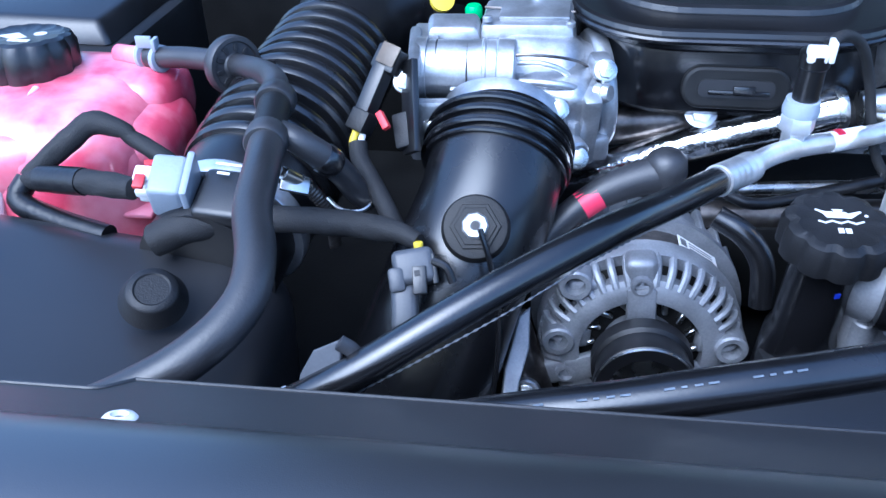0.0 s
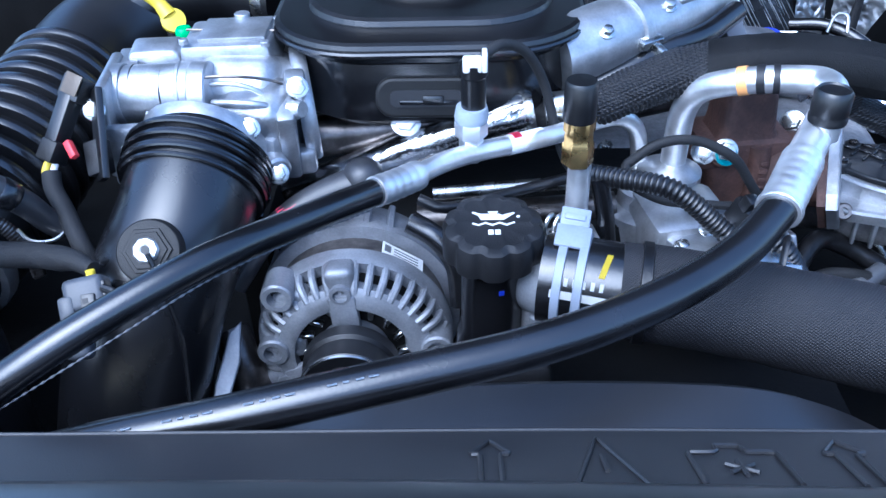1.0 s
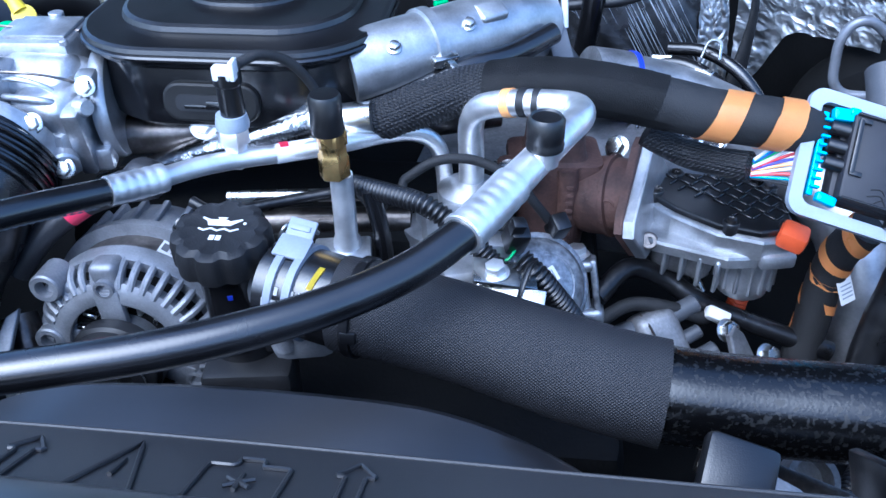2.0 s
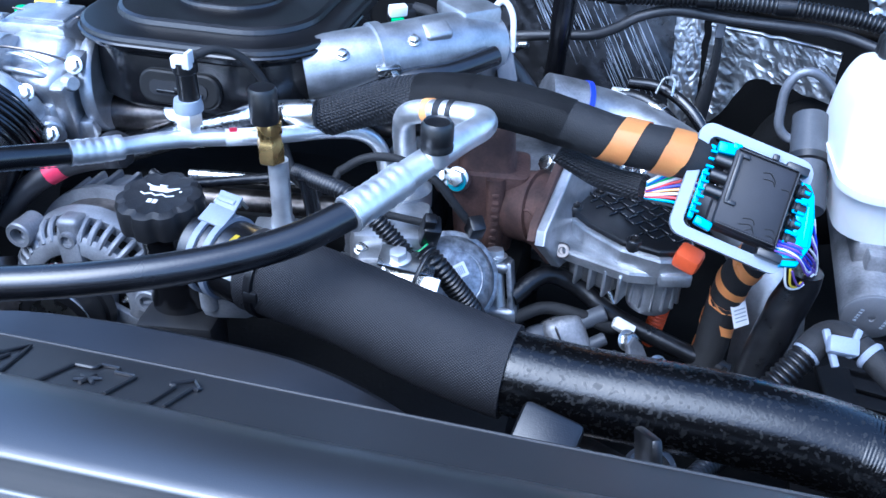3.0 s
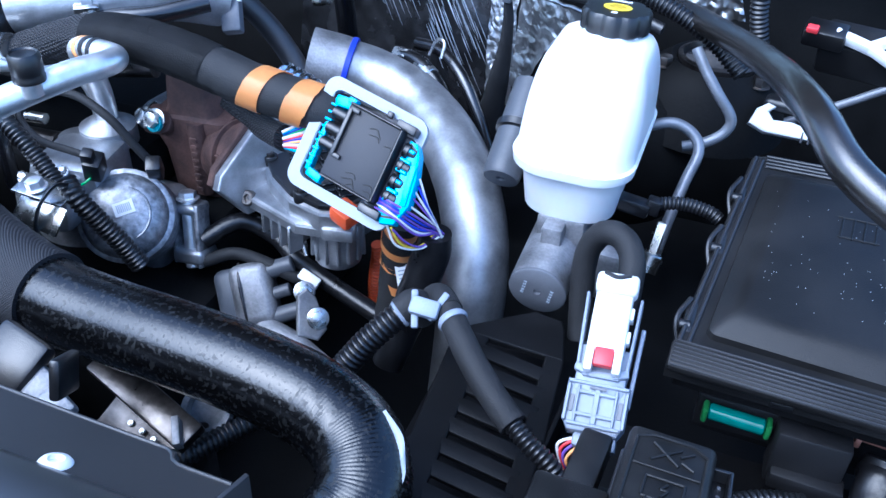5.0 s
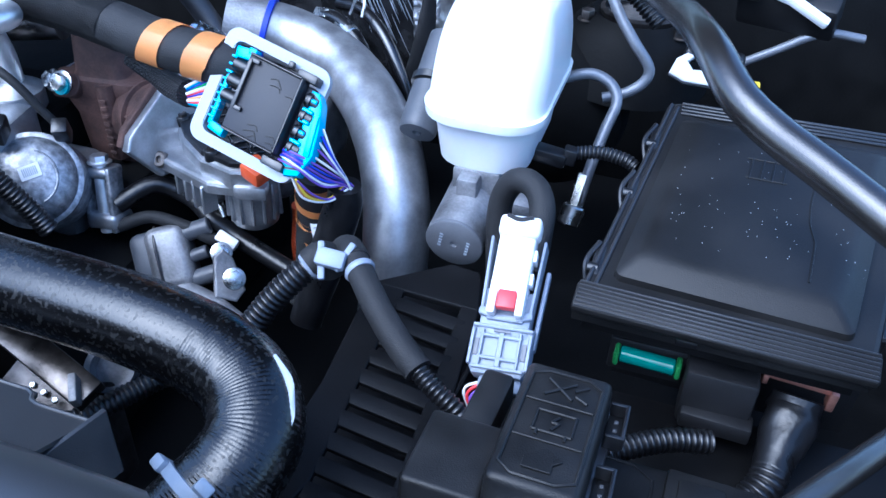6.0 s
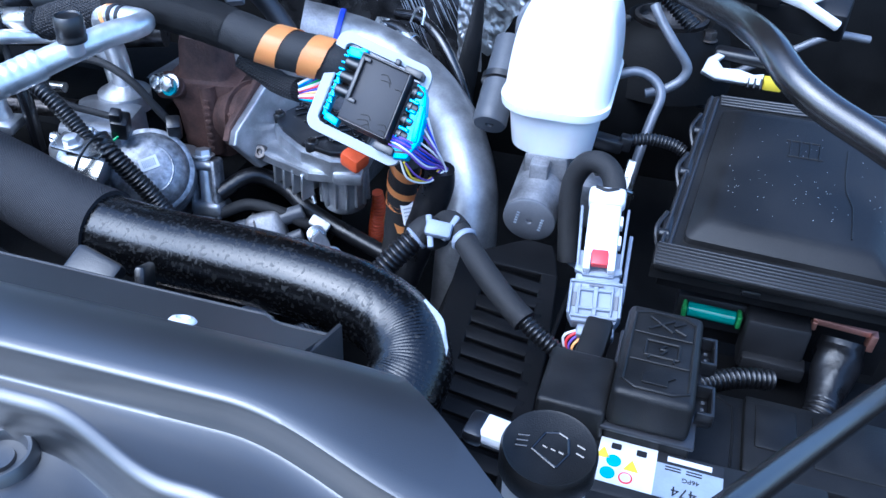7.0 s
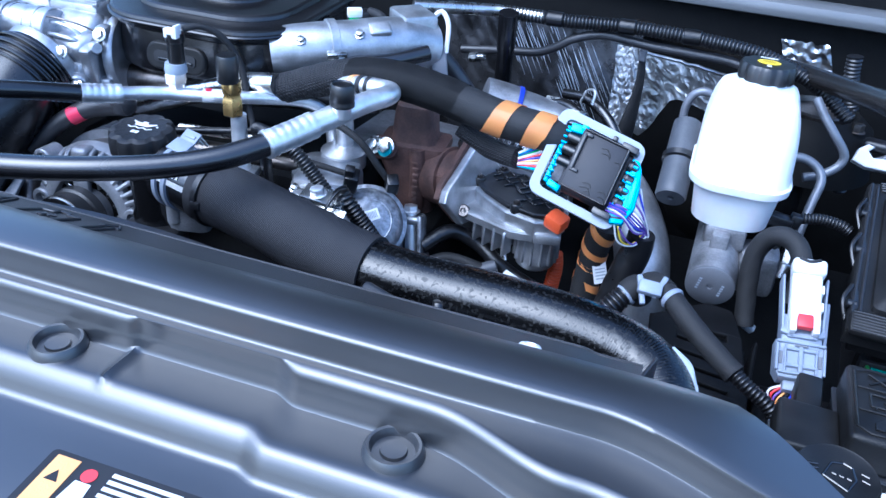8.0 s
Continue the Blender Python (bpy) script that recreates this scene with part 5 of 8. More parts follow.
part("bend", tube(HOSE, 0.0330, 56, 14, (0.0026, 0.00014), 0.010, start=0.71, broken=2.4), WORN_HOSE, rhose, "finely ribbed hose bend")
part("cinch_strap", turned([(0.0370, -0.004), (0.0388, -0.0035), (0.0388, 0.0035), (0.0370, 0.004)], axes((0.3345, 0.4890, 1.2137), (1, -0.22, -0.03)), 44), VINYL, rhose, "black cinch strap")
part("cinch_buckle", block(axes((0.3300, 0.4530, 1.2150), (0, -1, 0.1), (1, -0.2, 0)), (0.012, 0.010, 0.006), 0.0015), PLASTIC, rhose)
part("sleeve", tube(HOSE, [0.0364, 0.0368, 0.0372, 0.0368, 0.0366, 0.0366, 0.0368, 0.0370], 40, 8, None, 0.02, start=0.004, end=0.360), SLEEVE, rhose, "woven black heat sleeve")
part("mould_mark", tube([(0.8535, 0.4010, 1.2235), (0.8700, 0.388, 1.2175), (0.8790, 0.370, 1.2065), (0.8785, 0.352, 1.1965)], [0.0015, 0.0030, 0.0032, 0.0015], 8, 6, None, 0.5, 0.35), GREY, rhose, "pale chalk mark")
part("mould_mark", tube([(0.8735, 0.338, 1.191), (0.866, 0.322, 1.184), (0.856, 0.306, 1.177)], [0.001, 0.0035, 0.001], 8, 6, None, 0.6, 0.3), GREY, rhose, "pale chalk smear")
tcl = thing("hose_clamp", (0.305, 0.49, 1.21), "pale grey spring clamp round the hose end", "hose clamp")
for u in (0.276, 0.2905):
    part("band", turned([(0.0355, -0.0035), (0.0378, -0.003), (0.0378, 0.003), (0.0355, 0.0035)], axes((u, 0.5035 - (u - 0.276) * 0.3, 1.2165), (1, -0.28, -0.02)), 40), PLUG_GREY, tcl)
part("ear", joined(block(axes((0.282, 0.503, 1.2555), (0, -0.3, 0.95), (1, -0.25, 0)), (0.026, 0.020, 0.003), 0.001), block(axes((0.285, 0.518, 1.2595), (0, -0.55, 0.84), (1, -0.25, 0)), (0.022, 0.020, 0.003), 0.001), block(axes((0.285, 0.5195, 1.2615), (0, -0.55, 0.84), (1, -0.25, 0)), (0.016, 0.005, 0.004), 0.001)), PLUG_GREY, tcl)
part("hose_end", tube([(0.262, 0.507, 1.217), (0.285, 0.501, 1.2163), (0.318, 0.4925, 1.2143), (0.345, 0.487, 1.2135)], 0.0350, 40), RUBBER, thermo)
CL = [(0.262, 0.507, 1.217), (0.292, 0.4990, 1.2158), (0.322, 0.4916, 1.2142)]
part("text_bar", spiral(CL, 0.0352, 14, 24, 0.55, 0.55, 0.80, 8), PRINT, thermo, "white printed bar")
for k in range(6):
    part("digit_bar", spiral(CL, 0.0352, 30, 40, 0.22 + 0.10 * k, 0.22 + 0.10 * k, 0.045, 6), PRINT, thermo)
part("yellow_mark", spiral(CL, 0.0352, 46, 78, 0.70, 0.76, 0.07, 10), YELLOW, thermo)
rcl = thing("lower_hose_clamp", (0.836, 0.31, 1.16), "pale grey spring clamp at the radiator end", "hose clamp")
CLAMP_WAY = Vector((-0.45, -0.82, -0.38)).normalized()
RC = axes((0.8405, 0.3185, 1.1640), CLAMP_WAY)
part("band", turned([(0.0332, -0.0045), (0.0352, -0.004), (0.0352, 0.004), (0.0332, 0.0045)], RC, 44), GREY, rcl)
for q, lean in (((0.814, 0.322, 1.186), -0.4), ((0.850, 0.309, 1.194), 0.5)):
    part("ear", block(axes(q, (lean, -0.3, 0.85), CLAMP_WAY), (0.009, 0.012, 0.016), 0.002), GREY, rcl)

# turbo side: rusty exhaust gas casting, valve actuator
egr = thing("exhaust_valve_casting", (0.49, 0.74, 1.08), "rusty brown cast iron exhaust gas valve body", "valve casting")
FD = Vector((0.88, -0.36, 0.20)).normalized()
FO = Vector((0.560, 0.724, 1.176))
bm = lofted([(1.085, 0.058, 0.050, 0.014), (1.120, 0.066, 0.054, 0.015), (1.165, 0.074, 0.058, 0.015), (1.183, 0.086, 0.062, 0.012), (1.200, 0.092, 0.066, 0.010), (1.2075, 0.090, 0.064, 0.010), (1.2105, 0.062, 0.056, 0.012), (1.216, 0.057, 0.054, 0.012), (1.250, 0.052, 0.050, 0.012), (1.259, 0.048, 0.046, 0.012), (1.262, 0.040, 0.038, 0.010)], 6)
bm.transform(pose(0.477, 0.751, 0, 0, 0, 6))
part("block", bm, RUST, egr)
part("side_ear", joined(block(pose(0.438, 0.728, 1.196, 0, 0, 12), (0.030, 0.034, 0.026), 0.008, 3), rod((0.452, 0.722, 1.196), (0.452, 0.712, 1.203), 0.013, 20)), RUST, egr)
part("corner_rib", tube([(0.490, 0.722, 1.206), (0.493, 0.720, 1.170), (0.492, 0.723, 1.120)], 0.0105, 12), RUST, egr)
part("throat", tube([(0.490, 0.756, 1.158), (0.515, 0.744, 1.164), (0.530, 0.738, 1.168), FO], [0.030, 0.034, 0.0385, 0.0395, 0.0375, 0.0365], 32), RUST, egr)
part("throat_band", turned([(0.0375, -0.003), (0.0412, -0.002), (0.0412, 0.002), (0.0375, 0.003)], axes(FO - FD * 0.024, FD), 40), RUST, egr)
FM = axes(FO - FD * 0.004, FD, (-0.18, -0.77, -0.61))
part("flange", plate([(-0.050, -0.030), (-0.036, -0.036), (0.036, -0.040), (0.052, -0.034), (0.054, 0.02), (0.046, 0.034), (-0.03, 0.036), (-0.05, 0.026)], 0.008, FM, 0.002), RUST, egr)
for k in range(8):
    part("cast_digit_bar", block(axes((0.4935, 0.7085, 1.192 - 0.0088 * k), (0.1, -1, 0.1), (1, 0.1, 0)), (0.008, 0.0045, 0.0014), 0.0006, 1), RUST, egr)
part("cast_mark", tube([(0.520, 0.7035, 1.182), (0.531, 0.6985, 1.186), (0.535, 0.6970, 1.177), (0.527, 0.6995, 1.168)], 0.0016, 6), RUST, egr)
bolt(egr, (0.541, 0.780, 1.199), (-0.5, -0.6, 0.6), 0.0095, 0.009)
bolt(egr, (0.434, 0.712, 1.205), (-0.3, -0.8, 0.5), 0.009, 0.008)
bolt(egr, (0.452, 0.706, 1.209), (-0.1, -0.9, 0.4), 0.009, 0.010)
part("teal_paint", turned([(0.0102, 0), (0.0102, 0.004), (0.009, 0.0045)], axes((0.4525, 0.704, 1.206), (-0.1, -0.9, 0.4)), 16), material("teal_paint", (0.03, 0.28, 0.33), 0.4), egr)
act = thing("valve_actuator", (0.63, 0.70, 1.1), "cast aluminium valve actuator with black vented cover", "actuator")
part("flange", plate([(-0.050, -0.028), (0.040, -0.036), (0.054, -0.030), (0.056, 0.018), (0.040, 0.032), (-0.045, 0.030)], 0.011, FM @ pose(0, 0, 0.008), 0.002), CAST, act)
HOUSING = [(0.566, 0.752), (0.571, 0.722), (0.590, 0.700), (0.628, 0.672), (0.668, 0.661), (0.694, 0.668), (0.702, 0.690), (0.698, 0.735), (0.668, 0.764), (0.610, 0.772)]
part("housing", plate(HOUSING, 0.022, pose(0, 0, 1.152), 0.004), CAST, act)
part("arm", plate([(0.562, 0.694), (0.574, 0.683), (0.640, 0.660), (0.668, 0.664), (0.640, 0.690), (0.578, 0.726), (0.566, 0.720)], 0.013, pose(0, 0, 1.142), 0.004), CAST, act)
part("pot", joined(turned([(0.020, 1.090), (0.0245, 1.094), (0.0265, 1.104), (0.0278, 1.150), (0.030, 1.156), (0.026, 1.160)], pose(0.668, 0.700, 0), 36), block(pose(0.684, 0.672, 1.150, 0, 0, 14), (0.034, 0.022, 0.016), 0.004)), CAST, act)
for k in range(9):
    a = radians(170 + 25 * k)
    part("pot_rib", block(pose(0.668 + 0.0270 * math.cos(a), 0.700 + 0.0270 * math.sin(a), 1.127, 0, -2, math.degrees(a)), (0.005, 0.0036, 0.050), 0.0012, 1), CAST, act)
for k in range(4):
    part("arm_rib", block(pose(0.590 + 0.015 * k, 0.692 - 0.008 * k, 1.130, 0, 0, -24), (0.004, 0.018, 0.034), 0.0012, 1), CAST, act)
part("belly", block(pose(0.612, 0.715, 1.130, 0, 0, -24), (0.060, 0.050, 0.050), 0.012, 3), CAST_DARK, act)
lid_line = [(0.634 + (x - 0.634) * 0.93, 0.718 + (y - 0.718) * 0.92) for x, y in HOUSING]
vc = part("vented_cover", plate(lid_line, 0.006, pose(0, 0, 1.175), 0.002), PLASTIC, act, "black vented cover")
for r in range(7):
    for c in range(10):
        x, y = 0.592 + 0.0105 * c + 0.004 * (r % 2), 0.690 + 0.0112 * r
        if y > 0.742 - 0.62 * (x - 0.566) + 0.012 or x > 0.640:
            part("grid_bar", block(pose(x, y, 1.1822, 0, 0, 45 if (r + c) % 2 else -45), (0.0125, 0.0020, 0.0030), 0.0005, 1), PLASTIC_GLOSS, vc)
for q in ((0.577, 0.727), (0.640, 0.677), (0.690, 0.676), (0.600, 0.762), (0.686, 0.742)):
    part("cover_ear", turned([(0.0078, 1.172), (0.0078, 1.183), (0.0070, 1.184)], pose(*q, 0), 18), PLASTIC, vc)
    part("screw", turned([(0.0046, 0), (0.0046, 0.0025), (0.0026, 0.0032), (0.002, 0.0022), (0, 0.0022)], pose(*q, 1.184), 12), DARK_STEEL, act)
part("socket_bolt", turned([(0.0085, 0), (0.0085, 0.006), (0.0070, 0.0075), (0.0040, 0.0075), (0.0036, 0.004), (0, 0.004)], axes((0.571, 0.690, 1.149), (-0.1, -0.8, 0.5)), 20), DARK_STEEL, act)
part("orange_plug", block(pose(0.694, 0.668, 1.176, 10, 12, -20), (0.026, 0.024, 0.020), 0.005), ORANGE_RED, act, "orange-red plug")

# water crossover castings between the hose and the rusty valve
cast = thing("coolant_crossover", (0.44, 0.62, 1.05), "clean cast aluminium coolant crossover with bolted cover", "engine casting")
DM = axes((0.466, 0.618, 1.142), (0.34, -0.66, 0.60), (0.72, 0.66, 0)) @ Matrix.Scale(0.94, 4)
part("round_cover", turned([(0.052, -0.045), (0.051, -0.006), (0.048, 0.0), (0.0475, 0.004), (0.046, 0.009), (0.040, 0.0165), (0.028, 0.021), (0.0, 0.0225)], DM, 44), CAST_MOTTLED, cast)
part("cover_rim", turned([(0.049, -0.004), (0.0525, -0.002), (0.0525, 0.003), (0.049, 0.005)], DM, 44), CAST_MOTTLED, cast)
part("cover_ridge", tube([DM @ Vector((0.030 * math.cos(radians(a)), 0.030 * math.sin(radians(a)), 0.0198)) for a in range(-70, 80, 15)], 0.0014, 8), CAST_MOTTLED, cast)
LM = DM @ pose(0.004, 0.006, 0.0226, 0, 0, 8)
part("label", plate(rounded(0.022, 0.015, 0.001), 0.0006, LM, 0), PAPER, cast, "white bar-code label")
part("label_bars", joined(*[block(LM @ pose(-0.007 + 0.002 * k, 0, 0.0009), (0.001, 0.009, 0.0005), 0) for k in range(8)]), GREY, cast)
part("box", joined(block(pose(0.408, 0.585, 1.165, -12, 0, 15), (0.055, 0.05, 0.05), 0.008), block(pose(0.400, 0.640, 1.165, 0, 0, 10), (0.08, 0.08, 0.06), 0.014), block(pose(0.43, 0.68, 1.09), (0.10, 0.08, 0.08), 0.016)), CAST, cast)
part("stud_boss", rod((0.516, 0.648, 1.070), (0.503, 0.673, 1.140), 0.0078, 24), ALU, cast, "upright spacer with a bolt through it")
part("stud_lug", block(axes((0.514, 0.658, 1.082), (-0.1, 0.25, 1), (1, 0, 0)), (0.038, 0.034, 0.018), 0.006, 3), CAST, cast)
part("stud_lug", block(axes((0.504, 0.674, 1.130), (-0.1, 0.25, 1), (1, 0, 0)), (0.032, 0.030, 0.012), 0.005, 3), CAST, cast)
part("stud_frame", joined(*[block(axes((0.5095 + q, 0.662, 1.105), (-0.17, 0.33, 0.93), (1, 0, 0.18)), (0.0065, 0.022, 0.070), 0.0025, 2) for q in (-0.0145, 0.0145)]), CAST_MOTTLED, cast)
bolt(cast, (0.5025, 0.674, 1.140), (-0.08, 0.2, 1), 0.0095, 0.007, ALU)
for p in ((0.386, 0.578, 1.190), (0.424, 0.566, 1.178), (0.412, 0.602, 1.190)):
    bolt(cast, p, (0.1, -0.4, 0.9), 0.0050, 0.006)
outl = thing("heater_outlet", (0.37, 0.66, 1.15), "stepped cast aluminium heater outlet", "engine casting")
part("drum", turned([(0.045, 0), (0.045, 0.03), (0.040, 0.033), (0.032, 0.036), (0.032, 0.05), (0.0, 0.052)], pose(0.378, 0.672, 1.135, -8, 4, 0), 36), CAST, outl)
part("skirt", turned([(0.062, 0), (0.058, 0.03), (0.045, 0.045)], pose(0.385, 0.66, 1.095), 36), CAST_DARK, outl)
low = thing("water_pump_housing", (0.60, 0.65, 1.0), "cast aluminium pump housing low in the bay", "engine casting")
LW = axes((0.590, 0.652, 1.052), (0.25, -0.75, 0.62), (0.85, 0.45, 0.20))
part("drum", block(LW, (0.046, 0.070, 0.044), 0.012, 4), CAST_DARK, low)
part("drum_shoulder", block(LW @ pose(-0.026, 0, -0.004), (0.030, 0.066, 0.036), 0.010, 3), CHARCOAL, low)
part("joint_line", tube([LW @ Vector((-0.010, -0.036, 0.010)), LW @ Vector((-0.010, -0.020, 0.0232)), LW @ Vector((-0.010, 0.020, 0.0232)), LW @ Vector((-0.010, 0.036, 0.010))], 0.0014, 6), DARK_STEEL, low)
for y in (0.022, -0.004, -0.028):
    part("stud", rod(LW @ Vector((0.018, y, 0.008)), LW @ Vector((0.048 if y != -0.004 else 0.040, y + 0.002, 0.010)), 0.0095 if y != -0.004 else 0.007, 20), CHARCOAL, low)
part("flange", plate([(-0.010, -0.030), (0.012, -0.036), (0.022, -0.024), (0.010, 0.010), (0.0, 0.020), (-0.010, 0.012)], 0.006, axes((0.658, 0.640, 1.066), (0.6, -0.55, 0.58), (0.7, 0.6, -0.2)), 0.002), CAST_DARK, low)
for q in ((0.650, 0.653, 1.074), (0.682, 0.622, 1.072)):
    bolt(low, q, (0.5, -0.6, 0.6), 0.0085, 0.010)
part("arm", tube([(0.61, 0.63, 1.03), (0.655, 0.615, 1.035), (0.695, 0.60, 1.03)], 0.012, 18), CAST_DARK, low)

fcast = thing("front_casting", (0.63, 0.41, 1.05), "grey steel bracket and sheet below the radiator hose", "engine casting")
part("bar", block(axes((0.638, 0.413, 1.138), (0.05, -0.35, 0.94), (0.93, -0.30, -0.10)), (0.115, 0.026, 0.012), 0.002), DARK_STEEL, fcast)
part("bar_end", block(axes((0.684, 0.391, 1.140), (0.05, -0.35, 0.94), (0.5, -0.8, 0)), (0.024, 0.006, 0.012), 0.001), CAST_DARK, fcast)
part("plate", block(axes((0.632, 0.412, 1.098), (0, -0.5, 0.86), (0.95, -0.25, -0.1)), (0.085, 0.040, 0.004), 0.001), DARK_STEEL, fcast)
for k in range(3):
    part("rivet", turned([(0.003, 0), (0.0025, 0.0016), (0, 0.002)], axes((0.618 + 0.014 * k, 0.412 - 0.004 * k, 1.1015), (0, -0.5, 0.86)), 12), STEEL, fcast)
part("ring", turned([(0.016, -0.008), (0.021, -0.008), (0.021, 0.008), (0.016, 0.008), (0.016, -0.008)], axes((0.672, 0.445, 1.108), (0.2, -0.6, 0.75)), 28), CAST_DARK, fcast)
part("stay", block(pose(0.640, 0.43, 1.04), (0.07, 0.03, 0.11), 0.004), DARK_STEEL, fcast)
fcon = thing("front_conduit", (0.70, 0.43, 1.09), "black corrugated conduit below the radiator hose", "conduit")
part("conduit", tube([(0.655, 0.375, 1.098), (0.678, 0.401, 1.100), (0.697, 0.434, 1.100), (0.717, 0.465, 1.100), (0.74, 0.50, 1.09)], 0.0095, 16, 6, (0.0045, 0.0016)), PLASTIC, fcon)

cond = thing("corrugated_conduit", (0.42, 0.6, 1.15), "black corrugated cable conduit over the castings", "conduit")
part("left_run", tube([(0.300, 0.640, 1.228), (0.335, 0.612, 1.238), (0.368, 0.590, 1.243), (0.390, 0.584, 1.231), (0.410, 0.581, 1.213), (0.428, 0.575, 1.198), (0.440, 0.566, 1.188)], 0.0092, 14, 6, (0.0045, 0.0018)), PLASTIC, cond)
part("right_run", tube([(0.450, 0.567, 1.209), (0.464, 0.561, 1.198), (0.479, 0.565, 1.175), (0.494, 0.571, 1.150), (0.509, 0.578, 1.118)], 0.0105, 16, 6, (0.0048, 0.002)), PLASTIC, cond)
part("taped_joint", tube([(0.300, 0.640, 1.226), (0.330, 0.624, 1.220)], 0.0092, 14), VINYL, cond)
inj = thing("injector_plug_lead", (0.43, 0.63, 1.19), "black plugs and thin leads draped over the castings", "wiring")
part("lead", tube([(0.345, 0.640, 1.235), (0.372, 0.645, 1.252), (0.405, 0.650, 1.252), (0.44, 0.650, 1.235), (0.462, 0.655, 1.205), (0.475, 0.66, 1.185)], 0.0045, 10), TAPE, inj)
part("second_lead", tube([(0.345, 0.640, 1.236), (0.345, 0.628, 1.225), (0.375, 0.617, 1.212), (0.41, 0.618, 1.207), (0.437, 0.622, 1.202)], 0.004, 10), TAPE, inj)
part("plug", joined(block(pose(0.445, 0.612, 1.200, 20, 10, 20), (0.018, 0.022, 0.026), 0.003), block(pose(0.446, 0.605, 1.215, 20, 10, 20), (0.012, 0.012, 0.014), 0.002)), PLASTIC, inj)
part("plug", block(pose(0.482, 0.655, 1.183, 30, 0, 30), (0.016, 0.018, 0.026), 0.003), PLASTIC, inj)
part("green_wire", tube([(0.446, 0.606, 1.192), (0.440, 0.598, 1.186), (0.430, 0.596, 1.182)], 0.0014, 6), GREEN, inj)
fuel = thing("lower_wiring", (0.58, 0.64, 1.05), "bundle of black leads with white plug low in the bay", "wiring")
part("loop", tube([(0.525, 0.66, 1.10), (0.555, 0.69, 1.115), (0.59, 0.70, 1.10), (0.62, 0.69, 1.085), (0.645, 0.69, 1.070), (0.70, 0.68, 1.055), (0.76, 0.67, 1.04)], 0.010, 16), VINYL, fuel)
part("second_loop", tube([(0.53, 0.65, 1.08), (0.56, 0.665, 1.09), (0.60, 0.668, 1.085), (0.63, 0.675, 1.07), (0.64, 0.69, 1.06)], 0.007, 12), TAPE, fuel)
part("white_plug", block(axes((0.645, 0.674, 1.0745), (0.3, -0.6, 0.7), (0.90, -0.1, -0.3)), (0.024, 0.0125, 0.0125), 0.002), WHITE, fuel)
part("chrome_lever", tube([(0.606, 0.715, 1.106), (0.622, 0.703, 1.100), (0.632, 0.694, 1.088)], [0.002, 0.005, 0.003], 12), STEEL, fuel)


# ---- driver side: looms, control plug, brake fluid, fuse box, battery ----
LOOM = [(0.268, 0.690, 1.256), (0.315, 0.680, 1.271), (0.355, 0.684, 1.286), (0.40, 0.686, 1.301), (0.466, 0.675, 1.314), (0.53, 0.672, 1.309), (0.603, 0.668, 1.295), (0.66, 0.664, 1.290), (0.700, 0.676, 1.278)]
big = thing("engine_loom", (0.48, 0.68, 1.26), "thick taped engine loom with orange warning stripes", "wiring loom")
part("wrap", tube(LOOM, [0.014, 0.018, 0.020, 0.021, 0.0215, 0.022, 0.022, 0.0215, 0.020], 24, 8, None, 0.04), TAPE, big)
part("braid", tube(LOOM, [0.0150, 0.0192, 0.0212, 0.0222, 0.0226, 0.023, 0.023, 0.0226, 0.021], 26, 8, (0.0042, 0.0010), 0.07, start=0.10, end=0.42), BRAID, big, "braided black sleeve")

for k in range(11):
    s = 0.43 + 0.0235 * k
    part("tape_turn", spiral(LOOM, 0.0222 + 0.0003 * (k % 2), -20, 340, s - 0.012, s + 0.016, 0.030, 30, 0.0007), TAPE, big)
for s in (0.778, 0.876):
    part("orange_stripe", spiral(LOOM, 0.0222, -80, 190, s - 0.028, s + 0.028, 0.046), ORANGE, big, "orange tape stripe")
part("under_branch", tube([(0.555, 0.695, 1.262), (0.585, 0.690, 1.248), (0.615, 0.672, 1.248), (0.640, 0.656, 1.254)], 0.0125, 16, 6, None, 0.08), BRAID, big, "braided side branch")

# control plug: black body in a pale frame with cyan locks
U, V = Vector((0.965, -0.166, -0.20)).normalized(), Vector((-0.18, -0.62, -0.76)).normalized()
N = U.cross(V)
N = -N if N.z < 0 else N
XM = Matrix.Translation((0.731, 0.634, 1.268)) @ Matrix((U, -V, N)).transposed().to_4x4()
ecm = thing("control_plug", (0.735, 0.64, 1.20), "large black multi-pin plug with cyan locks and pale frame", "electrical plug")
part("body", joined(block(XM @ pose(0.001, 0.002, 0.004), (0.057, 0.070, 0.016), 0.003), block(XM @ pose(0.003, 0, -0.012), (0.070, 0.068, 0.022), 0.003)), PLUG_BLACK, ecm)
part("latch_bar", joined(block(XM @ pose(-0.0225, 0.010, 0.0135), (0.004, 0.044, 0.005), 0.001), block(XM @ pose(-0.019, 0.0315, 0.0132), (0.010, 0.004, 0.004), 0.001), block(XM @ pose(-0.019, -0.0115, 0.0132), (0.010, 0.004, 0.004), 0.001)), PLASTIC, ecm)
part("side_lip", joined(block(XM @ pose(0.001, 0.0362, 0.0128), (0.054, 0.0022, 0.0030), 0.0008, 1), block(XM @ pose(0.001, -0.0322, 0.0128), (0.054, 0.0022, 0.0030), 0.0008, 1), block(XM @ pose(0.0285, 0.002, 0.0128), (0.0022, 0.068, 0.0030), 0.0008, 1)), PLASTIC, ecm)
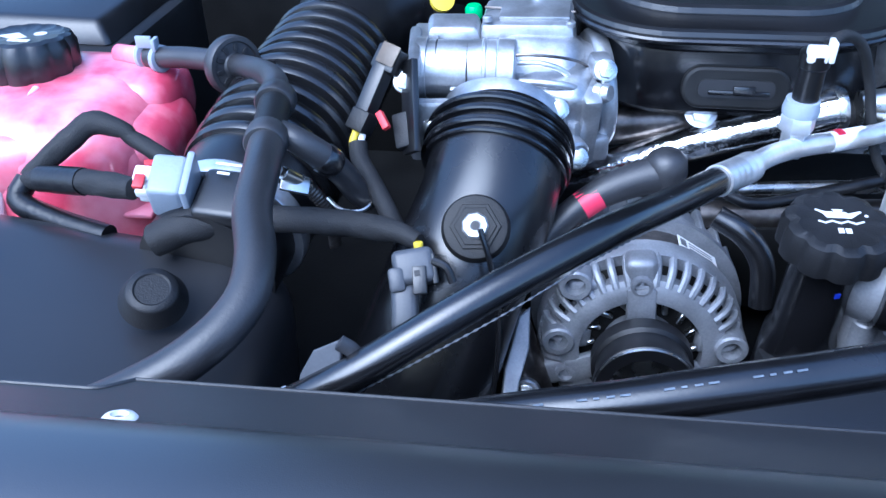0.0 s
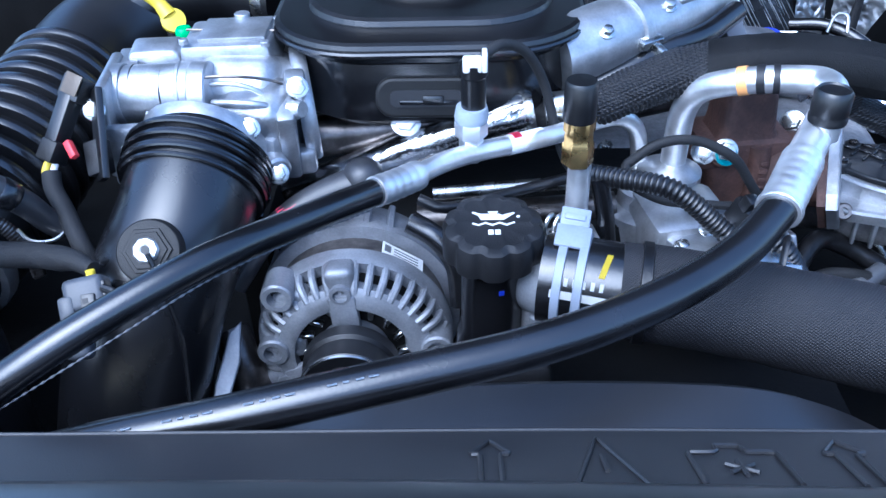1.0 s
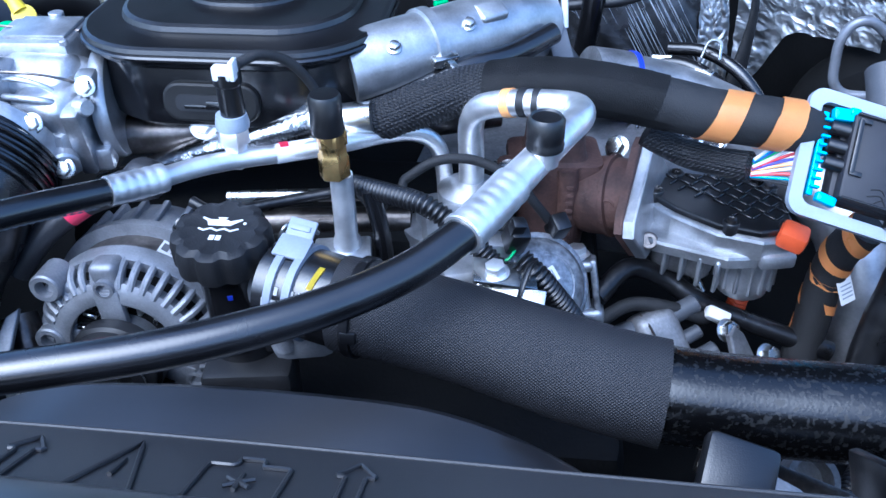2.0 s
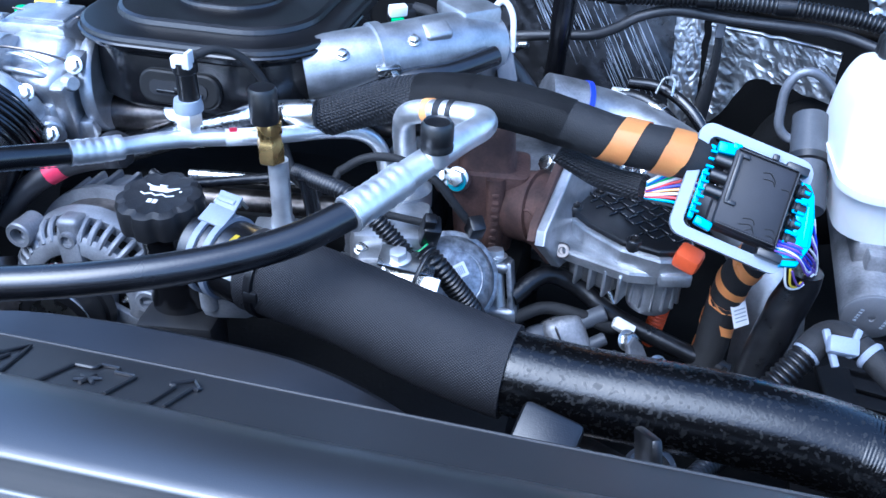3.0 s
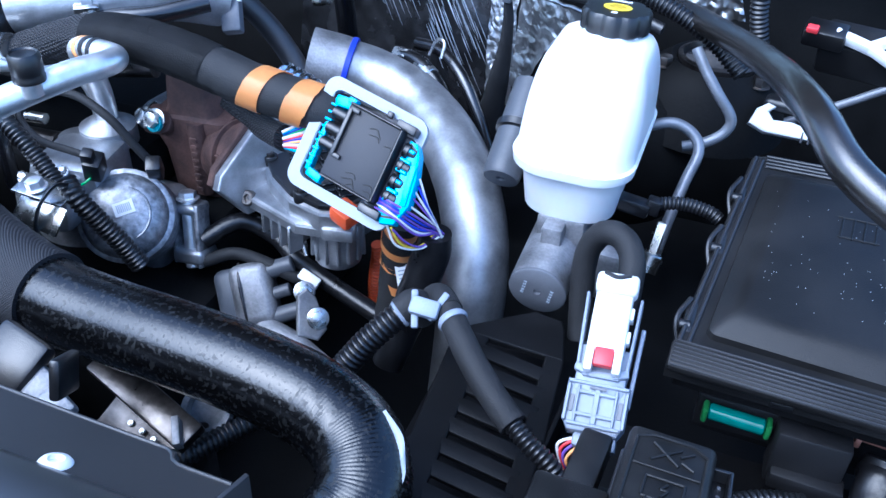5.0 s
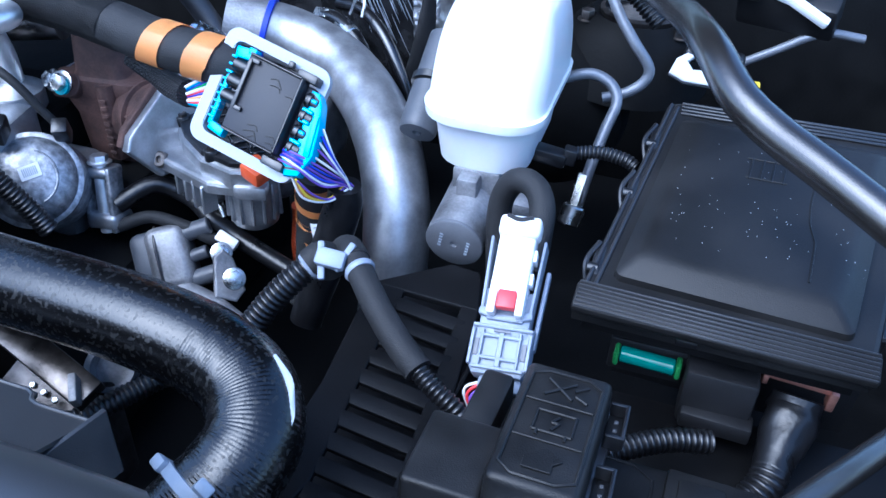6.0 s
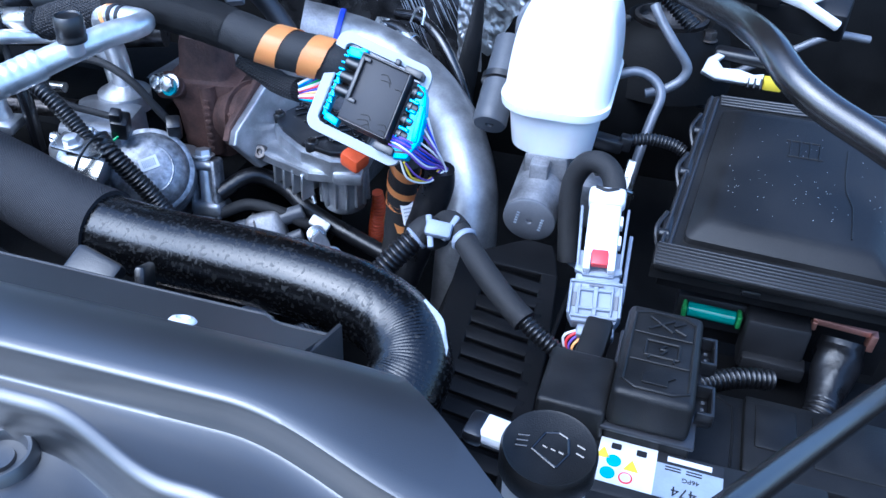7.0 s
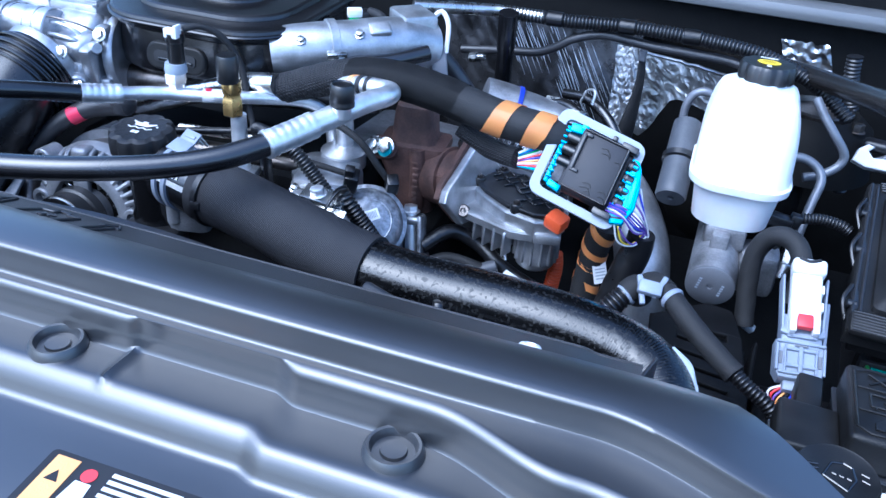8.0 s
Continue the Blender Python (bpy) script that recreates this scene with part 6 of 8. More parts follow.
for x, y, dx, dy in ((0.000, 0.024, 0.007, 0.002), (0.002, 0.019, 0.008, 0.001), (0.006, 0.026, 0.004, -0.003), (-0.004, -0.020, 0.008, 0.002), (-0.006, -0.026, 0.010, 0.003), (0.000, -0.030, 0.006, 0.004), (0.016, -0.022, 0.007, 0.002), (0.018, -0.027, 0.006, 0.001), (0.019, 0.016, 0.006, 0.001)):
    part("embossed_mark", tube([XM @ Vector((x, y, 0.0122)), XM @ Vector((x + dx, y + dy, 0.0122)), XM @ Vector((x + dx + 0.003, y + dy - 0.004, 0.0122))], 0.0005, 6, 3), LIDS, ecm)
for q, sz in (((0.028, 0.040, 0.000), (0.020, 0.008, 0.014)), ((0.028, -0.040, 0.000), (0.022, 0.008, 0.014)), ((0.008, 0.0435, 0.001), (0.006, 0.006, 0.006))):
    part("hinge", block(XM @ pose(*q), sz, 0.0015), PLASTIC, ecm)
outer, inner = rounded(0.106, 0.106, 0.012, 5), rounded(0.086, 0.086, 0.008, 5)
bm = bmesh.new()
loops = []
for h in (-0.005, 0.003):
    loops.append([[bm.verts.new((x, y, h)) for x, y in ol] for ol in (outer, inner)])
n = len(outer)
for k in range(n):
    j = (k + 1) % n
    (o0, i0), (o1, i1) = loops
    bm.faces.new((o0[k], o0[j], o1[j], o1[k]))
    bm.faces.new((i0[j], i0[k], i1[k], i1[j]))
    bm.faces.new((o1[k], o1[j], i1[j], i1[k]))
    bm.faces.new((o0[j], o0[k], i0[k], i0[j]))
bm.transform(XM @ pose(-0.009, 0.0, -0.006, 0, 4, 0))
part("frame", bm, GREY, ecm, "pale grey-blue frame")
part("frame_ribs", joined(*[block(XM @ pose(-0.0590 + 0.0026 * k, 0, -0.0016, 0, 4, 0), (0.0010, 0.088, 0.0022), 0.0004, 1) for k in range(4)]), GREY, ecm)
for k in range(4):
    y = 0.020 - 0.0145 * k
    if k < 3:
        part("tower", rod(XM @ Vector((-0.042, y + 0.003, 0.002)), XM @ Vector((-0.020, y + 0.003, 0.004)), 0.0058, 16), PLASTIC, ecm)
    part("tower", joined(rod(XM @ Vector((0.032, y + 0.003, 0.0)), XM @ Vector((0.045, y + 0.003, -0.002)), 0.0062, 16), rod(XM @ Vector((0.036, y + 0.003, 0.0)), XM @ Vector((0.039, y + 0.003, 0.0)), 0.0072, 16)), PLASTIC, ecm)
part("cyan_lock", joined(block(XM @ pose(-0.034, 0.034, 0.004, 0, 0, 8), (0.018, 0.010, 0.010), 0.0015), block(XM @ pose(-0.027, 0.038, 0.005), (0.008, 0.006, 0.010), 0.001), block(XM @ pose(-0.034, -0.036, 0.002, 0, 0, -8), (0.016, 0.008, 0.010), 0.0015), block(XM @ pose(-0.046, 0.0, -0.006), (0.005, 0.070, 0.010), 0.001)), BLUE, ecm, "cyan locking comb")
for k in range(9):
    part("comb_tooth", block(XM @ pose(-0.0440, 0.028 - 0.0070 * k, 0.0015, 0, 0, 4), (0.007, 0.0022, 0.006), 0.0005, 1), BLUE, ecm)
SLIDE = [(0.036, 0.022), (0.035, 0.032), (0.043, 0.032), (0.049, 0.024), (0.055, 0.006), (0.059, -0.019), (0.053, -0.040), (0.040, -0.045), (0.031, -0.029), (0.042, -0.025)]
part("cyan_slide", joined(plate(SLIDE, 0.013, XM @ pose(0, 0, -0.010), 0.002), block(XM @ pose(0.051, -0.004, 0.003, 0, 0, 8), (0.006, 0.036, 0.003), 0.001)), BLUE, ecm, "cyan locking slide")
for k in range(6):
    part("slide_tooth", block(XM @ pose(0.0395, 0.0235 - 0.0095 * k, 0.0025), (0.011, 0.0034, 0.006), 0.0008, 1), BLUE, ecm)
part("slide_slot", block(XM @ pose(0.041, 0.0275, 0.0035, 0, 0, -25), (0.009, 0.0016, 0.0008), 0), INK, ecm)
part("slide_slot", block(XM @ pose(0.045, -0.0365, 0.0035, 0, 0, 18), (0.012, 0.0018, 0.0008), 0), INK, ecm)
rw = random.Random(12)
WIRES = ((PRINT, BLUE_DEEP, PRINT, PURPLE, PRINT), (PURPLE, BLUE_DEEP, PURPLE, BLUE_DEEP, PRINT, PURPLE), (PRINT, YELLOW, PURPLE))
for g, colours in enumerate(WIRES):
    for k, colour in enumerate(colours):
        via = ([(0.056 + 0.0006 * k, 0.006 - 0.006 * k, -0.004), (0.068 + 0.001 * k, -0.010 - 0.003 * k, -0.022)],
               [(0.032, -0.024 - 0.0018 * k, 0.003), (0.050, -0.023 - 0.0024 * k, 0.006), (0.069, -0.026 - 0.0024 * k, -0.022)],
               [(0.046 + 0.003 * k, -0.043, -0.004), (0.055 + 0.003 * k, -0.055 + 0.003 * k, -0.024), (0.070, -0.047, -0.044)])[g]
        pts = [XM @ Vector([c + rw.uniform(-0.0012, 0.0012) for c in q]) for q in via]
        end = Vector((0.803 + rw.uniform(-0.005, 0.003), 0.645 + rw.uniform(-0.004, 0.004), 1.198))
        part("wire", tube(pts + [end, end + Vector((-0.004, 0.001, -0.018))], 0.0011, 7), colour, ecm)
for k in range(12):
    a = XM @ Vector((-0.044, 0.030 - 0.0056 * k, -0.006))
    b = XM @ Vector((-0.060, 0.020 - 0.0044 * k, -0.018))
    part("wire", tube([a, b, Vector((0.640, 0.651 + 0.0008 * (k % 4), 1.263 - 0.0017 * k))], 0.0014, 7), (PRINT, BLUE, BLUE_DEEP, GREEN, PRINT, RED_LOCK, BLUE_DEEP, ORANGE, PRINT, RED_LOCK, BLUE, INK)[k], ecm)

down = thing("striped_branch_loom", (0.75, 0.67, 1.05), "black taped branch loom with orange spiral stripes", "wiring loom")
DL = [(0.755, 0.668, 1.190), (0.746, 0.682, 1.155), (0.742, 0.688, 1.125), (0.740, 0.687, 1.095), (0.738, 0.682, 1.060), (0.730, 0.67, 1.02)]
part("wrap", tube(DL, 0.0172, 20, 6, None, 0.05), TAPE, down)
for k in range(4):
    part("orange_stripe", spiral(DL, 0.0176, 120, 390, -0.01 + 0.21 * k, 0.19 + 0.21 * k, 0.075), ORANGE, down, "orange tape stripe")
part("tag", plate(rounded(0.018, 0.028, 0.001), 0.0006, axes((0.7560, 0.6735, 1.116), (0.45, -0.75, 0.45), (0.8, 0.5, 0.1)), 0), PAPER, down, "white paper tag")
part("tag_bars", joined(*[block(axes((0.7563, 0.6730, 1.1165), (0.45, -0.75, 0.45), (0.8, 0.5, 0.1)) @ pose(0, -0.008 + 0.004 * k, 0.0006), (0.013, 0.0012, 0.0005), 0) for k in range(4)]), GREY, down)
part("second_branch", tube([(0.797, 0.646, 1.196), (0.796, 0.646, 1.176), (0.789, 0.642, 1.152), (0.783, 0.636, 1.124), (0.774, 0.625, 1.09), (0.765, 0.61, 1.05)], [0.016, 0.0185, 0.0185, 0.0175, 0.016], 20, 6, None, 0.05), VINYL, down)
oran = thing("orange_conduit", (0.70, 0.76, 1.0), "orange-red corrugated high-voltage conduit", "conduit")
part("conduit", tube([(0.690, 0.752, 1.082), (0.690, 0.756, 1.060), (0.687, 0.758, 1.03), (0.683, 0.76, 0.99)], [0.0070, 0.0102, 0.0108, 0.0085], 16, 6, (0.005, 0.0014)), ORANGE_RED, oran)

# hose with the Y clip
yh = thing("foam_hose", (0.86, 0.54, 1.1), "foam-wrapped hose with pale blue Y clip", "hose")
part("foam", tube([(0.838, 0.572, 1.174), (0.852, 0.556, 1.170), (0.876, 0.532, 1.160), (0.900, 0.512, 1.151), (0.922, 0.497, 1.142)], 0.0118, 20, 6, None, 0.05), TAPE, yh)
part("foam_bend", tube([(0.810, 0.600, 1.140), (0.815, 0.598, 1.160), (0.826, 0.588, 1.172), (0.840, 0.571, 1.174)], 0.0120, 18), TAPE, yh)
part("corrugated_tail", tube([(0.920, 0.498, 1.143), (0.938, 0.488, 1.136), (0.956, 0.482, 1.128), (0.97, 0.478, 1.115)], 0.0085, 14, 6, (0.0045, 0.0016)), PLASTIC, yh)
part("left_conduit", tube([(0.805, 0.575, 1.168), (0.790, 0.560, 1.155), (0.772, 0.545, 1.135), (0.755, 0.53, 1.11)], 0.0125, 16, 6, (0.0055, 0.002)), PLASTIC, yh)
part("left_foam", tube([(0.812, 0.583, 1.150), (0.806, 0.577, 1.168), (0.796, 0.566, 1.162)], 0.0135, 18), TAPE, yh)
part("clip", joined(block(axes((0.821, 0.560, 1.180), (0.1, -0.6, 0.8), (1, 0, 0)), (0.026, 0.016, 0.012), 0.003), block(axes((0.812, 0.560, 1.176), (0.1, -0.6, 0.8), (1, 0.4, 0)), (0.006, 0.034, 0.006), 0.0015), block(axes((0.831, 0.566, 1.180), (0.1, -0.6, 0.8), (1, -0.4, 0)), (0.006, 0.028, 0.006), 0.0015)), PLUG_GREY, yh, "pale blue plastic clip")
for p, d in (((0.846, 0.563, 1.172), (0.7, -0.7, -0.2)), ((0.797, 0.567, 1.161), (-0.6, -0.5, -0.5))):
    part("tie", turned([(0.0125, -0.003), (0.0138, 0), (0.0125, 0.003)], axes(p, d), 22), PLUG_GREY, yh)

# charge pipe
cp = thing("charge_pipe", (0.76, 0.84, 1.0), "bare aluminium charge air pipe with blue rubber cuff", "charge pipe")
part("pipe", tube([(0.545, 0.945, 1.193), (0.595, 0.958, 1.180), (0.655, 0.945, 1.166), (0.715, 0.898, 1.152), (0.762, 0.840, 1.134), (0.793, 0.788, 1.105), (0.806, 0.755, 1.06), (0.808, 0.735, 1.00), (0.808, 0.72, 0.92)], 0.0370, 36, 8, None, 0.008), PIPE, cp)
part("cuff", tube([(0.515, 0.935, 1.200), (0.545, 0.945, 1.193), (0.560, 0.949, 1.189)], 0.0400, 36), CAST_DARK, cp)
part("blue_edge", turned([(0.0395, -0.004), (0.0412, -0.003), (0.0412, 0.003), (0.0395, 0.004)], axes((0.562, 0.950, 1.1885), (1, 0.25, -0.25)), 40), BLUE_DEEP, cp, "deep blue cuff edge")

# brake fluid reservoir on its cylinder
res = thing("brake_reservoir", (0.892, 0.83, 1.17), "milky white brake fluid reservoir with black cap", "brake reservoir")


def tub(z0, z1, w0, w1, f0, f1, b0, b1, r, rows=8, cx=0.893, dome=0.0):
    """A rounded tub: half width and front and back ends at its foot and its top."""
    bm = bmesh.new()
    rings = []
    for k in range(rows + 1):
        u = k / rows
        q = 1 - dome * (1 - math.sqrt(max(0.0, 1 - u ** 3)))
        w, f, b = (w0 + (w1 - w0) * u) * q, f0 + (f1 - f0) * u, b0 + (b1 - b0) * u
        mid = (f + b) / 2
        rr = min(r * (0.6 + 0.4 * q), w * 0.98)
        rings.append([bm.verts.new((cx + x, mid + y * q, z0 + (z1 - z0) * u)) for x, y in rounded(2 * w, (b - f) * 1.0, rr, 7)])
    n = len(rings[0])
    for a, b in zip(rings, rings[1:]):
        for q in range(n):
            bm.faces.new((a[q], a[(q + 1) % n], b[(q + 1) % n], b[q])).smooth = True
    bm.faces.new(rings[0][::-1])
    bm.faces.new(rings[-1])
    return bm


part("lower_tub", tub(1.172, 1.228, 0.047, 0.053, 0.752, 0.744, 0.915, 0.922, 0.034), RESERVOIR_LOW, res, "fluid showing through the lower tub")
part("band", tub(1.226, 1.236, 0.0605, 0.0615, 0.734, 0.733, 0.930, 0.932, 0.040, 3), RESERVOIR, res)
part("upper_tub", tub(1.234, 1.326, 0.0590, 0.0580, 0.737, 0.775, 0.930, 0.925, 0.042, 18, 0.893, 0.34), RESERVOIR, res)
part("neck", turned([(0.034, 0), (0.032, 0.012), (0.030, 0.018)], pose(0.896, 0.876, 1.311), 32), RESERVOIR, res)
rc = part("cap", turned([(0.033, 0.0), (0.0355, 0.002), (0.0355, 0.018), (0.033, 0.022), (0.0, 0.0225)], pose(0.897, 0.880, 1.326, -3, 0, 0), 72, (10, 0.0028)), PLASTIC, res, "black scalloped cap with yellow symbol")
RM = pose(0.897, 0.880, 1.3488, -3, 0, 0)
part("yellow_disc", plate(ringed(0.0145, 28, 0, 0, 0.8), 0.0005, RM, 0), YELLOW, rc)
part("disc_ring", plate(ringed(0.0085, 24, 0, 0, 0.8), 0.0004, RM @ pose(0, 0, 0.0005), 0), material("dark_yellow_print", (0.45, 0.33, 0.02), 0.5), rc)
part("text_bar", joined(block(RM @ pose(0, 0.021, 0.0003), (0.022, 0.004, 0.0005), 0), block(RM @ pose(0, -0.019, 0.0003), (0.006, 0.005, 0.0005), 0)), PRINT, rc)
mc = thing("master_cylinder", (0.889, 0.76, 1.08), "cast aluminium brake master cylinder", "master cylinder")
MD = Vector((0.02, 0.95, 0.16)).normalized()
M0 = Vector((0.888, 0.703, 1.117))
part("barrel", tube([M0, M0 + MD * 0.08, M0 + MD * 0.2], [0.0300, 0.0300, 0.0300], 36), CAST_DARK, mc)
part("end_disc", turned([(0.0298, 0), (0.0298, 0.003), (0.028, 0.0045), (0.004, 0.0045), (0.0035, 0.002), (0, 0.002)], axes(M0, -MD), 36), GREY_DARK, mc)
for k in range(5):
    for sd in (-1, 1):
        part("stamp", block(axes(M0 - MD * 0.0048, -MD, (0.2, 0, 1)) @ pose(0.008 - 0.004 * k, sd * 0.014, 0), (0.0022, 0.0034, 0.0005), 0), GREY, mc)
part("saddle", joined(block(pose(0.893, 0.775, 1.158), (0.05, 0.05, 0.03), 0.005), block(pose(0.888, 0.745, 1.150), (0.022, 0.024, 0.04), 0.004), block(pose(0.940, 0.765, 1.120), (0.05, 0.05, 0.06), 0.010)), CAST_DARK, mc)
bolt(mc, (0.952, 0.750, 1.168), (0.7, -0.6, 0.2), 0.006, 0.005)
part("side_port", turned([(0.022, -0.10), (0.0235, 0.0), (0.0235, 0.012), (0.0215, 0.016), (0.006, 0.016), (0.005, 0.013), (0.0, 0.013)], axes((0.817, 0.800, 1.190), (0.0, -0.82, -0.57)) @ Matrix.Diagonal((0.86, 0.86, 1, 1)), 32), CHARCOAL, mc, "dark grey pressure switch")
part("port_ring", turned([(0.0225, -0.050), (0.0265, -0.048), (0.0265, -0.040), (0.0225, -0.038)], axes((0.817, 0.800, 1.190), (0.0, -0.82, -0.57)) @ Matrix.Diagonal((0.86, 0.86, 1, 1)), 32), PLASTIC, mc)
lines = thing("brake_lines", (0.95, 0.92, 1.1), "satin silver bent brake lines", "brake line")
part("left_line", tube([(0.870, 1.005, 1.228), (0.852, 1.003, 1.245), (0.833, 1.0, 1.256), (0.816, 1.0, 1.251), (0.807, 1.0, 1.231), (0.807, 0.998, 1.205), (0.810, 0.995, 1.182), (0.824, 0.992, 1.169), (0.850, 0.988, 1.168)], 0.0060, 14), LINE, lines)
part("near_line", tube([(0.945, 0.925, 1.205), (0.968, 0.93, 1.212), (0.986, 0.93, 1.209), (1.000, 0.925, 1.200), (1.005, 0.915, 1.187), (0.999, 0.895, 1.165), (0.992, 0.87, 1.130), (0.986, 0.85, 1.09)], 0.0062, 14), LINE, lines)
part("far_line", tube([(0.976, 0.985, 1.280), (0.990, 0.975, 1.262), (1.010, 0.965, 1.240), (1.030, 0.965, 1.214), (1.026, 0.962, 1.196), (1.006, 0.955, 1.182), (0.985, 0.95, 1.176)], 0.0062, 14), LINE, lines)
part("fitting", joined(rod((0.988, 0.868, 1.122), (0.984, 0.850, 1.090), 0.009, 6), rod((0.984, 0.85, 1.09), (0.98, 0.84, 1.07), 0.013, 20)), STEEL, lines)
lvl = thing("fluid_level_plug", (0.98, 0.83, 1.16), "black plug with corrugated lead on the reservoir", "electrical plug")
part("plug", joined(block(pose(0.955, 0.812, 1.170, 0, 10, 5), (0.034, 0.018, 0.016), 0.003), block(pose(0.975, 0.815, 1.172, 0, 10, 5), (0.014, 0.014, 0.018), 0.002)), PLASTIC, lvl)
part("lead", tube([(0.982, 0.818, 1.175), (1.005, 0.822, 1.178), (1.030, 0.822, 1.175), (1.042, 0.82, 1.170)], 0.0075, 14, 6, (0.0042, 0.0014)), PLASTIC, lvl)
abl = thing("taped_cable_loop", (0.97, 0.66, 1.1), "thick black taped cable loop behind the grey plug", "cable")
part("loop", tube([(0.938, 0.690, 1.08), (0.931, 0.705, 1.125), (0.929, 0.712, 1.165), (0.938, 0.710, 1.192), (0.952, 0.703, 1.203), (0.966, 0.692, 1.203), (0.975, 0.678, 1.194), (0.978, 0.660, 1.176), (0.978, 0.645, 1.150)], 0.0118, 20, 6, None, 0.06), TAPE, abl)
part("clip", block(pose(0.944, 0.700, 1.073, 20, 30, 0), (0.018, 0.010, 0.010), 0.002), GREY, abl, "small pale clip")

# grey and white module plug
gp = thing("grey_module_plug", (0.98, 0.55, 1.12), "grey multi-pin plug with white insert and red lock", "electrical plug")
GA = axes((0.977, 0.562, 1.178), (-0.02, -0.55, 0.83), (0.98, 0.06, 0.05)) @ Matrix.Diagonal((0.74, 0.98, 1.0, 1))
part("shell", block(GA @ pose(0, -0.014, -0.002), (0.054, 0.040, 0.026), 0.003), PLUG_GREY, gp)
part("shell_front", plate([(-0.033, -0.024), (0.033, -0.024), (0.033, -0.056), (0.026, -0.065), (-0.026, -0.065), (-0.033, -0.056)], 0.020, GA @ pose(0, 0, -0.010), 0.002), PLUG_GREY, gp)
for x, w in ((-0.0305, 0.004), (-0.020, 0.003), (0.0, 0.006), (0.020, 0.003), (0.0305, 0.004)):
    part("shell_rib", block(GA @ pose(x, -0.044, 0.0115), (w, 0.030, 0.004), 0.0008, 1), PLUG_GREY, gp)
for y, w in ((-0.0265, 0.064), (-0.034, 0.044), (-0.052, 0.044), (-0.060, 0.056)):
    part("shell_step", block(GA @ pose(0, y, 0.0115), (w, 0.003, 0.004), 0.0008, 1), PLUG_GREY, gp)
for x in (-0.0255, 0.0255):
    part("shell_window", block(GA @ pose(x, -0.044, 0.0102), (0.005, 0.014, 0.0012), 0.0004, 1), GREY_DARK, gp)
part("shell_window", block(GA @ pose(0, -0.0300, 0.0135), (0.018, 0.0022, 0.0012), 0.0004, 1), GREY_DARK, gp)
part("shell_foot", block(GA @ pose(0.004, -0.070, -0.006), (0.046, 0.012, 0.018), 0.003), PLUG_GREY, gp)
for sx in (-1, 1):
    part("wing", block(GA @ pose(sx * 0.0275, 0.016, 0.004, 0, 0, -sx * 3), (0.0035, 0.068, 0.022), 0.0014), PLUG_GREY, gp)
    part("collar_band", block(GA @ pose(sx * 0.020, -0.016, 0.012, 0, 0, sx * 12), (0.018, 0.007, 0.008), 0.002), PLUG_GREY, gp)
part("wing_rail", block(GA @ pose(0.034, -0.004, -0.006, 0, 0, -3), (0.005, 0.068, 0.010), 0.0015), PLUG_GREY, gp)
part("collar_band", block(GA @ pose(0, -0.0185, 0.011), (0.040, 0.006, 0.008), 0.002), PLUG_GREY, gp)
ins = part("insert", block(GA @ pose(0, 0.028, 0.014), (0.040, 0.060, 0.022), 0.004, 3), WHITE, gp, "white insert")
part("insert_head", block(GA @ pose(0.001, 0.056, 0.020), (0.046, 0.018, 0.020), 0.005, 3), WHITE, ins)
for x in (-0.015, 0.015):
    part("insert_leg", block(GA @ pose(x, -0.004, 0.019), (0.009, 0.030, 0.014), 0.002), WHITE, ins)
for y in (0.014, 0.034):
    part("insert_tooth", block(GA @ pose(0.021, y, 0.014), (0.005, 0.010, 0.014), 0.001), WHITE, ins)
part("slot", tube([GA @ Vector((-0.014, 0.0632, 0.0296)), GA @ Vector((0.0, 0.0600, 0.0305)), GA @ Vector((0.014, 0.0632, 0.0296))], 0.0018, 8), INK, gp)
part("lock", block(GA @ pose(0, -0.005, 0.0215, -6, 0, 0), (0.020, 0.018, 0.008), 0.0012), RED_LOCK, gp, "red lock")
for k in range(6):
    part("wire", tube([GA @ Vector((-0.016 + 0.004 * k, -0.068, -0.006)), GA @ Vector((-0.034 + 0.004 * k, -0.076 - 0.003 * k, -0.010)), GA @ Vector((-0.024 + 0.003 * k, -0.094, -0.024))], 0.0013, 8), (PRINT, RED_LOCK, PURPLE, ORANGE, INK, BLUE_DEEP)[k], gp)

# louvred black tray
tray = thing("battery_tray_panel", (0.88, 0.57, 1.03), "black plastic slotted tray panel", "tray panel")
TY = pose(0.0, 0.0, 1.096, 0, 3, 0)
TY.translation.z = 1.096 + 0.89 * math.sin(radians(3))
part("head_panel", plate([(0.828, 0.632), (0.936, 0.632), (0.926, 0.676), (0.921, 0.688), (0.892, 0.690), (0.880, 0.680)], 0.006, TY @ pose(0, 0, -0.003), 0.002), TRAY, tray)
part("rail", plate([(0.828, 0.634), (0.862, 0.634), (0.872, 0.40), (0.855, 0.34), (0.835, 0.34), (0.838, 0.50)], 0.006, TY @ pose(0, 0, -0.003), 0.002), TRAY, tray)
part("rail", plate([(0.918, 0.634), (0.936, 0.634), (0.946, 0.52), (0.950, 0.34), (0.934, 0.34), (0.930, 0.45)], 0.006, TY @ pose(0, 0, -0.003), 0.002), TRAY, tray)
for k in range(11):
    y = 0.611 - 0.0245 * k
    part("slat", block(TY @ pose(0.892 + 0.003 * k / 2, y, 0, 8, 0, -6), (0.072, 0.0155, 0.006), 0.0018), TRAY, tray)
part("foot_panel", block(TY @ pose(0.892, 0.325, -0.002), (0.13, 0.04, 0.008), 0.003), TRAY, tray)
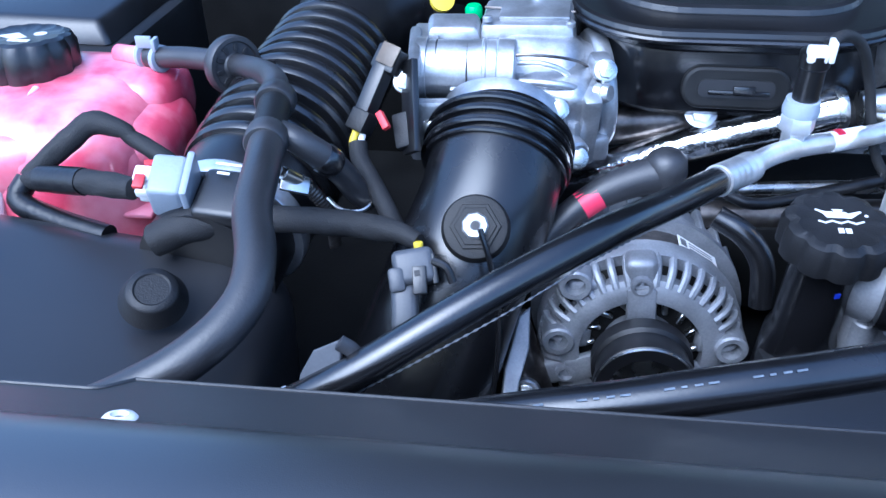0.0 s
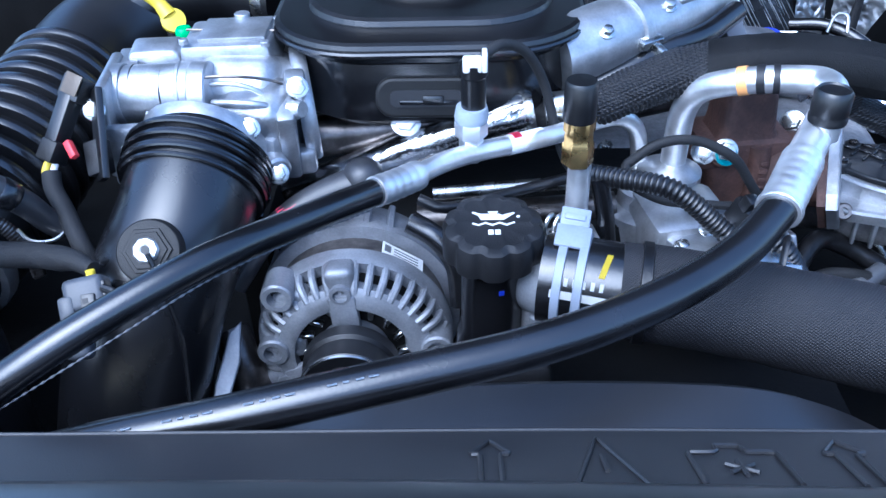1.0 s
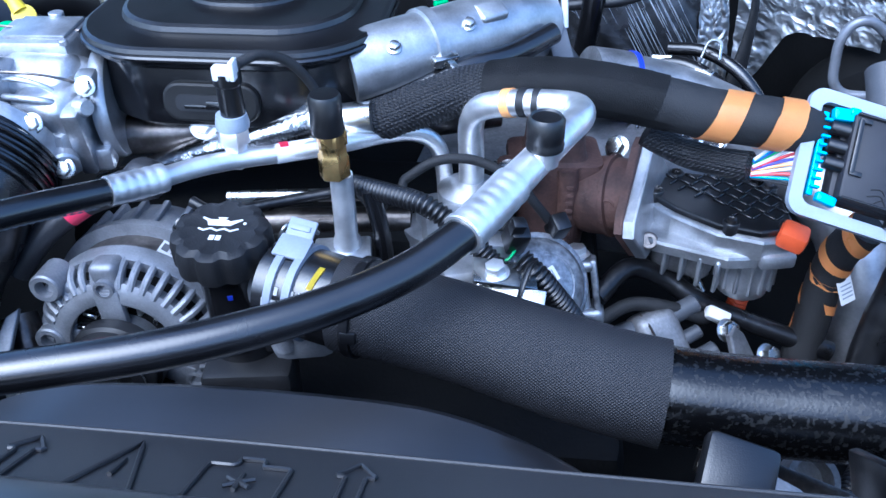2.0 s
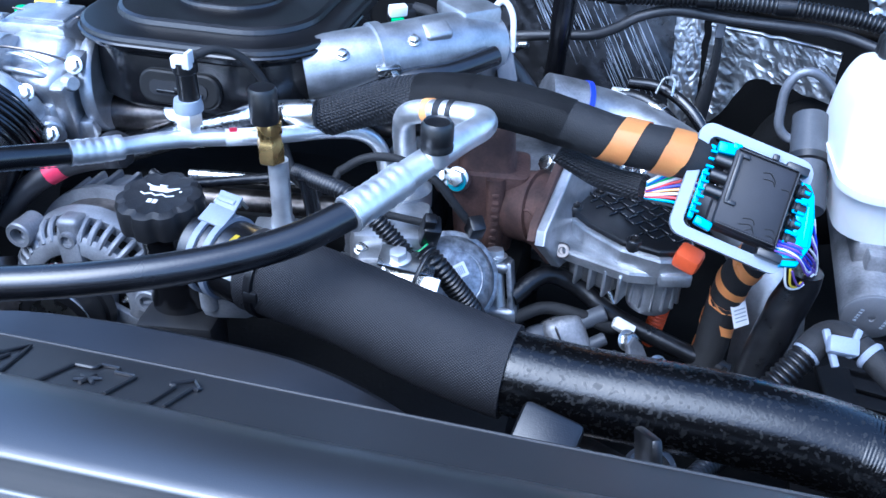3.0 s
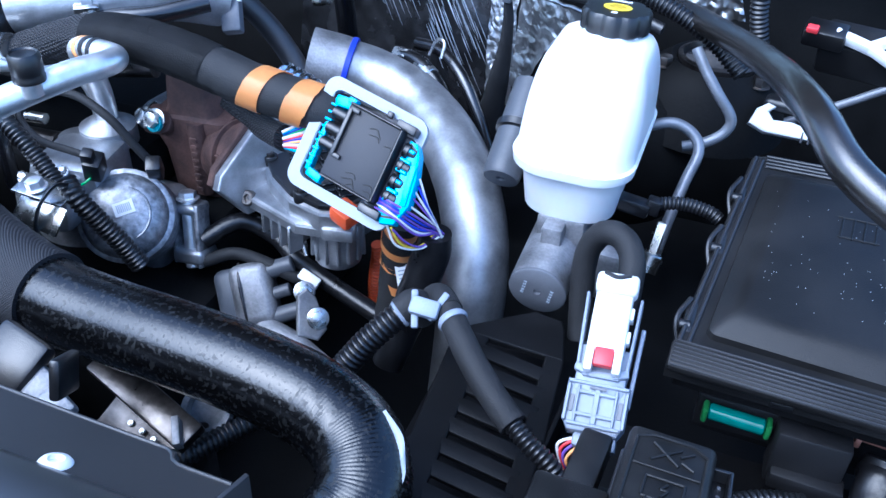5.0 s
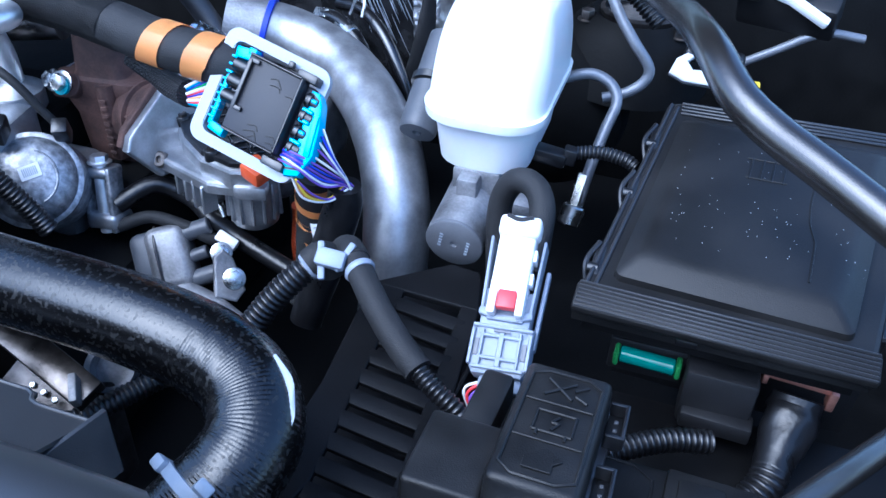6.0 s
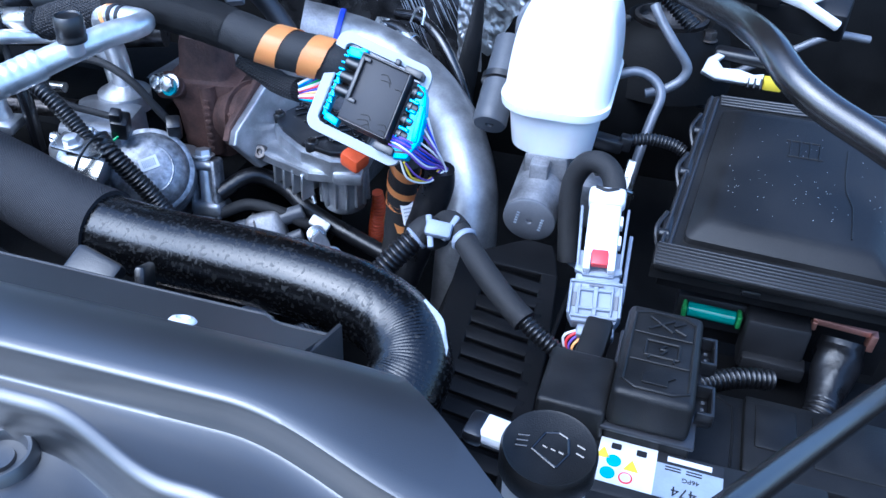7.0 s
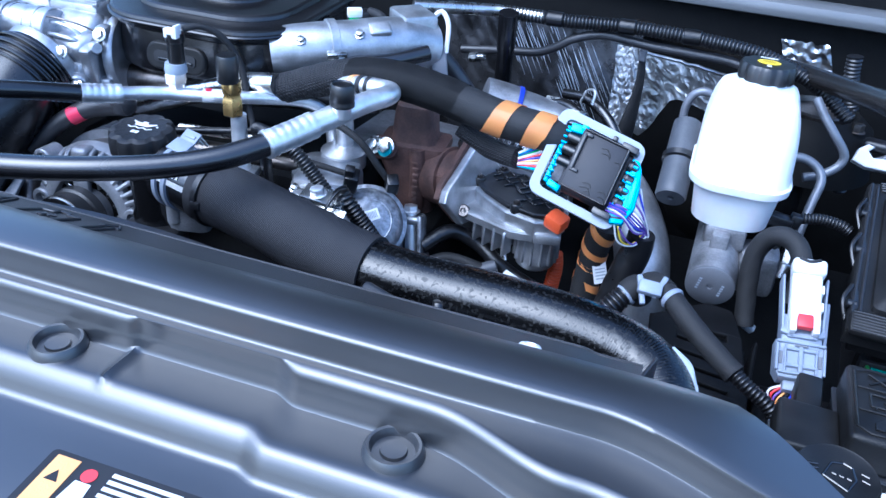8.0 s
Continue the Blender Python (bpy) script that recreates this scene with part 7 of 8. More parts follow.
part("side_web", block(TY @ pose(0.944, 0.51, -0.04, 0, 0, -4), (0.005, 0.26, 0.08), 0.002), TRAY, tray)
part("under_floor", block(pose(0.88, 0.52, 1.03), (0.14, 0.36, 0.01), 0.002), TRAY, tray)

# fuse box
fb = thing("fuse_box", (1.17, 0.79, 1.0), "black plastic fuse box with a large dusty lid", "fuse box")
FB = pose(1.05, 0.62, 1.187, 6, 0, 0)
part("case", plate([(0.012, 0.034), (0.225, 0.026), (0.262, 0.275), (0.028, 0.270)], 0.13, FB @ pose(0, 0, -0.165), 0.004), PLASTIC_DULL, fb)
part("rim", plate([(-0.026, -0.036), (0.205, -0.042), (0.262, 0.286), (0.246, 0.294), (0.020, 0.288), (0.010, 0.282)], 0.020, FB @ pose(0, 0, -0.030), 0.005), LIDS, fb)
bm = bmesh.new()
lid_rings = []
for h, inset in ((-0.011, 0.0), (-0.004, 0.001), (0.000, 0.006), (0.006, 0.014), (0.0085, 0.019), (0.0095, 0.026)):
    ring = []
    for cx, cy, sx, sy, a0 in ((0.183, -0.004, -1, 1, 270), (0.222, 0.238, -1, -1, 0), (0.034, 0.240, 1, -1, 90), (0.008, 0.006, 1, 1, 180)):
        for k in range(6):
            a = radians(a0 + 18 * k)
            ring.append(bm.verts.new((cx + sx * inset + 0.008 * math.cos(a), cy + sy * inset + 0.008 * math.sin(a), h)))
    lid_rings.append(ring)
for a, b in zip(lid_rings, lid_rings[1:]):
    for k in range(len(a)):
        bm.faces.new((a[k], a[(k + 1) % len(a)], b[(k + 1) % len(a)], b[k])).smooth = True
bm.faces.new(lid_rings[-1])
bm.transform(FB)
part("lid", bm, LIDS, fb, "dusty black lid")
LIP = FB @ axes((0.090, -0.046, -0.003), (0, -0.30, 0.95), (1, -0.03, 0))
part("front_lip", block(LIP @ pose(0, 0.005, 0), (0.232, 0.027, 0.012), 0.004), LIDS, fb)
part("lip_skirt", block(pose(1.140, 0.594, 1.158, 6, 0, -2), (0.215, 0.012, 0.034), 0.002), TRAY, fb)
for k in range(7):
    part("lip_ridge", block(LIP @ pose(0, 0.0160 - 0.0037 * k, 0.0062), (0.228, 0.0021, 0.0024), 0.0009, 1), STRIP, fb)
for k in range(4):
    part("rear_ridge", block(FB @ pose(0.136, 0.268 + 0.0062 * k, -0.0085, 0, 0, 1.5), (0.224, 0.0034, 0.003), 0.001, 1), STRIP, fb)
part("lid_emboss", joined(*[tube([FB @ Vector((0.096 + 0.010 * k, 0.148, 0.0096)), FB @ Vector((0.099 + 0.010 * k, 0.182, 0.0096))], 0.0010, 6) for k in range(4)], *[tube([FB @ Vector((0.094, 0.150 + 0.030 * k, 0.0096)), FB @ Vector((0.130, 0.150 + 0.030 * k, 0.0096))], 0.0009, 6) for k in range(2)], tube([FB @ Vector(q) for q in ((0.157, 0.175, 0.0096), (0.149, 0.102, 0.0096), (0.156, 0.090, 0.0096), (0.151, 0.024, 0.0096))], 0.0010, 6, 2)), LIDS, fb)
for y in (0.215, 0.130, 0.020):
    part("latch", joined(block(FB @ pose(-0.018 + 0.11 * y, y, -0.022), (0.010, 0.040, 0.026), 0.003), rod(FB @ Vector((-0.026 + 0.11 * y, y - 0.010, -0.012)), FB @ Vector((-0.016 + 0.11 * y, y - 0.010, -0.012)), 0.005, 14), tube([FB @ Vector((-0.022 + 0.11 * y, y - 0.020, -0.030)), FB @ Vector((-0.028 + 0.11 * y, y, -0.016)), FB @ Vector((-0.020 + 0.11 * y, y + 0.020, -0.008))], 0.0028, 8)), PLASTIC, fb)
rs = random.Random(9)
dust = part("dust_specks", joined(*[block(FB @ pose(rs.uniform(0.035, 0.20), rs.betavariate(1.4, 2.2) * 0.20 + 0.025, 0.0098, 0, 0, rs.uniform(0, 90)), (rs.uniform(0.0003, 0.0009), rs.uniform(0.0003, 0.0006), 0.0002), 0) for k in range(80)]), PAPER, fb)
tagged(dust, "pale dust specks", kind="stuff")
for line in ([(-0.022, -0.030, -0.0095), (0.014, 0.280, -0.0095)], [(-0.014, -0.026, -0.0095), (0.021, 0.276, -0.0095)]):
    part("rim_bead", tube([FB @ Vector(q) for q in line], 0.0020, 8), STRIP, fb)
part("strip_label", block(pose(1.147, 0.5865, 1.1610, 10, 0, -2), (0.035, 0.0012, 0.0065), 0), PAPER, fb, "white strip label")
for x in (1.118, 1.182):
    part("lip_catch", block(pose(x, 0.586, 1.157), (0.018, 0.006, 0.007), 0.0015), PLASTIC, fb)
wc = thing("white_fuse_clip", (1.09, 1.03, 1.16), "white plastic retainer with yellow tab behind the fuse box", "retainer")
part("clip", plate([(-0.040, -0.008), (-0.020, -0.018), (0.042, -0.018), (0.044, 0.004), (0.030, 0.000), (0.010, 0.006), (-0.012, 0.004), (-0.020, 0.016), (-0.012, 0.026), (-0.022, 0.030), (-0.034, 0.018)], 0.018, axes((1.088, 1.028, 1.187), (0.05, -0.8, 0.6), (1, 0, 0)) @ Matrix.Diagonal((0.95, 0.72, 0.7, 1)), 0.003), WHITE, wc)
for k in range(3):
    part("tooth", block(axes((1.112 + 0.008 * k, 1.016, 1.182), (0.05, -0.8, 0.6), (1, 0, 0)), (0.003, 0.014, 0.010), 0.001), INK, wc)
part("yellow_tab", block(pose(1.143, 1.025, 1.182), (0.024, 0.014, 0.016), 0.002), YELLOW, wc)
part("top", block(pose(1.098, 1.046, 1.205, 0, 0, -8), (0.070, 0.025, 0.016), 0.006, 3), PLASTIC, wc)

lev = thing("green_level_vial", (1.095, 0.625, 1.08), "small teal level vial in a green frame", "level vial")
part("vial", rod((1.069, 0.612, 1.106), (1.116, 0.610, 1.106), 0.0074, 20), TEAL, lev)
for x in (1.066, 1.119):
    part("end", block(pose(x, 0.610, 1.106), (0.005, 0.015, 0.015), 0.002), material("olive_green_cap", (0.03, 0.16, 0.04), 0.4), lev)
part("bracket", block(pose(1.0925, 0.626, 1.098), (0.068, 0.014, 0.036), 0.002), PLASTIC_DULL, lev)

# battery
bat = thing("battery", (1.15, 0.44, 0.90), "black battery with printed label", "battery")
part("case", block(pose(1.150, 0.4175, 1.00), (0.34, 0.145, 0.20), 0.008), PLASTIC_DULL, bat)
part("top", joined(block(pose(1.150, 0.430, 1.105), (0.335, 0.12, 0.018), 0.004), block(pose(1.215, 0.440, 1.116, 0, 0, -2), (0.19, 0.088, 0.010), 0.003)), TERMINAL, bat)
part("top_ridge", tube([(1.076, 0.487, 1.1142), (1.100, 0.485, 1.1142), (1.113, 0.474, 1.1142), (1.110, 0.39, 1.1142)], 0.0012, 6, 2), TERMINAL, bat)
part("vent_cover", block(pose(1.146, 0.452, 1.1200, 0, 0, -2), (0.034, 0.052, 0.006), 0.003, 2), TERMINAL, bat)
part("vent_cover", block(pose(1.230, 0.445, 1.1200, 0, 0, -2), (0.110, 0.060, 0.005), 0.002, 2), TERMINAL, bat)
part("label_shelf", block(pose(1.078, 0.342, 1.128), (0.19, 0.054, 0.052), 0.004), LIDS, bat)
KB = axes((1.050, 0.345, 1.1545), (0, -0.02, 1), (-1, 0.04, 0)) @ Matrix.Diagonal((0.95, 0.95, 1, 1))
part("label_white", plate([(0.001, -0.022), (0.046, -0.022), (0.046, 0.022), (0.001, 0.022)], 0.0006, KB, 0), PAPER, bat, "white label with warning pictograms")
part("label_grey", plate([(-0.050, -0.011), (0.001, -0.011), (0.001, 0.022), (-0.050, 0.022)], 0.0006, KB, 0), GREY, bat)
part("label_black", plate([(-0.050, -0.022), (0.001, -0.022), (0.001, -0.011), (-0.050, -0.011)], 0.0006, KB, 0), INK, bat)
for x, y, mt in ((0.019, 0.001, "t"), (0.042, -0.006, "t"), (0.033, 0.000, "b"), (0.036, 0.013, "b"), (0.022, 0.014, "r"), (0.013, -0.014, "k"), (0.033, -0.015, "k")):
    mark = {"t": (plate([(x - 0.006, y + 0.005), (x + 0.006, y + 0.005), (x, y - 0.006)], 0.0004, KB @ pose(0, 0, 0.0007), 0), YELLOW), "b": (plate(ringed(0.0058, 20, x, y), 0.0004, KB @ pose(0, 0, 0.0007), 0), BLUE), "r": (plate(ringed(0.0055, 20, x, y), 0.0004, KB @ pose(0, 0, 0.0007), 0), RED_LOCK), "k": (plate(rounded(0.008, 0.006, 0.001, 2, x, y), 0.0004, KB @ pose(0, 0, 0.0007), 0), INK)}[mt]
    part("pictogram", mark[0], mark[1], bat)
part("pictogram", plate(ringed(0.0042, 20, 0.022, 0.014), 0.0004, KB @ pose(0, 0, 0.0011), 0), PAPER, bat)
for k in range(4):
    part("text_bar", block(KB @ pose(-0.012 - 0.016 * (k % 2), (-0.0085 if k < 2 else -0.0058), 0.0008), (0.012, 0.0011, 0.0004), 0), INK, bat)
part("logo_bar", block(KB @ pose(-0.024, -0.0165, 0.0008), (0.034, 0.0048, 0.0004), 0), PRINT, bat)


def lettering(name, text, size, m, mat, parent):
    cu = bpy.data.curves.new(name, "FONT")
    cu.body, cu.size, cu.align_x, cu.align_y, cu.extrude = text, size, "CENTER", "CENTER", 0.0001
    tmp = bpy.data.objects.new(name, cu)
    scene.collection.objects.link(tmp)
    me = bpy.data.meshes.new_from_object(tmp.evaluated_get(bpy.context.evaluated_depsgraph_get()))
    bpy.data.objects.remove(tmp)
    bm = bmesh.new()
    bm.from_mesh(me)
    bpy.data.meshes.remove(me)
    bm.transform(m)
    return part(name, bm, mat, parent)


lettering("lettering", "474", 0.013, KB @ pose(-0.022, 0.0135, 0.0009), INK, bat)
lettering("lettering", "46PG", 0.006, KB @ pose(-0.026, 0.0010, 0.0009), INK, bat)
tc = thing("terminal_cover", (1.02, 0.42, 1.11), "black plastic battery terminal cover with embossed pictograms", "terminal cover")
part("hood", block(pose(1.039, 0.422, 1.186, -2, 0, -2), (0.062, 0.114, 0.036), 0.006, 3, (0.97, 0.98)), TERMINAL, tc)
part("hood_lip", block(pose(1.0405, 0.4225, 1.1670, -2, 0, -2), (0.0700, 0.122, 0.0040), 0.0016, 2), BOX, tc)
part("hood_base", block(pose(1.041, 0.424, 1.140, -2, 0, -2), (0.066, 0.115, 0.050), 0.004), TERMINAL, tc)
part("flap", block(pose(0.981, 0.398, 1.165, -2, 0, -2), (0.054, 0.068, 0.032), 0.004, 3, (0.98, 0.98)), TERMINAL, tc)
part("flap_lip", block(pose(0.9815, 0.3960, 1.1485, -2, 0, -2), (0.058, 0.073, 0.004), 0.0015), BOX, tc)
part("flap_skirt", block(pose(0.982, 0.400, 1.122, -2, 0, -2), (0.052, 0.066, 0.050), 0.003), TRAY, tc)
part("flap_neck", block(pose(0.9865, 0.462, 1.156, 0, 0, -4), (0.024, 0.060, 0.028), 0.004), TERMINAL, tc)
TC = pose(1.039, 0.422, 1.2050, -2, 0, -2) @ Matrix.Diagonal((0.86, 1.14, 1.0, 1))
for y in (-0.014, 0.016):
    part("divider", tube([TC @ Vector((-0.026, y, 0)), TC @ Vector((0.026, y, 0))], 0.0008, 6), TERMINAL, tc)


def strokes(lines, r=0.0011):
    return joined(*[tube([TC @ Vector((a, b, 0)), TC @ Vector((c, d, 0))], r, 6) for a, b, c, d in lines])


part("top_rim", tube([TC @ Vector((a, b, -0.0006)) for a, b in rounded(0.057, 0.084, 0.006, 4)] + [TC @ Vector((rounded(0.057, 0.084, 0.006, 4)[0][0], rounded(0.057, 0.084, 0.006, 4)[0][1], -0.0006))], 0.0014, 6, 1), TERMINAL, tc)
part("pictogram", strokes(((-0.014, 0.022, 0.008, 0.036), (-0.014, 0.036, 0.008, 0.022), (0.008, 0.030, 0.018, 0.036), (0.010, 0.026, 0.020, 0.022))), TERMINAL, tc)
part("pictogram", strokes(((-0.014, -0.007, -0.014, 0.009), (-0.014, 0.009, 0.016, 0.009), (0.016, 0.009, 0.016, -0.007), (0.016, -0.007, -0.014, -0.007), (0.004, 0.006, -0.001, 0.001), (-0.001, 0.001, 0.005, 0.001), (0.005, 0.001, 0.0, -0.005), (-0.010, -0.007, -0.010, -0.011), (0.012, -0.007, 0.012, -0.011))), TERMINAL, tc)
part("pictogram", plate([(-0.012, -0.036), (0.010, -0.036), (0.010, -0.030), (0.016, -0.026), (0.002, -0.019), (-0.012, -0.028)], 0.0014, TC @ pose(0, 0, -0.0005), 0.0004), TERMINAL, tc)
for x, y in ((1.0785, 0.4615), (1.0780, 0.4035)):
    part("hinge", joined(block(pose(x, y + 0.0150, 1.176), (0.013, 0.003, 0.012), 0.001), block(pose(x, y - 0.0150, 1.176), (0.013, 0.003, 0.012), 0.001), block(pose(x + 0.0055, y, 1.176), (0.003, 0.033, 0.012), 0.001), block(pose(x - 0.001, y, 1.168), (0.012, 0.030, 0.004), 0.001)), PLASTIC, tc)
    for k in range(3):
        part("hinge_pip", block(pose(x - 0.0005, y + 0.008 - 0.008 * k, 1.1705), (0.003, 0.003, 0.002), 0.0005, 1), GREY_DARK, tc)
wsh = thing("washer_filler", (0.975, 0.25, 1.1), "white washer fluid neck with black flip cap", "washer filler")
WM = axes((0.976, 0.252, 1.250), (0.0, -0.06, 1), (1, 0, 0))
part("neck", turned([(0.024, -0.14), (0.026, -0.02), (0.027, 0.0)], WM, 32), WHITE, wsh)
part("reservoir", block(pose(0.976, 0.24, 0.95), (0.20, 0.16, 0.34), 0.03, 4), WHITE, wsh, "white washer fluid tank")
part("cap", turned([(0.0285, -0.012), (0.0295, -0.010), (0.0295, 0.006), (0.028, 0.009), (0.0265, 0.008), (0.0, 0.0082)], WM, 48), TERMINAL, wsh, "black flip cap")
part("tab", joined(block(WM @ pose(-0.034, 0.008, 0.0, 0, 0, -10), (0.022, 0.020, 0.010), 0.004)), WHITE, wsh)
part("tab_tip", block(WM @ pose(-0.046, 0.009, -0.001, 0, 0, -10), (0.014, 0.022, 0.012), 0.004), PLASTIC, wsh)
FAN = [(-0.010, -0.004), (-0.004, 0.010), (0.004, 0.012), (0.010, 0.009), (0.012, -0.002), (0.006, -0.014)]
part("emboss", joined(*[tube([WM @ Vector((a, b, 0.0084)), WM @ Vector((c, d, 0.0084))], 0.0009, 6) for (a, b), (c, d) in zip(FAN, FAN[1:] + FAN[:1])], *[tube([WM @ Vector((-0.004 + 0.005 * k, 0.000 - 0.001 * k, 0.0084)), WM @ Vector((-0.001 + 0.005 * k, -0.001 - 0.001 * k, 0.0084))], 0.0008, 6) for k in range(3)], *[tube([WM @ Vector((-0.020, 0.004 - 0.004 * k, 0.0084)), WM @ Vector((-0.013, 0.005 - 0.004 * k, 0.0084))], 0.0008, 6) for k in range(3)], *[tube([WM @ Vector((0.016, 0.006 - 0.006 * k, 0.0084)), WM @ Vector((0.021, 0.004 - 0.006 * k, 0.0084))], 0.0008, 6) for k in range(2)]), PLASTIC_GLOSS, wsh)

# cables round the battery
cab = thing("taped_main_cable", (1.2, 0.6, 1.05), "thick taped cable on a copper lug", "cable")
part("cable", tube([(1.219, 0.617, 1.100), (1.218, 0.610, 1.092), (1.214, 0.592, 1.080), (1.210, 0.574, 1.070), (1.206, 0.555, 1.062)], [0.021, 0.022, 0.020, 0.017, 0.015], 24, 8, None, 0.14), VINYL, cab)
part("tail", tube([(1.207, 0.560, 1.064), (1.202, 0.545, 1.058), (1.190, 0.53, 1.050), (1.17, 0.515, 1.045)], 0.016, 16, 6, (0.006, 0.002)), PLASTIC, cab)
part("lug", joined(block(pose(1.217, 0.624, 1.112, 0, 3, -2), (0.058, 0.008, 0.007), 0.0012), block(pose(1.2450, 0.621, 1.104, 0, 3, -2), (0.007, 0.014, 0.020), 0.0012), block(pose(1.190, 0.622, 1.110, 0, 3, -2), (0.005, 0.010, 0.010), 0.0012)), COPPER, cab, "thin copper frame")
con2 = thing("black_battery_conduit", (1.1, 0.56, 1.08), "black corrugated battery conduit", "conduit")
part("conduit", tube([(1.072, 0.512, 1.086), (1.097, 0.529, 1.088), (1.125, 0.545, 1.088), (1.154, 0.556, 1.084)], 0.0105, 16, 6, (0.0052, 0.002)), PLASTIC, con2)
single("relay_block", joined(block(pose(1.155, 0.608, 1.090), (0.060, 0.03, 0.06), 0.004), block(pose(1.158, 0.592, 1.073, 0, 0, -3), (0.060, 0.02, 0.018), 0.003)), PLASTIC_DULL, "black relay block below the fuse box", "relay")
single("inner_shelf", block(pose(1.16, 0.585, 1.02), (0.40, 0.10, 0.04), 0.006), TRAY, "black plastic shelf between fuse box and battery", "shelf")

# body braces
br = thing("wing_brace", (1.05, 0.9, 1.2), "bent satin black tubular wing brace", "brace")
part("tube", tube([(0.60, 1.46, 1.215), (0.80, 1.28, 1.245), (0.93, 1.12, 1.275), (1.015, 0.96, 1.305), (1.058, 0.82, 1.336), (1.078, 0.735, 1.352), (1.092, 0.69, 1.354), (1.112, 0.652, 1.343), (1.140, 0.628, 1.332), (1.18, 0.595, 1.324), (1.26, 0.53, 1.305), (1.36, 0.46, 1.28)], 0.0145, 22, 8), ROD, br)
pr = thing("front_brace", (1.2, 0.37, 1.2), "straight satin black brace rod", "brace")
part("rod", tube([(1.066, 0.196, 1.300), (1.172, 0.359, 1.254), (1.30, 0.55, 1.20)], 0.0085, 18), ROD, pr)

# tabs behind the cover
tabs = thing("radiator_tabs", (0.63, 0.335, 1.2), "small black brackets with bright screws by the hose", "bracket")
part("tab", block(axes((0.585, 0.352, 1.214), (0.1, -0.55, 0.83), (0.95, -0.28, 0)), (0.045, 0.045, 0.016), 0.005), PLASTIC, tabs)
part("bright_lug", block(axes((0.606, 0.347, 1.2045), (0.15, -0.45, 0.88), (0.90, -0.42, 0)), (0.034, 0.026, 0.010), 0.004), CAST_DARK, tabs, "bright cast lug")
part("bright_step", block(axes((0.632, 0.336, 1.200), (0.15, -0.45, 0.88), (0.90, -0.42, 0)), (0.026, 0.022, 0.012), 0.003), CAST_DARK, tabs)
part("fin", block(pose(0.652, 0.335, 1.240, -30, 0, 20), (0.008, 0.034, 0.028), 0.003), PLASTIC, tabs)

# firewall: foil shield, straps, cables
fw = thing("heat_shield", (0.65, 1.2, 1.0), "crumpled silver foil heat shield on the firewall", "heat shield")


def drape_y(x, z):
    return 1.165 + 0.25 * (z - 1.0) - 0.03 * math.sin((x - 0.36) * 5.0)


def crumple(u, v):
    """The bright panel: its foot climbs to the driver's side, its face broken into small facets."""
    x = 0.722 + 0.150 * u
    low = 1.118 + 0.082 * ease(0.735, 0.79, x)
    z = low + (1.246 + 0.13 * (x - 0.722) - low) * v
    p = Vector((x * 8, z * 8, 0))
    y = 1.128 - 0.8 * (x - 0.749) + 0.2 * (z - 1.142) + 0.006 * noise.noise(p * 1.5)
    folds = abs(noise.noise(Vector((x * 60 + z * 24, z * 30 - x * 9, 1)))) * 0.0024 + abs(noise.noise(Vector((x * 110, z * 130 + x * 40, 5)))) * 0.0013
    return Vector((x + 0.002 * noise.noise(p * 9), y + folds, z + 0.002 * noise.noise(p * 11)))


def crumpled_edge(u, v):
    x = 0.672 + 0.040 * u + 0.012 * (1 - v)
    z = 1.08 + 0.165 * v
    p = Vector((x * 8, z * 8, 2))
    folds = abs(noise.noise(Vector((x * 90 + z * 30, z * 22, 1)))) * 0.0042 + abs(noise.noise(Vector((x * 150, z * 90, 5)))) * 0.0016
    return Vector((x + 0.003 * noise.noise(p * 8), drape_y(x, z) - 0.004 - folds, z))


def drape(u, v):
    x, z = 0.36 + 0.35 * u, 0.98 + 0.285 * v
    q = 0.77 * x + 0.64 * z
    return Vector((x, drape_y(x, z) + 0.005 * noise.noise(Vector((x * 9, z * 6, 2))) + 0.0012 * noise.noise(Vector((q * 70, (0.64 * x - 0.77 * z) * 9, 4))), z))


bm = sheet(100, 70, crumple)
for f in bm.faces:
    f.smooth = False
bmesh.ops.triangulate(bm, faces=bm.faces[:])
part("foil", bm, SHIELD, fw, "bright crumpled foil panel")
# the same film in brighter foil, for the light its folds catch
bm = sheet(34, 90, crumpled_edge)
for f in bm.faces:
    f.smooth = False
part("crumpled_edge", bm, SHIELD, fw, "bright crumpled edge of the film")
part("drape", sheet(140, 80, drape), DRAPE, fw, "creased foil drape with its dark reflection put into the colour")
# thin bright tubes laid on as the sky glints along the folds
rng = random.Random(5)
for k in range(72):
    group = rng.choice(((0.30, 0.96), (0.40, 0.90), (0.47, 0.95), (0.58, 0.92), (0.64, 0.72), (0.72, 0.86), (0.80, 0.62)))
    u0, v0, ln = group[0] + rng.gauss(0, 0.035), group[1] + rng.gauss(0, 0.06), rng.uniform(0.04, 0.30)
    pts = [drape(min(1.0, max(0.0, u0 + ln * q / 3 * 0.52)), min(1.0, max(0.0, v0 - ln * q / 3))) + Vector((0, -0.0006, 0)) for q in range(4)]
    part("crease_glint", tube(pts, [0.0001, rng.uniform(0.0003, 0.0007), rng.uniform(0.0002, 0.0006), 0.0001], 6, 3), ALU, fw)
part("top_bead", tube([crumple(k / 20, 1.0) for k in range(21)], 0.003, 8, 2), SHIELD, fw)
st = thing("firewall_strap", (0.72, 1.095, 1.1), "black cloth-taped loom dropping down the firewall", "wiring loom")
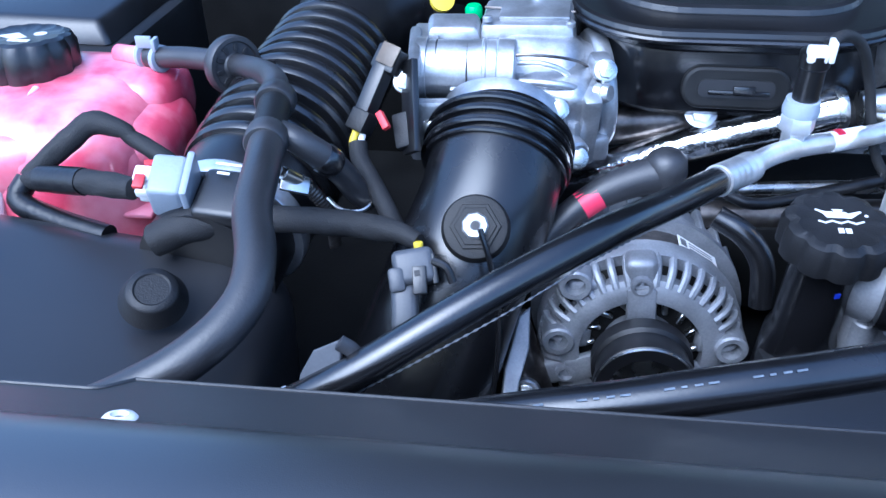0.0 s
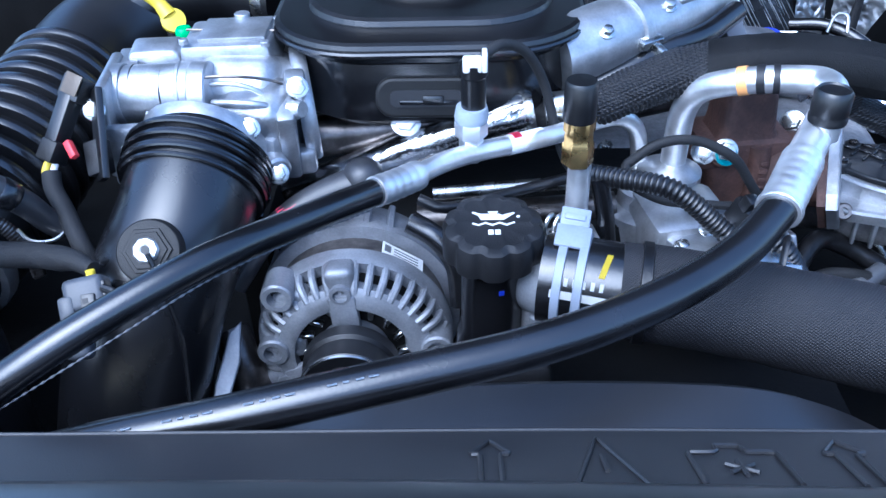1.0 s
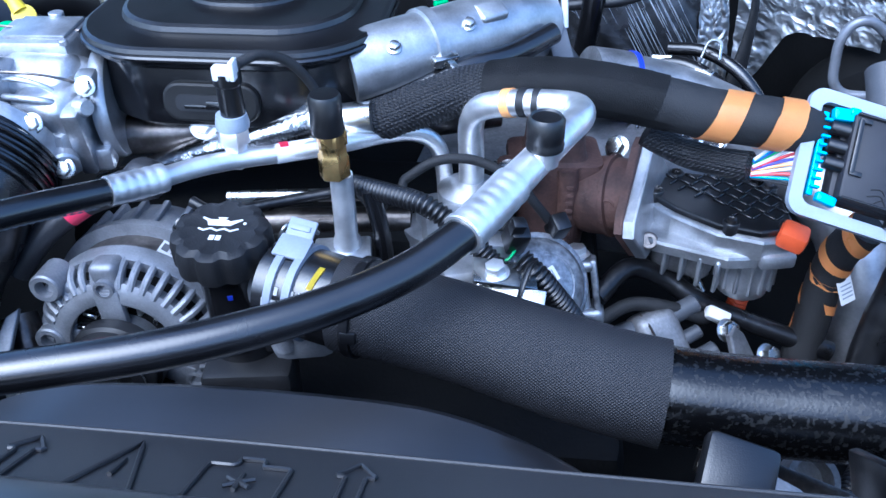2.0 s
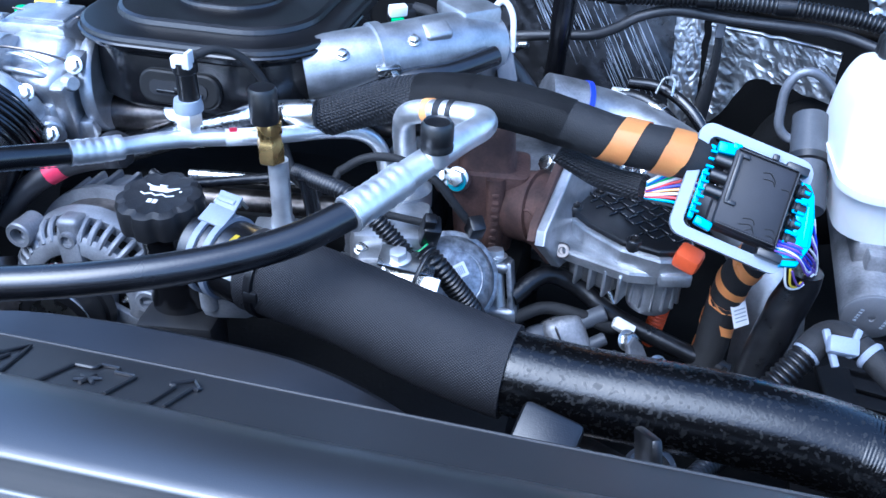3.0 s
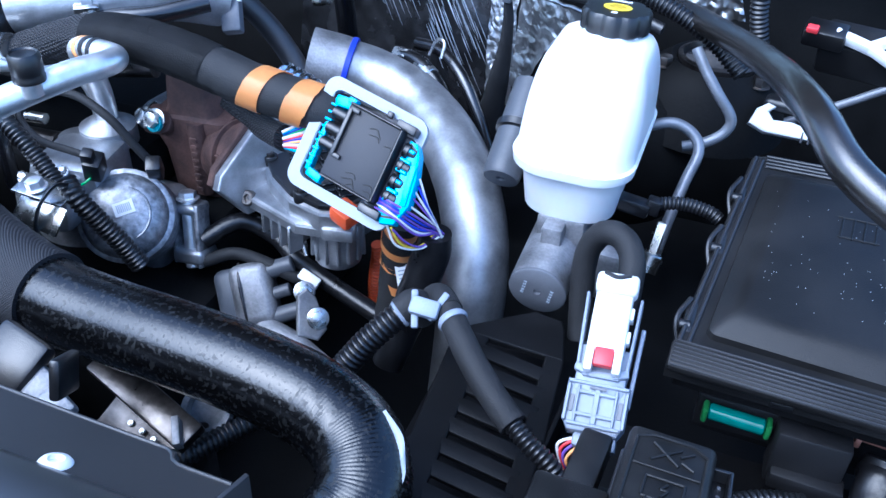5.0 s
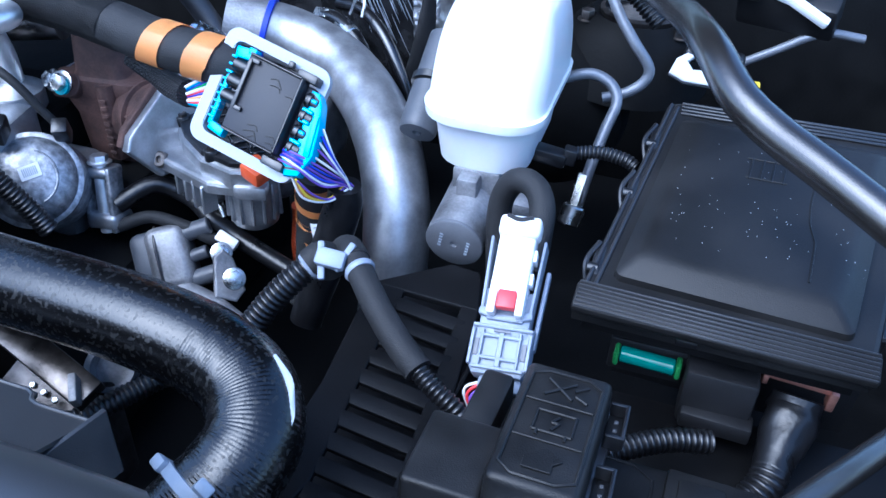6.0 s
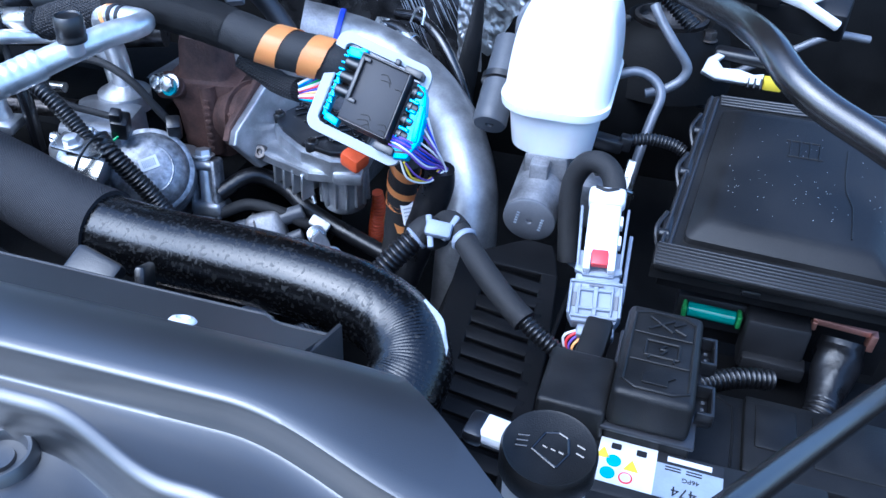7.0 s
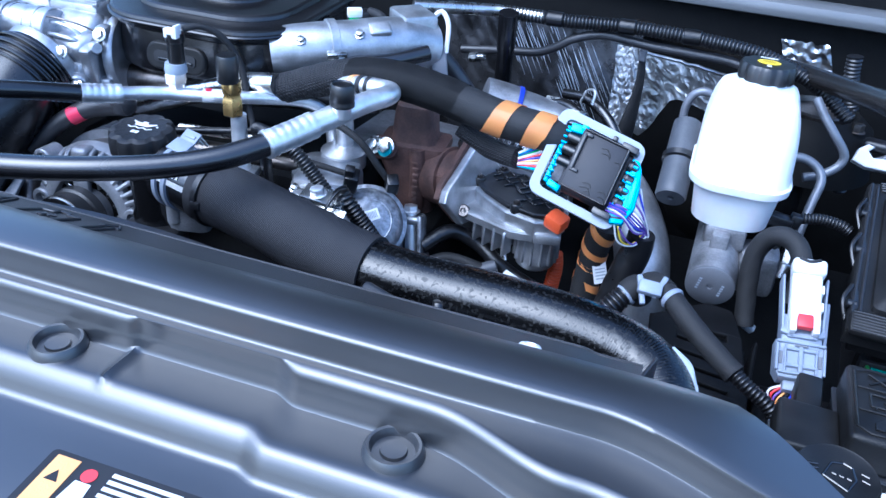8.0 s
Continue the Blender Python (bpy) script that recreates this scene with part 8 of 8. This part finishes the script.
part("strap", tube([(0.724, 1.094, 1.258), (0.727, 1.094, 1.225), (0.724, 1.094, 1.180), (0.718, 1.092, 1.130), (0.709, 1.09, 1.07), (0.70, 1.08, 0.98)], [0.006, 0.010, 0.016, 0.021, 0.022, 0.02], 18, 6, None, 0.06, 0.5), TAPE, st)
part("clip", block(pose(0.724, 1.090, 1.266), (0.012, 0.012, 0.018), 0.002), GREY_DARK, st)
post = thing("strut_post", (0.52, 1.04, 1.1), "black rubber boot post before the firewall", "post")
part("post", tube([(0.513, 1.055, 1.165), (0.517, 1.04, 1.21), (0.521, 1.02, 1.275), (0.523, 1.01, 1.32)], [0.0135, 0.0135, 0.013, 0.015, 0.015], 22), PLASTIC_GLOSS, post)
part("collar", turned([(0.0135, -0.004), (0.0165, -0.003), (0.0165, 0.003), (0.0135, 0.004)], axes((0.514, 1.051, 1.176), (0.05, -0.3, 0.95)), 24), PLASTIC, post)
conduit = thing("firewall_cable", (0.70, 1.06, 1.30), "black corrugated conduit along the firewall", "cable")
CONDUIT = [(0.500, 1.058, 1.307), (0.56, 1.060, 1.307), (0.615, 1.062, 1.308), (0.691, 1.062, 1.313), (0.765, 1.060, 1.314), (0.838, 1.060, 1.311), (0.91, 1.055, 1.303), (0.979, 1.040, 1.278), (1.03, 1.02, 1.245)]
part("run", tube(CONDUIT, 0.0108, 16, 8, (0.0056, 0.0022)), PLASTIC, conduit)
for x, z in ((0.696, 1.3132), (0.793, 1.3135), (0.585, 1.3075)):
    part("tape_wrap", rod((x - 0.013, 1.061, z - 0.0003), (x + 0.013, 1.061, z + 0.0003), 0.0118, 18), VINYL, conduit)
smooth_run = thing("firewall_cable", (0.70, 1.07, 1.27), "smooth grey-black cable along the firewall", "cable")
part("run", tube([(0.43, 1.09, 1.225), (0.515, 1.085, 1.238), (0.56, 1.08, 1.245), (0.592, 1.072, 1.262), (0.616, 1.070, 1.279), (0.662, 1.070, 1.293), (0.731, 1.070, 1.288), (0.806, 1.068, 1.287), (0.865, 1.066, 1.284), (0.93, 1.05, 1.27)], 0.0070, 14, 8), RUBBER_DULL, smooth_run)
part("end_fitting", joined(rod((0.448, 1.080, 1.216), (0.462, 1.078, 1.220), 0.008, 8), rod((0.462, 1.078, 1.220), (0.474, 1.076, 1.223), 0.006, 12)), STEEL, smooth_run)
bright = thing("firewall_pipe", (0.48, 1.03, 1.30), "bright pipe along the firewall", "pipe")
part("run", tube([(0.38, 0.98, 1.315), (0.44, 1.02, 1.312), (0.50, 1.055, 1.308), (0.565, 1.060, 1.308)], 0.0095, 16), STEEL, bright)
ph = thing("rear_coolant_hose", (0.46, 0.93, 1.2), "thick matt black hose dropping behind the loom", "hose")
part("hose", tube([(0.405, 0.86, 1.318), (0.44, 0.88, 1.295), (0.475, 0.90, 1.255), (0.505, 0.905, 1.215), (0.53, 0.90, 1.18)], 0.0135, 20), RUBBER_DULL, ph)
bridge = thing("intake_bridge", (0.37, 0.77, 1.25), "bright cast aluminium intake bridge pipe", "intake pipe")
part("pipe", tube([(0.285, 0.715, 1.305), (0.325, 0.735, 1.310), (0.37, 0.765, 1.313), (0.42, 0.81, 1.313), (0.45, 0.85, 1.30)], [0.032, 0.033, 0.033, 0.034, 0.036], 32), CAST, bridge)
part("seam_ring", turned([(0.0335, -0.006), (0.0362, -0.005), (0.0362, 0.005), (0.0335, 0.006)], axes((0.352, 0.752, 1.312), (0.75, 0.6, 0.02)), 36), CAST, bridge)
for q in ((0.330, 0.708, 1.328), (0.392, 0.752, 1.334)):
    bolt(bridge, q, (0.1, -0.5, 0.85), 0.0052, 0.005)
part("boss", block(axes((0.410, 0.775, 1.338), (0.2, -0.4, 0.9), (0.75, 0.6, 0)), (0.030, 0.022, 0.012), 0.004, 3), CAST, bridge)
part("end_box", block(pose(0.430, 0.845, 1.325, 0, 0, 45), (0.05, 0.06, 0.05), 0.006), CAST, bridge)
part("under_hose", tube([(0.30, 0.705, 1.268), (0.345, 0.715, 1.285), (0.39, 0.735, 1.300), (0.43, 0.76, 1.303), (0.47, 0.80, 1.31)], 0.0105, 18), RUBBER, bridge)
part("clip", joined(block(pose(0.372, 0.725, 1.312, 20, 0, 35), (0.026, 0.012, 0.010), 0.002), block(pose(0.380, 0.722, 1.303, 20, 0, 35), (0.008, 0.014, 0.014), 0.002)), STEEL, bridge)
bp = thing("bridge_sensor_plug", (0.365, 0.82, 1.33), "black and white plug with lead on the intake bridge", "electrical plug")
part("plug", joined(block(pose(0.362, 0.815, 1.338, 10, 0, 35), (0.030, 0.016, 0.018), 0.003)), PLASTIC, bp)
part("face", joined(block(pose(0.360, 0.807, 1.345, 10, 0, 35), (0.020, 0.010, 0.012), 0.002)), WHITE, bp)
part("green_seal", block(pose(0.361, 0.803, 1.335, 10, 0, 35), (0.014, 0.006, 0.006), 0.001), GREEN, bp)
part("lead", tube([(0.375, 0.822, 1.345), (0.395, 0.815, 1.343), (0.41, 0.80, 1.33), (0.43, 0.795, 1.31), (0.445, 0.80, 1.295)], 0.006, 12), TAPE, bp)
gpl = thing("glow_plug_connector", (0.47, 0.84, 1.27), "grey plug with green seal and white looped wires", "electrical plug")
part("plug", block(axes((0.475, 0.835, 1.285), (0.3, -0.5, -0.8), (1, 0.3, 0)), (0.022, 0.020, 0.042), 0.003), GREY_DARK, gpl)
part("green_seal", block(axes((0.464, 0.835, 1.302), (0.3, -0.5, -0.8), (1, 0.3, 0)), (0.012, 0.016, 0.010), 0.002), GREEN, gpl)
part("wire", tube([(0.462, 0.840, 1.310), (0.455, 0.850, 1.335), (0.465, 0.860, 1.350), (0.478, 0.855, 1.335), (0.482, 0.84, 1.30)], 0.0035, 10), PAPER, gpl)
bh = thing("brake_hose_fittings", (0.65, 0.98, 1.15), "dark hydraulic hoses with steel fittings", "hose")
part("hose", tube([(0.600, 1.02, 1.19), (0.635, 1.00, 1.195), (0.67, 0.975, 1.185), (0.70, 0.95, 1.16), (0.73, 0.94, 1.12), (0.745, 0.93, 1.06)], 0.0095, 16), RUBBER, bh)
part("hose", tube([(0.62, 1.04, 1.20), (0.66, 1.02, 1.205), (0.70, 0.99, 1.19), (0.735, 0.965, 1.15), (0.76, 0.95, 1.10)], 0.008, 14), RUBBER, bh)
part("fitting", joined(rod((0.598, 1.02, 1.190), (0.622, 1.008, 1.194), 0.0105, 6), rod((0.64, 0.998, 1.193), (0.665, 0.978, 1.187), 0.0108, 18)), STEEL, bh)
part("wire_clip", tube([(0.652, 1.00, 1.205), (0.660, 1.005, 1.225), (0.672, 1.0, 1.225), (0.672, 0.99, 1.208)], 0.0022, 8), STEEL, bh)

# far driver corner
fs = single("foil_scrap", sheet(24, 16, lambda u, v: Vector((0.945 + 0.075 * u - 0.02 * v, 1.22 + 0.006 * noise.noise(Vector((u * 7, v * 6, 3))), 1.235 + 0.055 * v + 0.004 * noise.noise(Vector((u * 9, v * 8, 1)))))), SHIELD, "crumpled silver foil flap behind the brace", "foil")
vh = single("ribbed_rear_hose", tube([(1.030, 1.15, 1.30), (1.034, 1.15, 1.27), (1.045, 1.15, 1.23), (1.06, 1.15, 1.17), (1.07, 1.15, 1.08)], 0.012, 14, 8, (0.006, 0.002)), PLASTIC, "black ribbed hose behind the fuse box", "hose")
rp = single("thin_rear_pipe", tube([(1.03, 1.14, 1.10), (1.10, 1.15, 1.137), (1.17, 1.15, 1.182), (1.22, 1.15, 1.213), (1.27, 1.16, 1.21)], 0.0055, 12), LINE, "thin grey pipe behind the fuse box", "pipe")
sd = thing("suspension_tower", (1.00, 1.12, 0.95), "black pressed steel tower behind the brake lines", "tower")
part("dome", turned([(0.10, 0.0), (0.085, 0.07), (0.06, 0.09), (0.05, 0.085), (0.0, 0.085)], pose(1.00, 1.12, 1.13), 32), DARK, sd)
part("ring", turned([(0.050, 0.084), (0.052, 0.092), (0.046, 0.094), (0.044, 0.086)], pose(1.00, 1.12, 1.13), 32), DARK_STEEL, sd)
for k in range(3):
    bolt(sd, (1.00 + 0.07 * math.cos(2 * k + 3.6), 1.12 + 0.07 * math.sin(2 * k + 3.6), 1.21), (0, 0, 1), 0.009, 0.012, DARK_STEEL)
cowl = single("cowl_edge", joined(block(pose(0.92, 1.37, 1.305, 0, -1, -4), (0.9, 0.06, 0.03), 0.012)), BODY, "grey painted cowl edge", "cowl", kind="structure")
bfill = single("booster_shell", turned([(0.07, 0.0), (0.105, 0.02), (0.11, 0.06), (0.10, 0.09)], axes((0.90, 1.03, 1.08), (0, 1, 0.1)), 36), DARK, "black brake booster drum behind the reservoir", "brake booster")
wb = thing("white_rear_box", (1.15, 1.15, 1.2), "white and black relay housing with red tab", "relay housing")
part("housing", block(pose(1.175, 1.165, 1.238, 25, 0, -12), (0.12, 0.05, 0.05), 0.006), PLASTIC_DULL, wb)
part("white_arm", block(pose(1.150, 1.135, 1.262, 25, 12, -12), (0.055, 0.012, 0.014), 0.003), WHITE, wb, "white plastic arm")
part("white_arm", block(pose(1.192, 1.125, 1.248, 25, 24, -12), (0.060, 0.012, 0.012), 0.003), WHITE, wb, "white plastic arm")
part("white_arm", block(pose(1.180, 1.135, 1.266, 25, -35, -12), (0.030, 0.012, 0.012), 0.003), WHITE, wb, "white plastic arm")
part("plug", block(pose(1.115, 1.145, 1.262, 20, 0, -12), (0.05, 0.03, 0.024), 0.004), PLASTIC, wb)
part("red_tab", block(pose(1.098, 1.13, 1.272, 20, 0, -12), (0.014, 0.010, 0.008), 0.002), RED_LOCK, wb)
eng = thing("engine_block", (0.3, 0.75, 0.85), "engine block under the fittings, coloured near-black as shade", "engine block")
part("block", block(pose(0.25, 0.86, 0.96), (0.56, 0.36, 0.30), 0.02), DARK, eng)
part("head", block(pose(0.22, 0.72, 1.12), (0.42, 0.16, 0.10), 0.02), DARK, eng)
part("front_case", block(pose(0.30, 0.60, 0.95), (0.5, 0.2, 0.2), 0.02), DARK, eng)

# bits and pieces in the gaps
zb = thing("zinc_bracket", (0.43, 0.58, 1.17), "bright zinc bracket plate with printed label over the crossover", "bracket")
part("plate", block(axes((0.443, 0.5335, 1.190), (-0.05, -0.72, 0.69), (1, 0.08, -0.25)), (0.056, 0.028, 0.003), 0.001), STEEL, zb)
part("shelf", block(pose(0.438, 0.552, 1.2045, 4, 10, 6), (0.052, 0.030, 0.003), 0.001), STEEL, zb)
bolt(zb, (0.431, 0.549, 1.207), (-0.1, -0.1, 1), 0.0085, 0.008, ALU)
part("tie", tube([(0.462, 0.556, 1.214), (0.458, 0.545, 1.218), (0.452, 0.530, 1.206), (0.448, 0.522, 1.188), (0.446, 0.522, 1.170)], 0.0035, 10, 6, None, 0, 0.5), PLASTIC, zb, "black cable tie")
rail = thing("fuel_rail", (0.25, 0.66, 1.19), "bright steel fuel rail behind the oil filler", "fuel rail")
part("rail", tube([(0.175, 0.655, 1.198), (0.25, 0.662, 1.200), (0.335, 0.670, 1.201)], 0.0062, 14), STEEL, rail)
part("lower_rail", tube([(0.16, 0.66, 1.165), (0.25, 0.665, 1.168), (0.345, 0.672, 1.170)], 0.015, 18), DARK_STEEL, rail)
fx = thing("foil_flex_pipe", (0.60, 0.78, 1.2), "ribbed silver flexible foil pipe behind the valve", "pipe")
part("flex", tube([(0.555, 0.80, 1.235), (0.585, 0.795, 1.228), (0.615, 0.79, 1.215), (0.64, 0.79, 1.20)], 0.022, 22, 6, (0.009, 0.003)), FOIL, fx)
sp = thing("wire_spring_clip", (0.272, 0.535, 1.24), "bright wire spring clip on the filler side", "clip")
for dx in (0.0, 0.007, 0.014):
    part("coil", tube([(0.266 + dx, 0.528, 1.228), (0.264 + dx, 0.530, 1.245), (0.270 + dx, 0.538, 1.252), (0.276 + dx, 0.545, 1.240)], 0.0018, 8), STEEL, sp)
strt = single("filler_strut", tube([(0.318, 0.62, 1.235), (0.326, 0.615, 1.20), (0.332, 0.61, 1.15)], 0.008, 14), PLASTIC_GLOSS, "black pipe dropping beside the service valve", "pipe")
tn = thing("tensioner", (0.02, 0.55, 1.02), "dark belt tensioner arm beside the alternator", "tensioner")
part("arm", tube([(-0.005, 0.56, 1.12), (0.008, 0.54, 1.09), (0.02, 0.53, 1.05), (0.03, 0.53, 1.00)], [0.016, 0.018, 0.02, 0.02], 16), DARK_STEEL, tn)
bd = thing("oil_line_bundle", (0.18, 0.60, 1.15), "dark oil lines and taped leads beside the filler", "lines")
part("line", tube([(0.158, 0.585, 1.215), (0.180, 0.575, 1.205), (0.196, 0.565, 1.185), (0.200, 0.555, 1.15)], 0.010, 14), RUBBER, bd)
part("lead", tube([(0.165, 0.600, 1.228), (0.190, 0.595, 1.222), (0.25, 0.62, 1.222), (0.30, 0.636, 1.226)], 0.005, 10), VINYL, bd)
part("yellow_wire", tube([(0.168, 0.583, 1.216), (0.176, 0.572, 1.212), (0.182, 0.566, 1.205)], 0.0013, 6), YELLOW, bd)
vcv = thing("valve_cover", (0.45, 0.86, 1.05), "dark cast valve cover below the loom", "valve cover")
part("cover", block(pose(0.50, 0.88, 1.10, 0, 0, -6), (0.34, 0.16, 0.10), 0.02, 3), CAST_DARK, vcv)
for k in range(5):
    bolt(vcv, (0.36 + 0.06 * k, 0.815 - 0.006 * k, 1.152), (0, -0.2, 1), 0.007, 0.006)
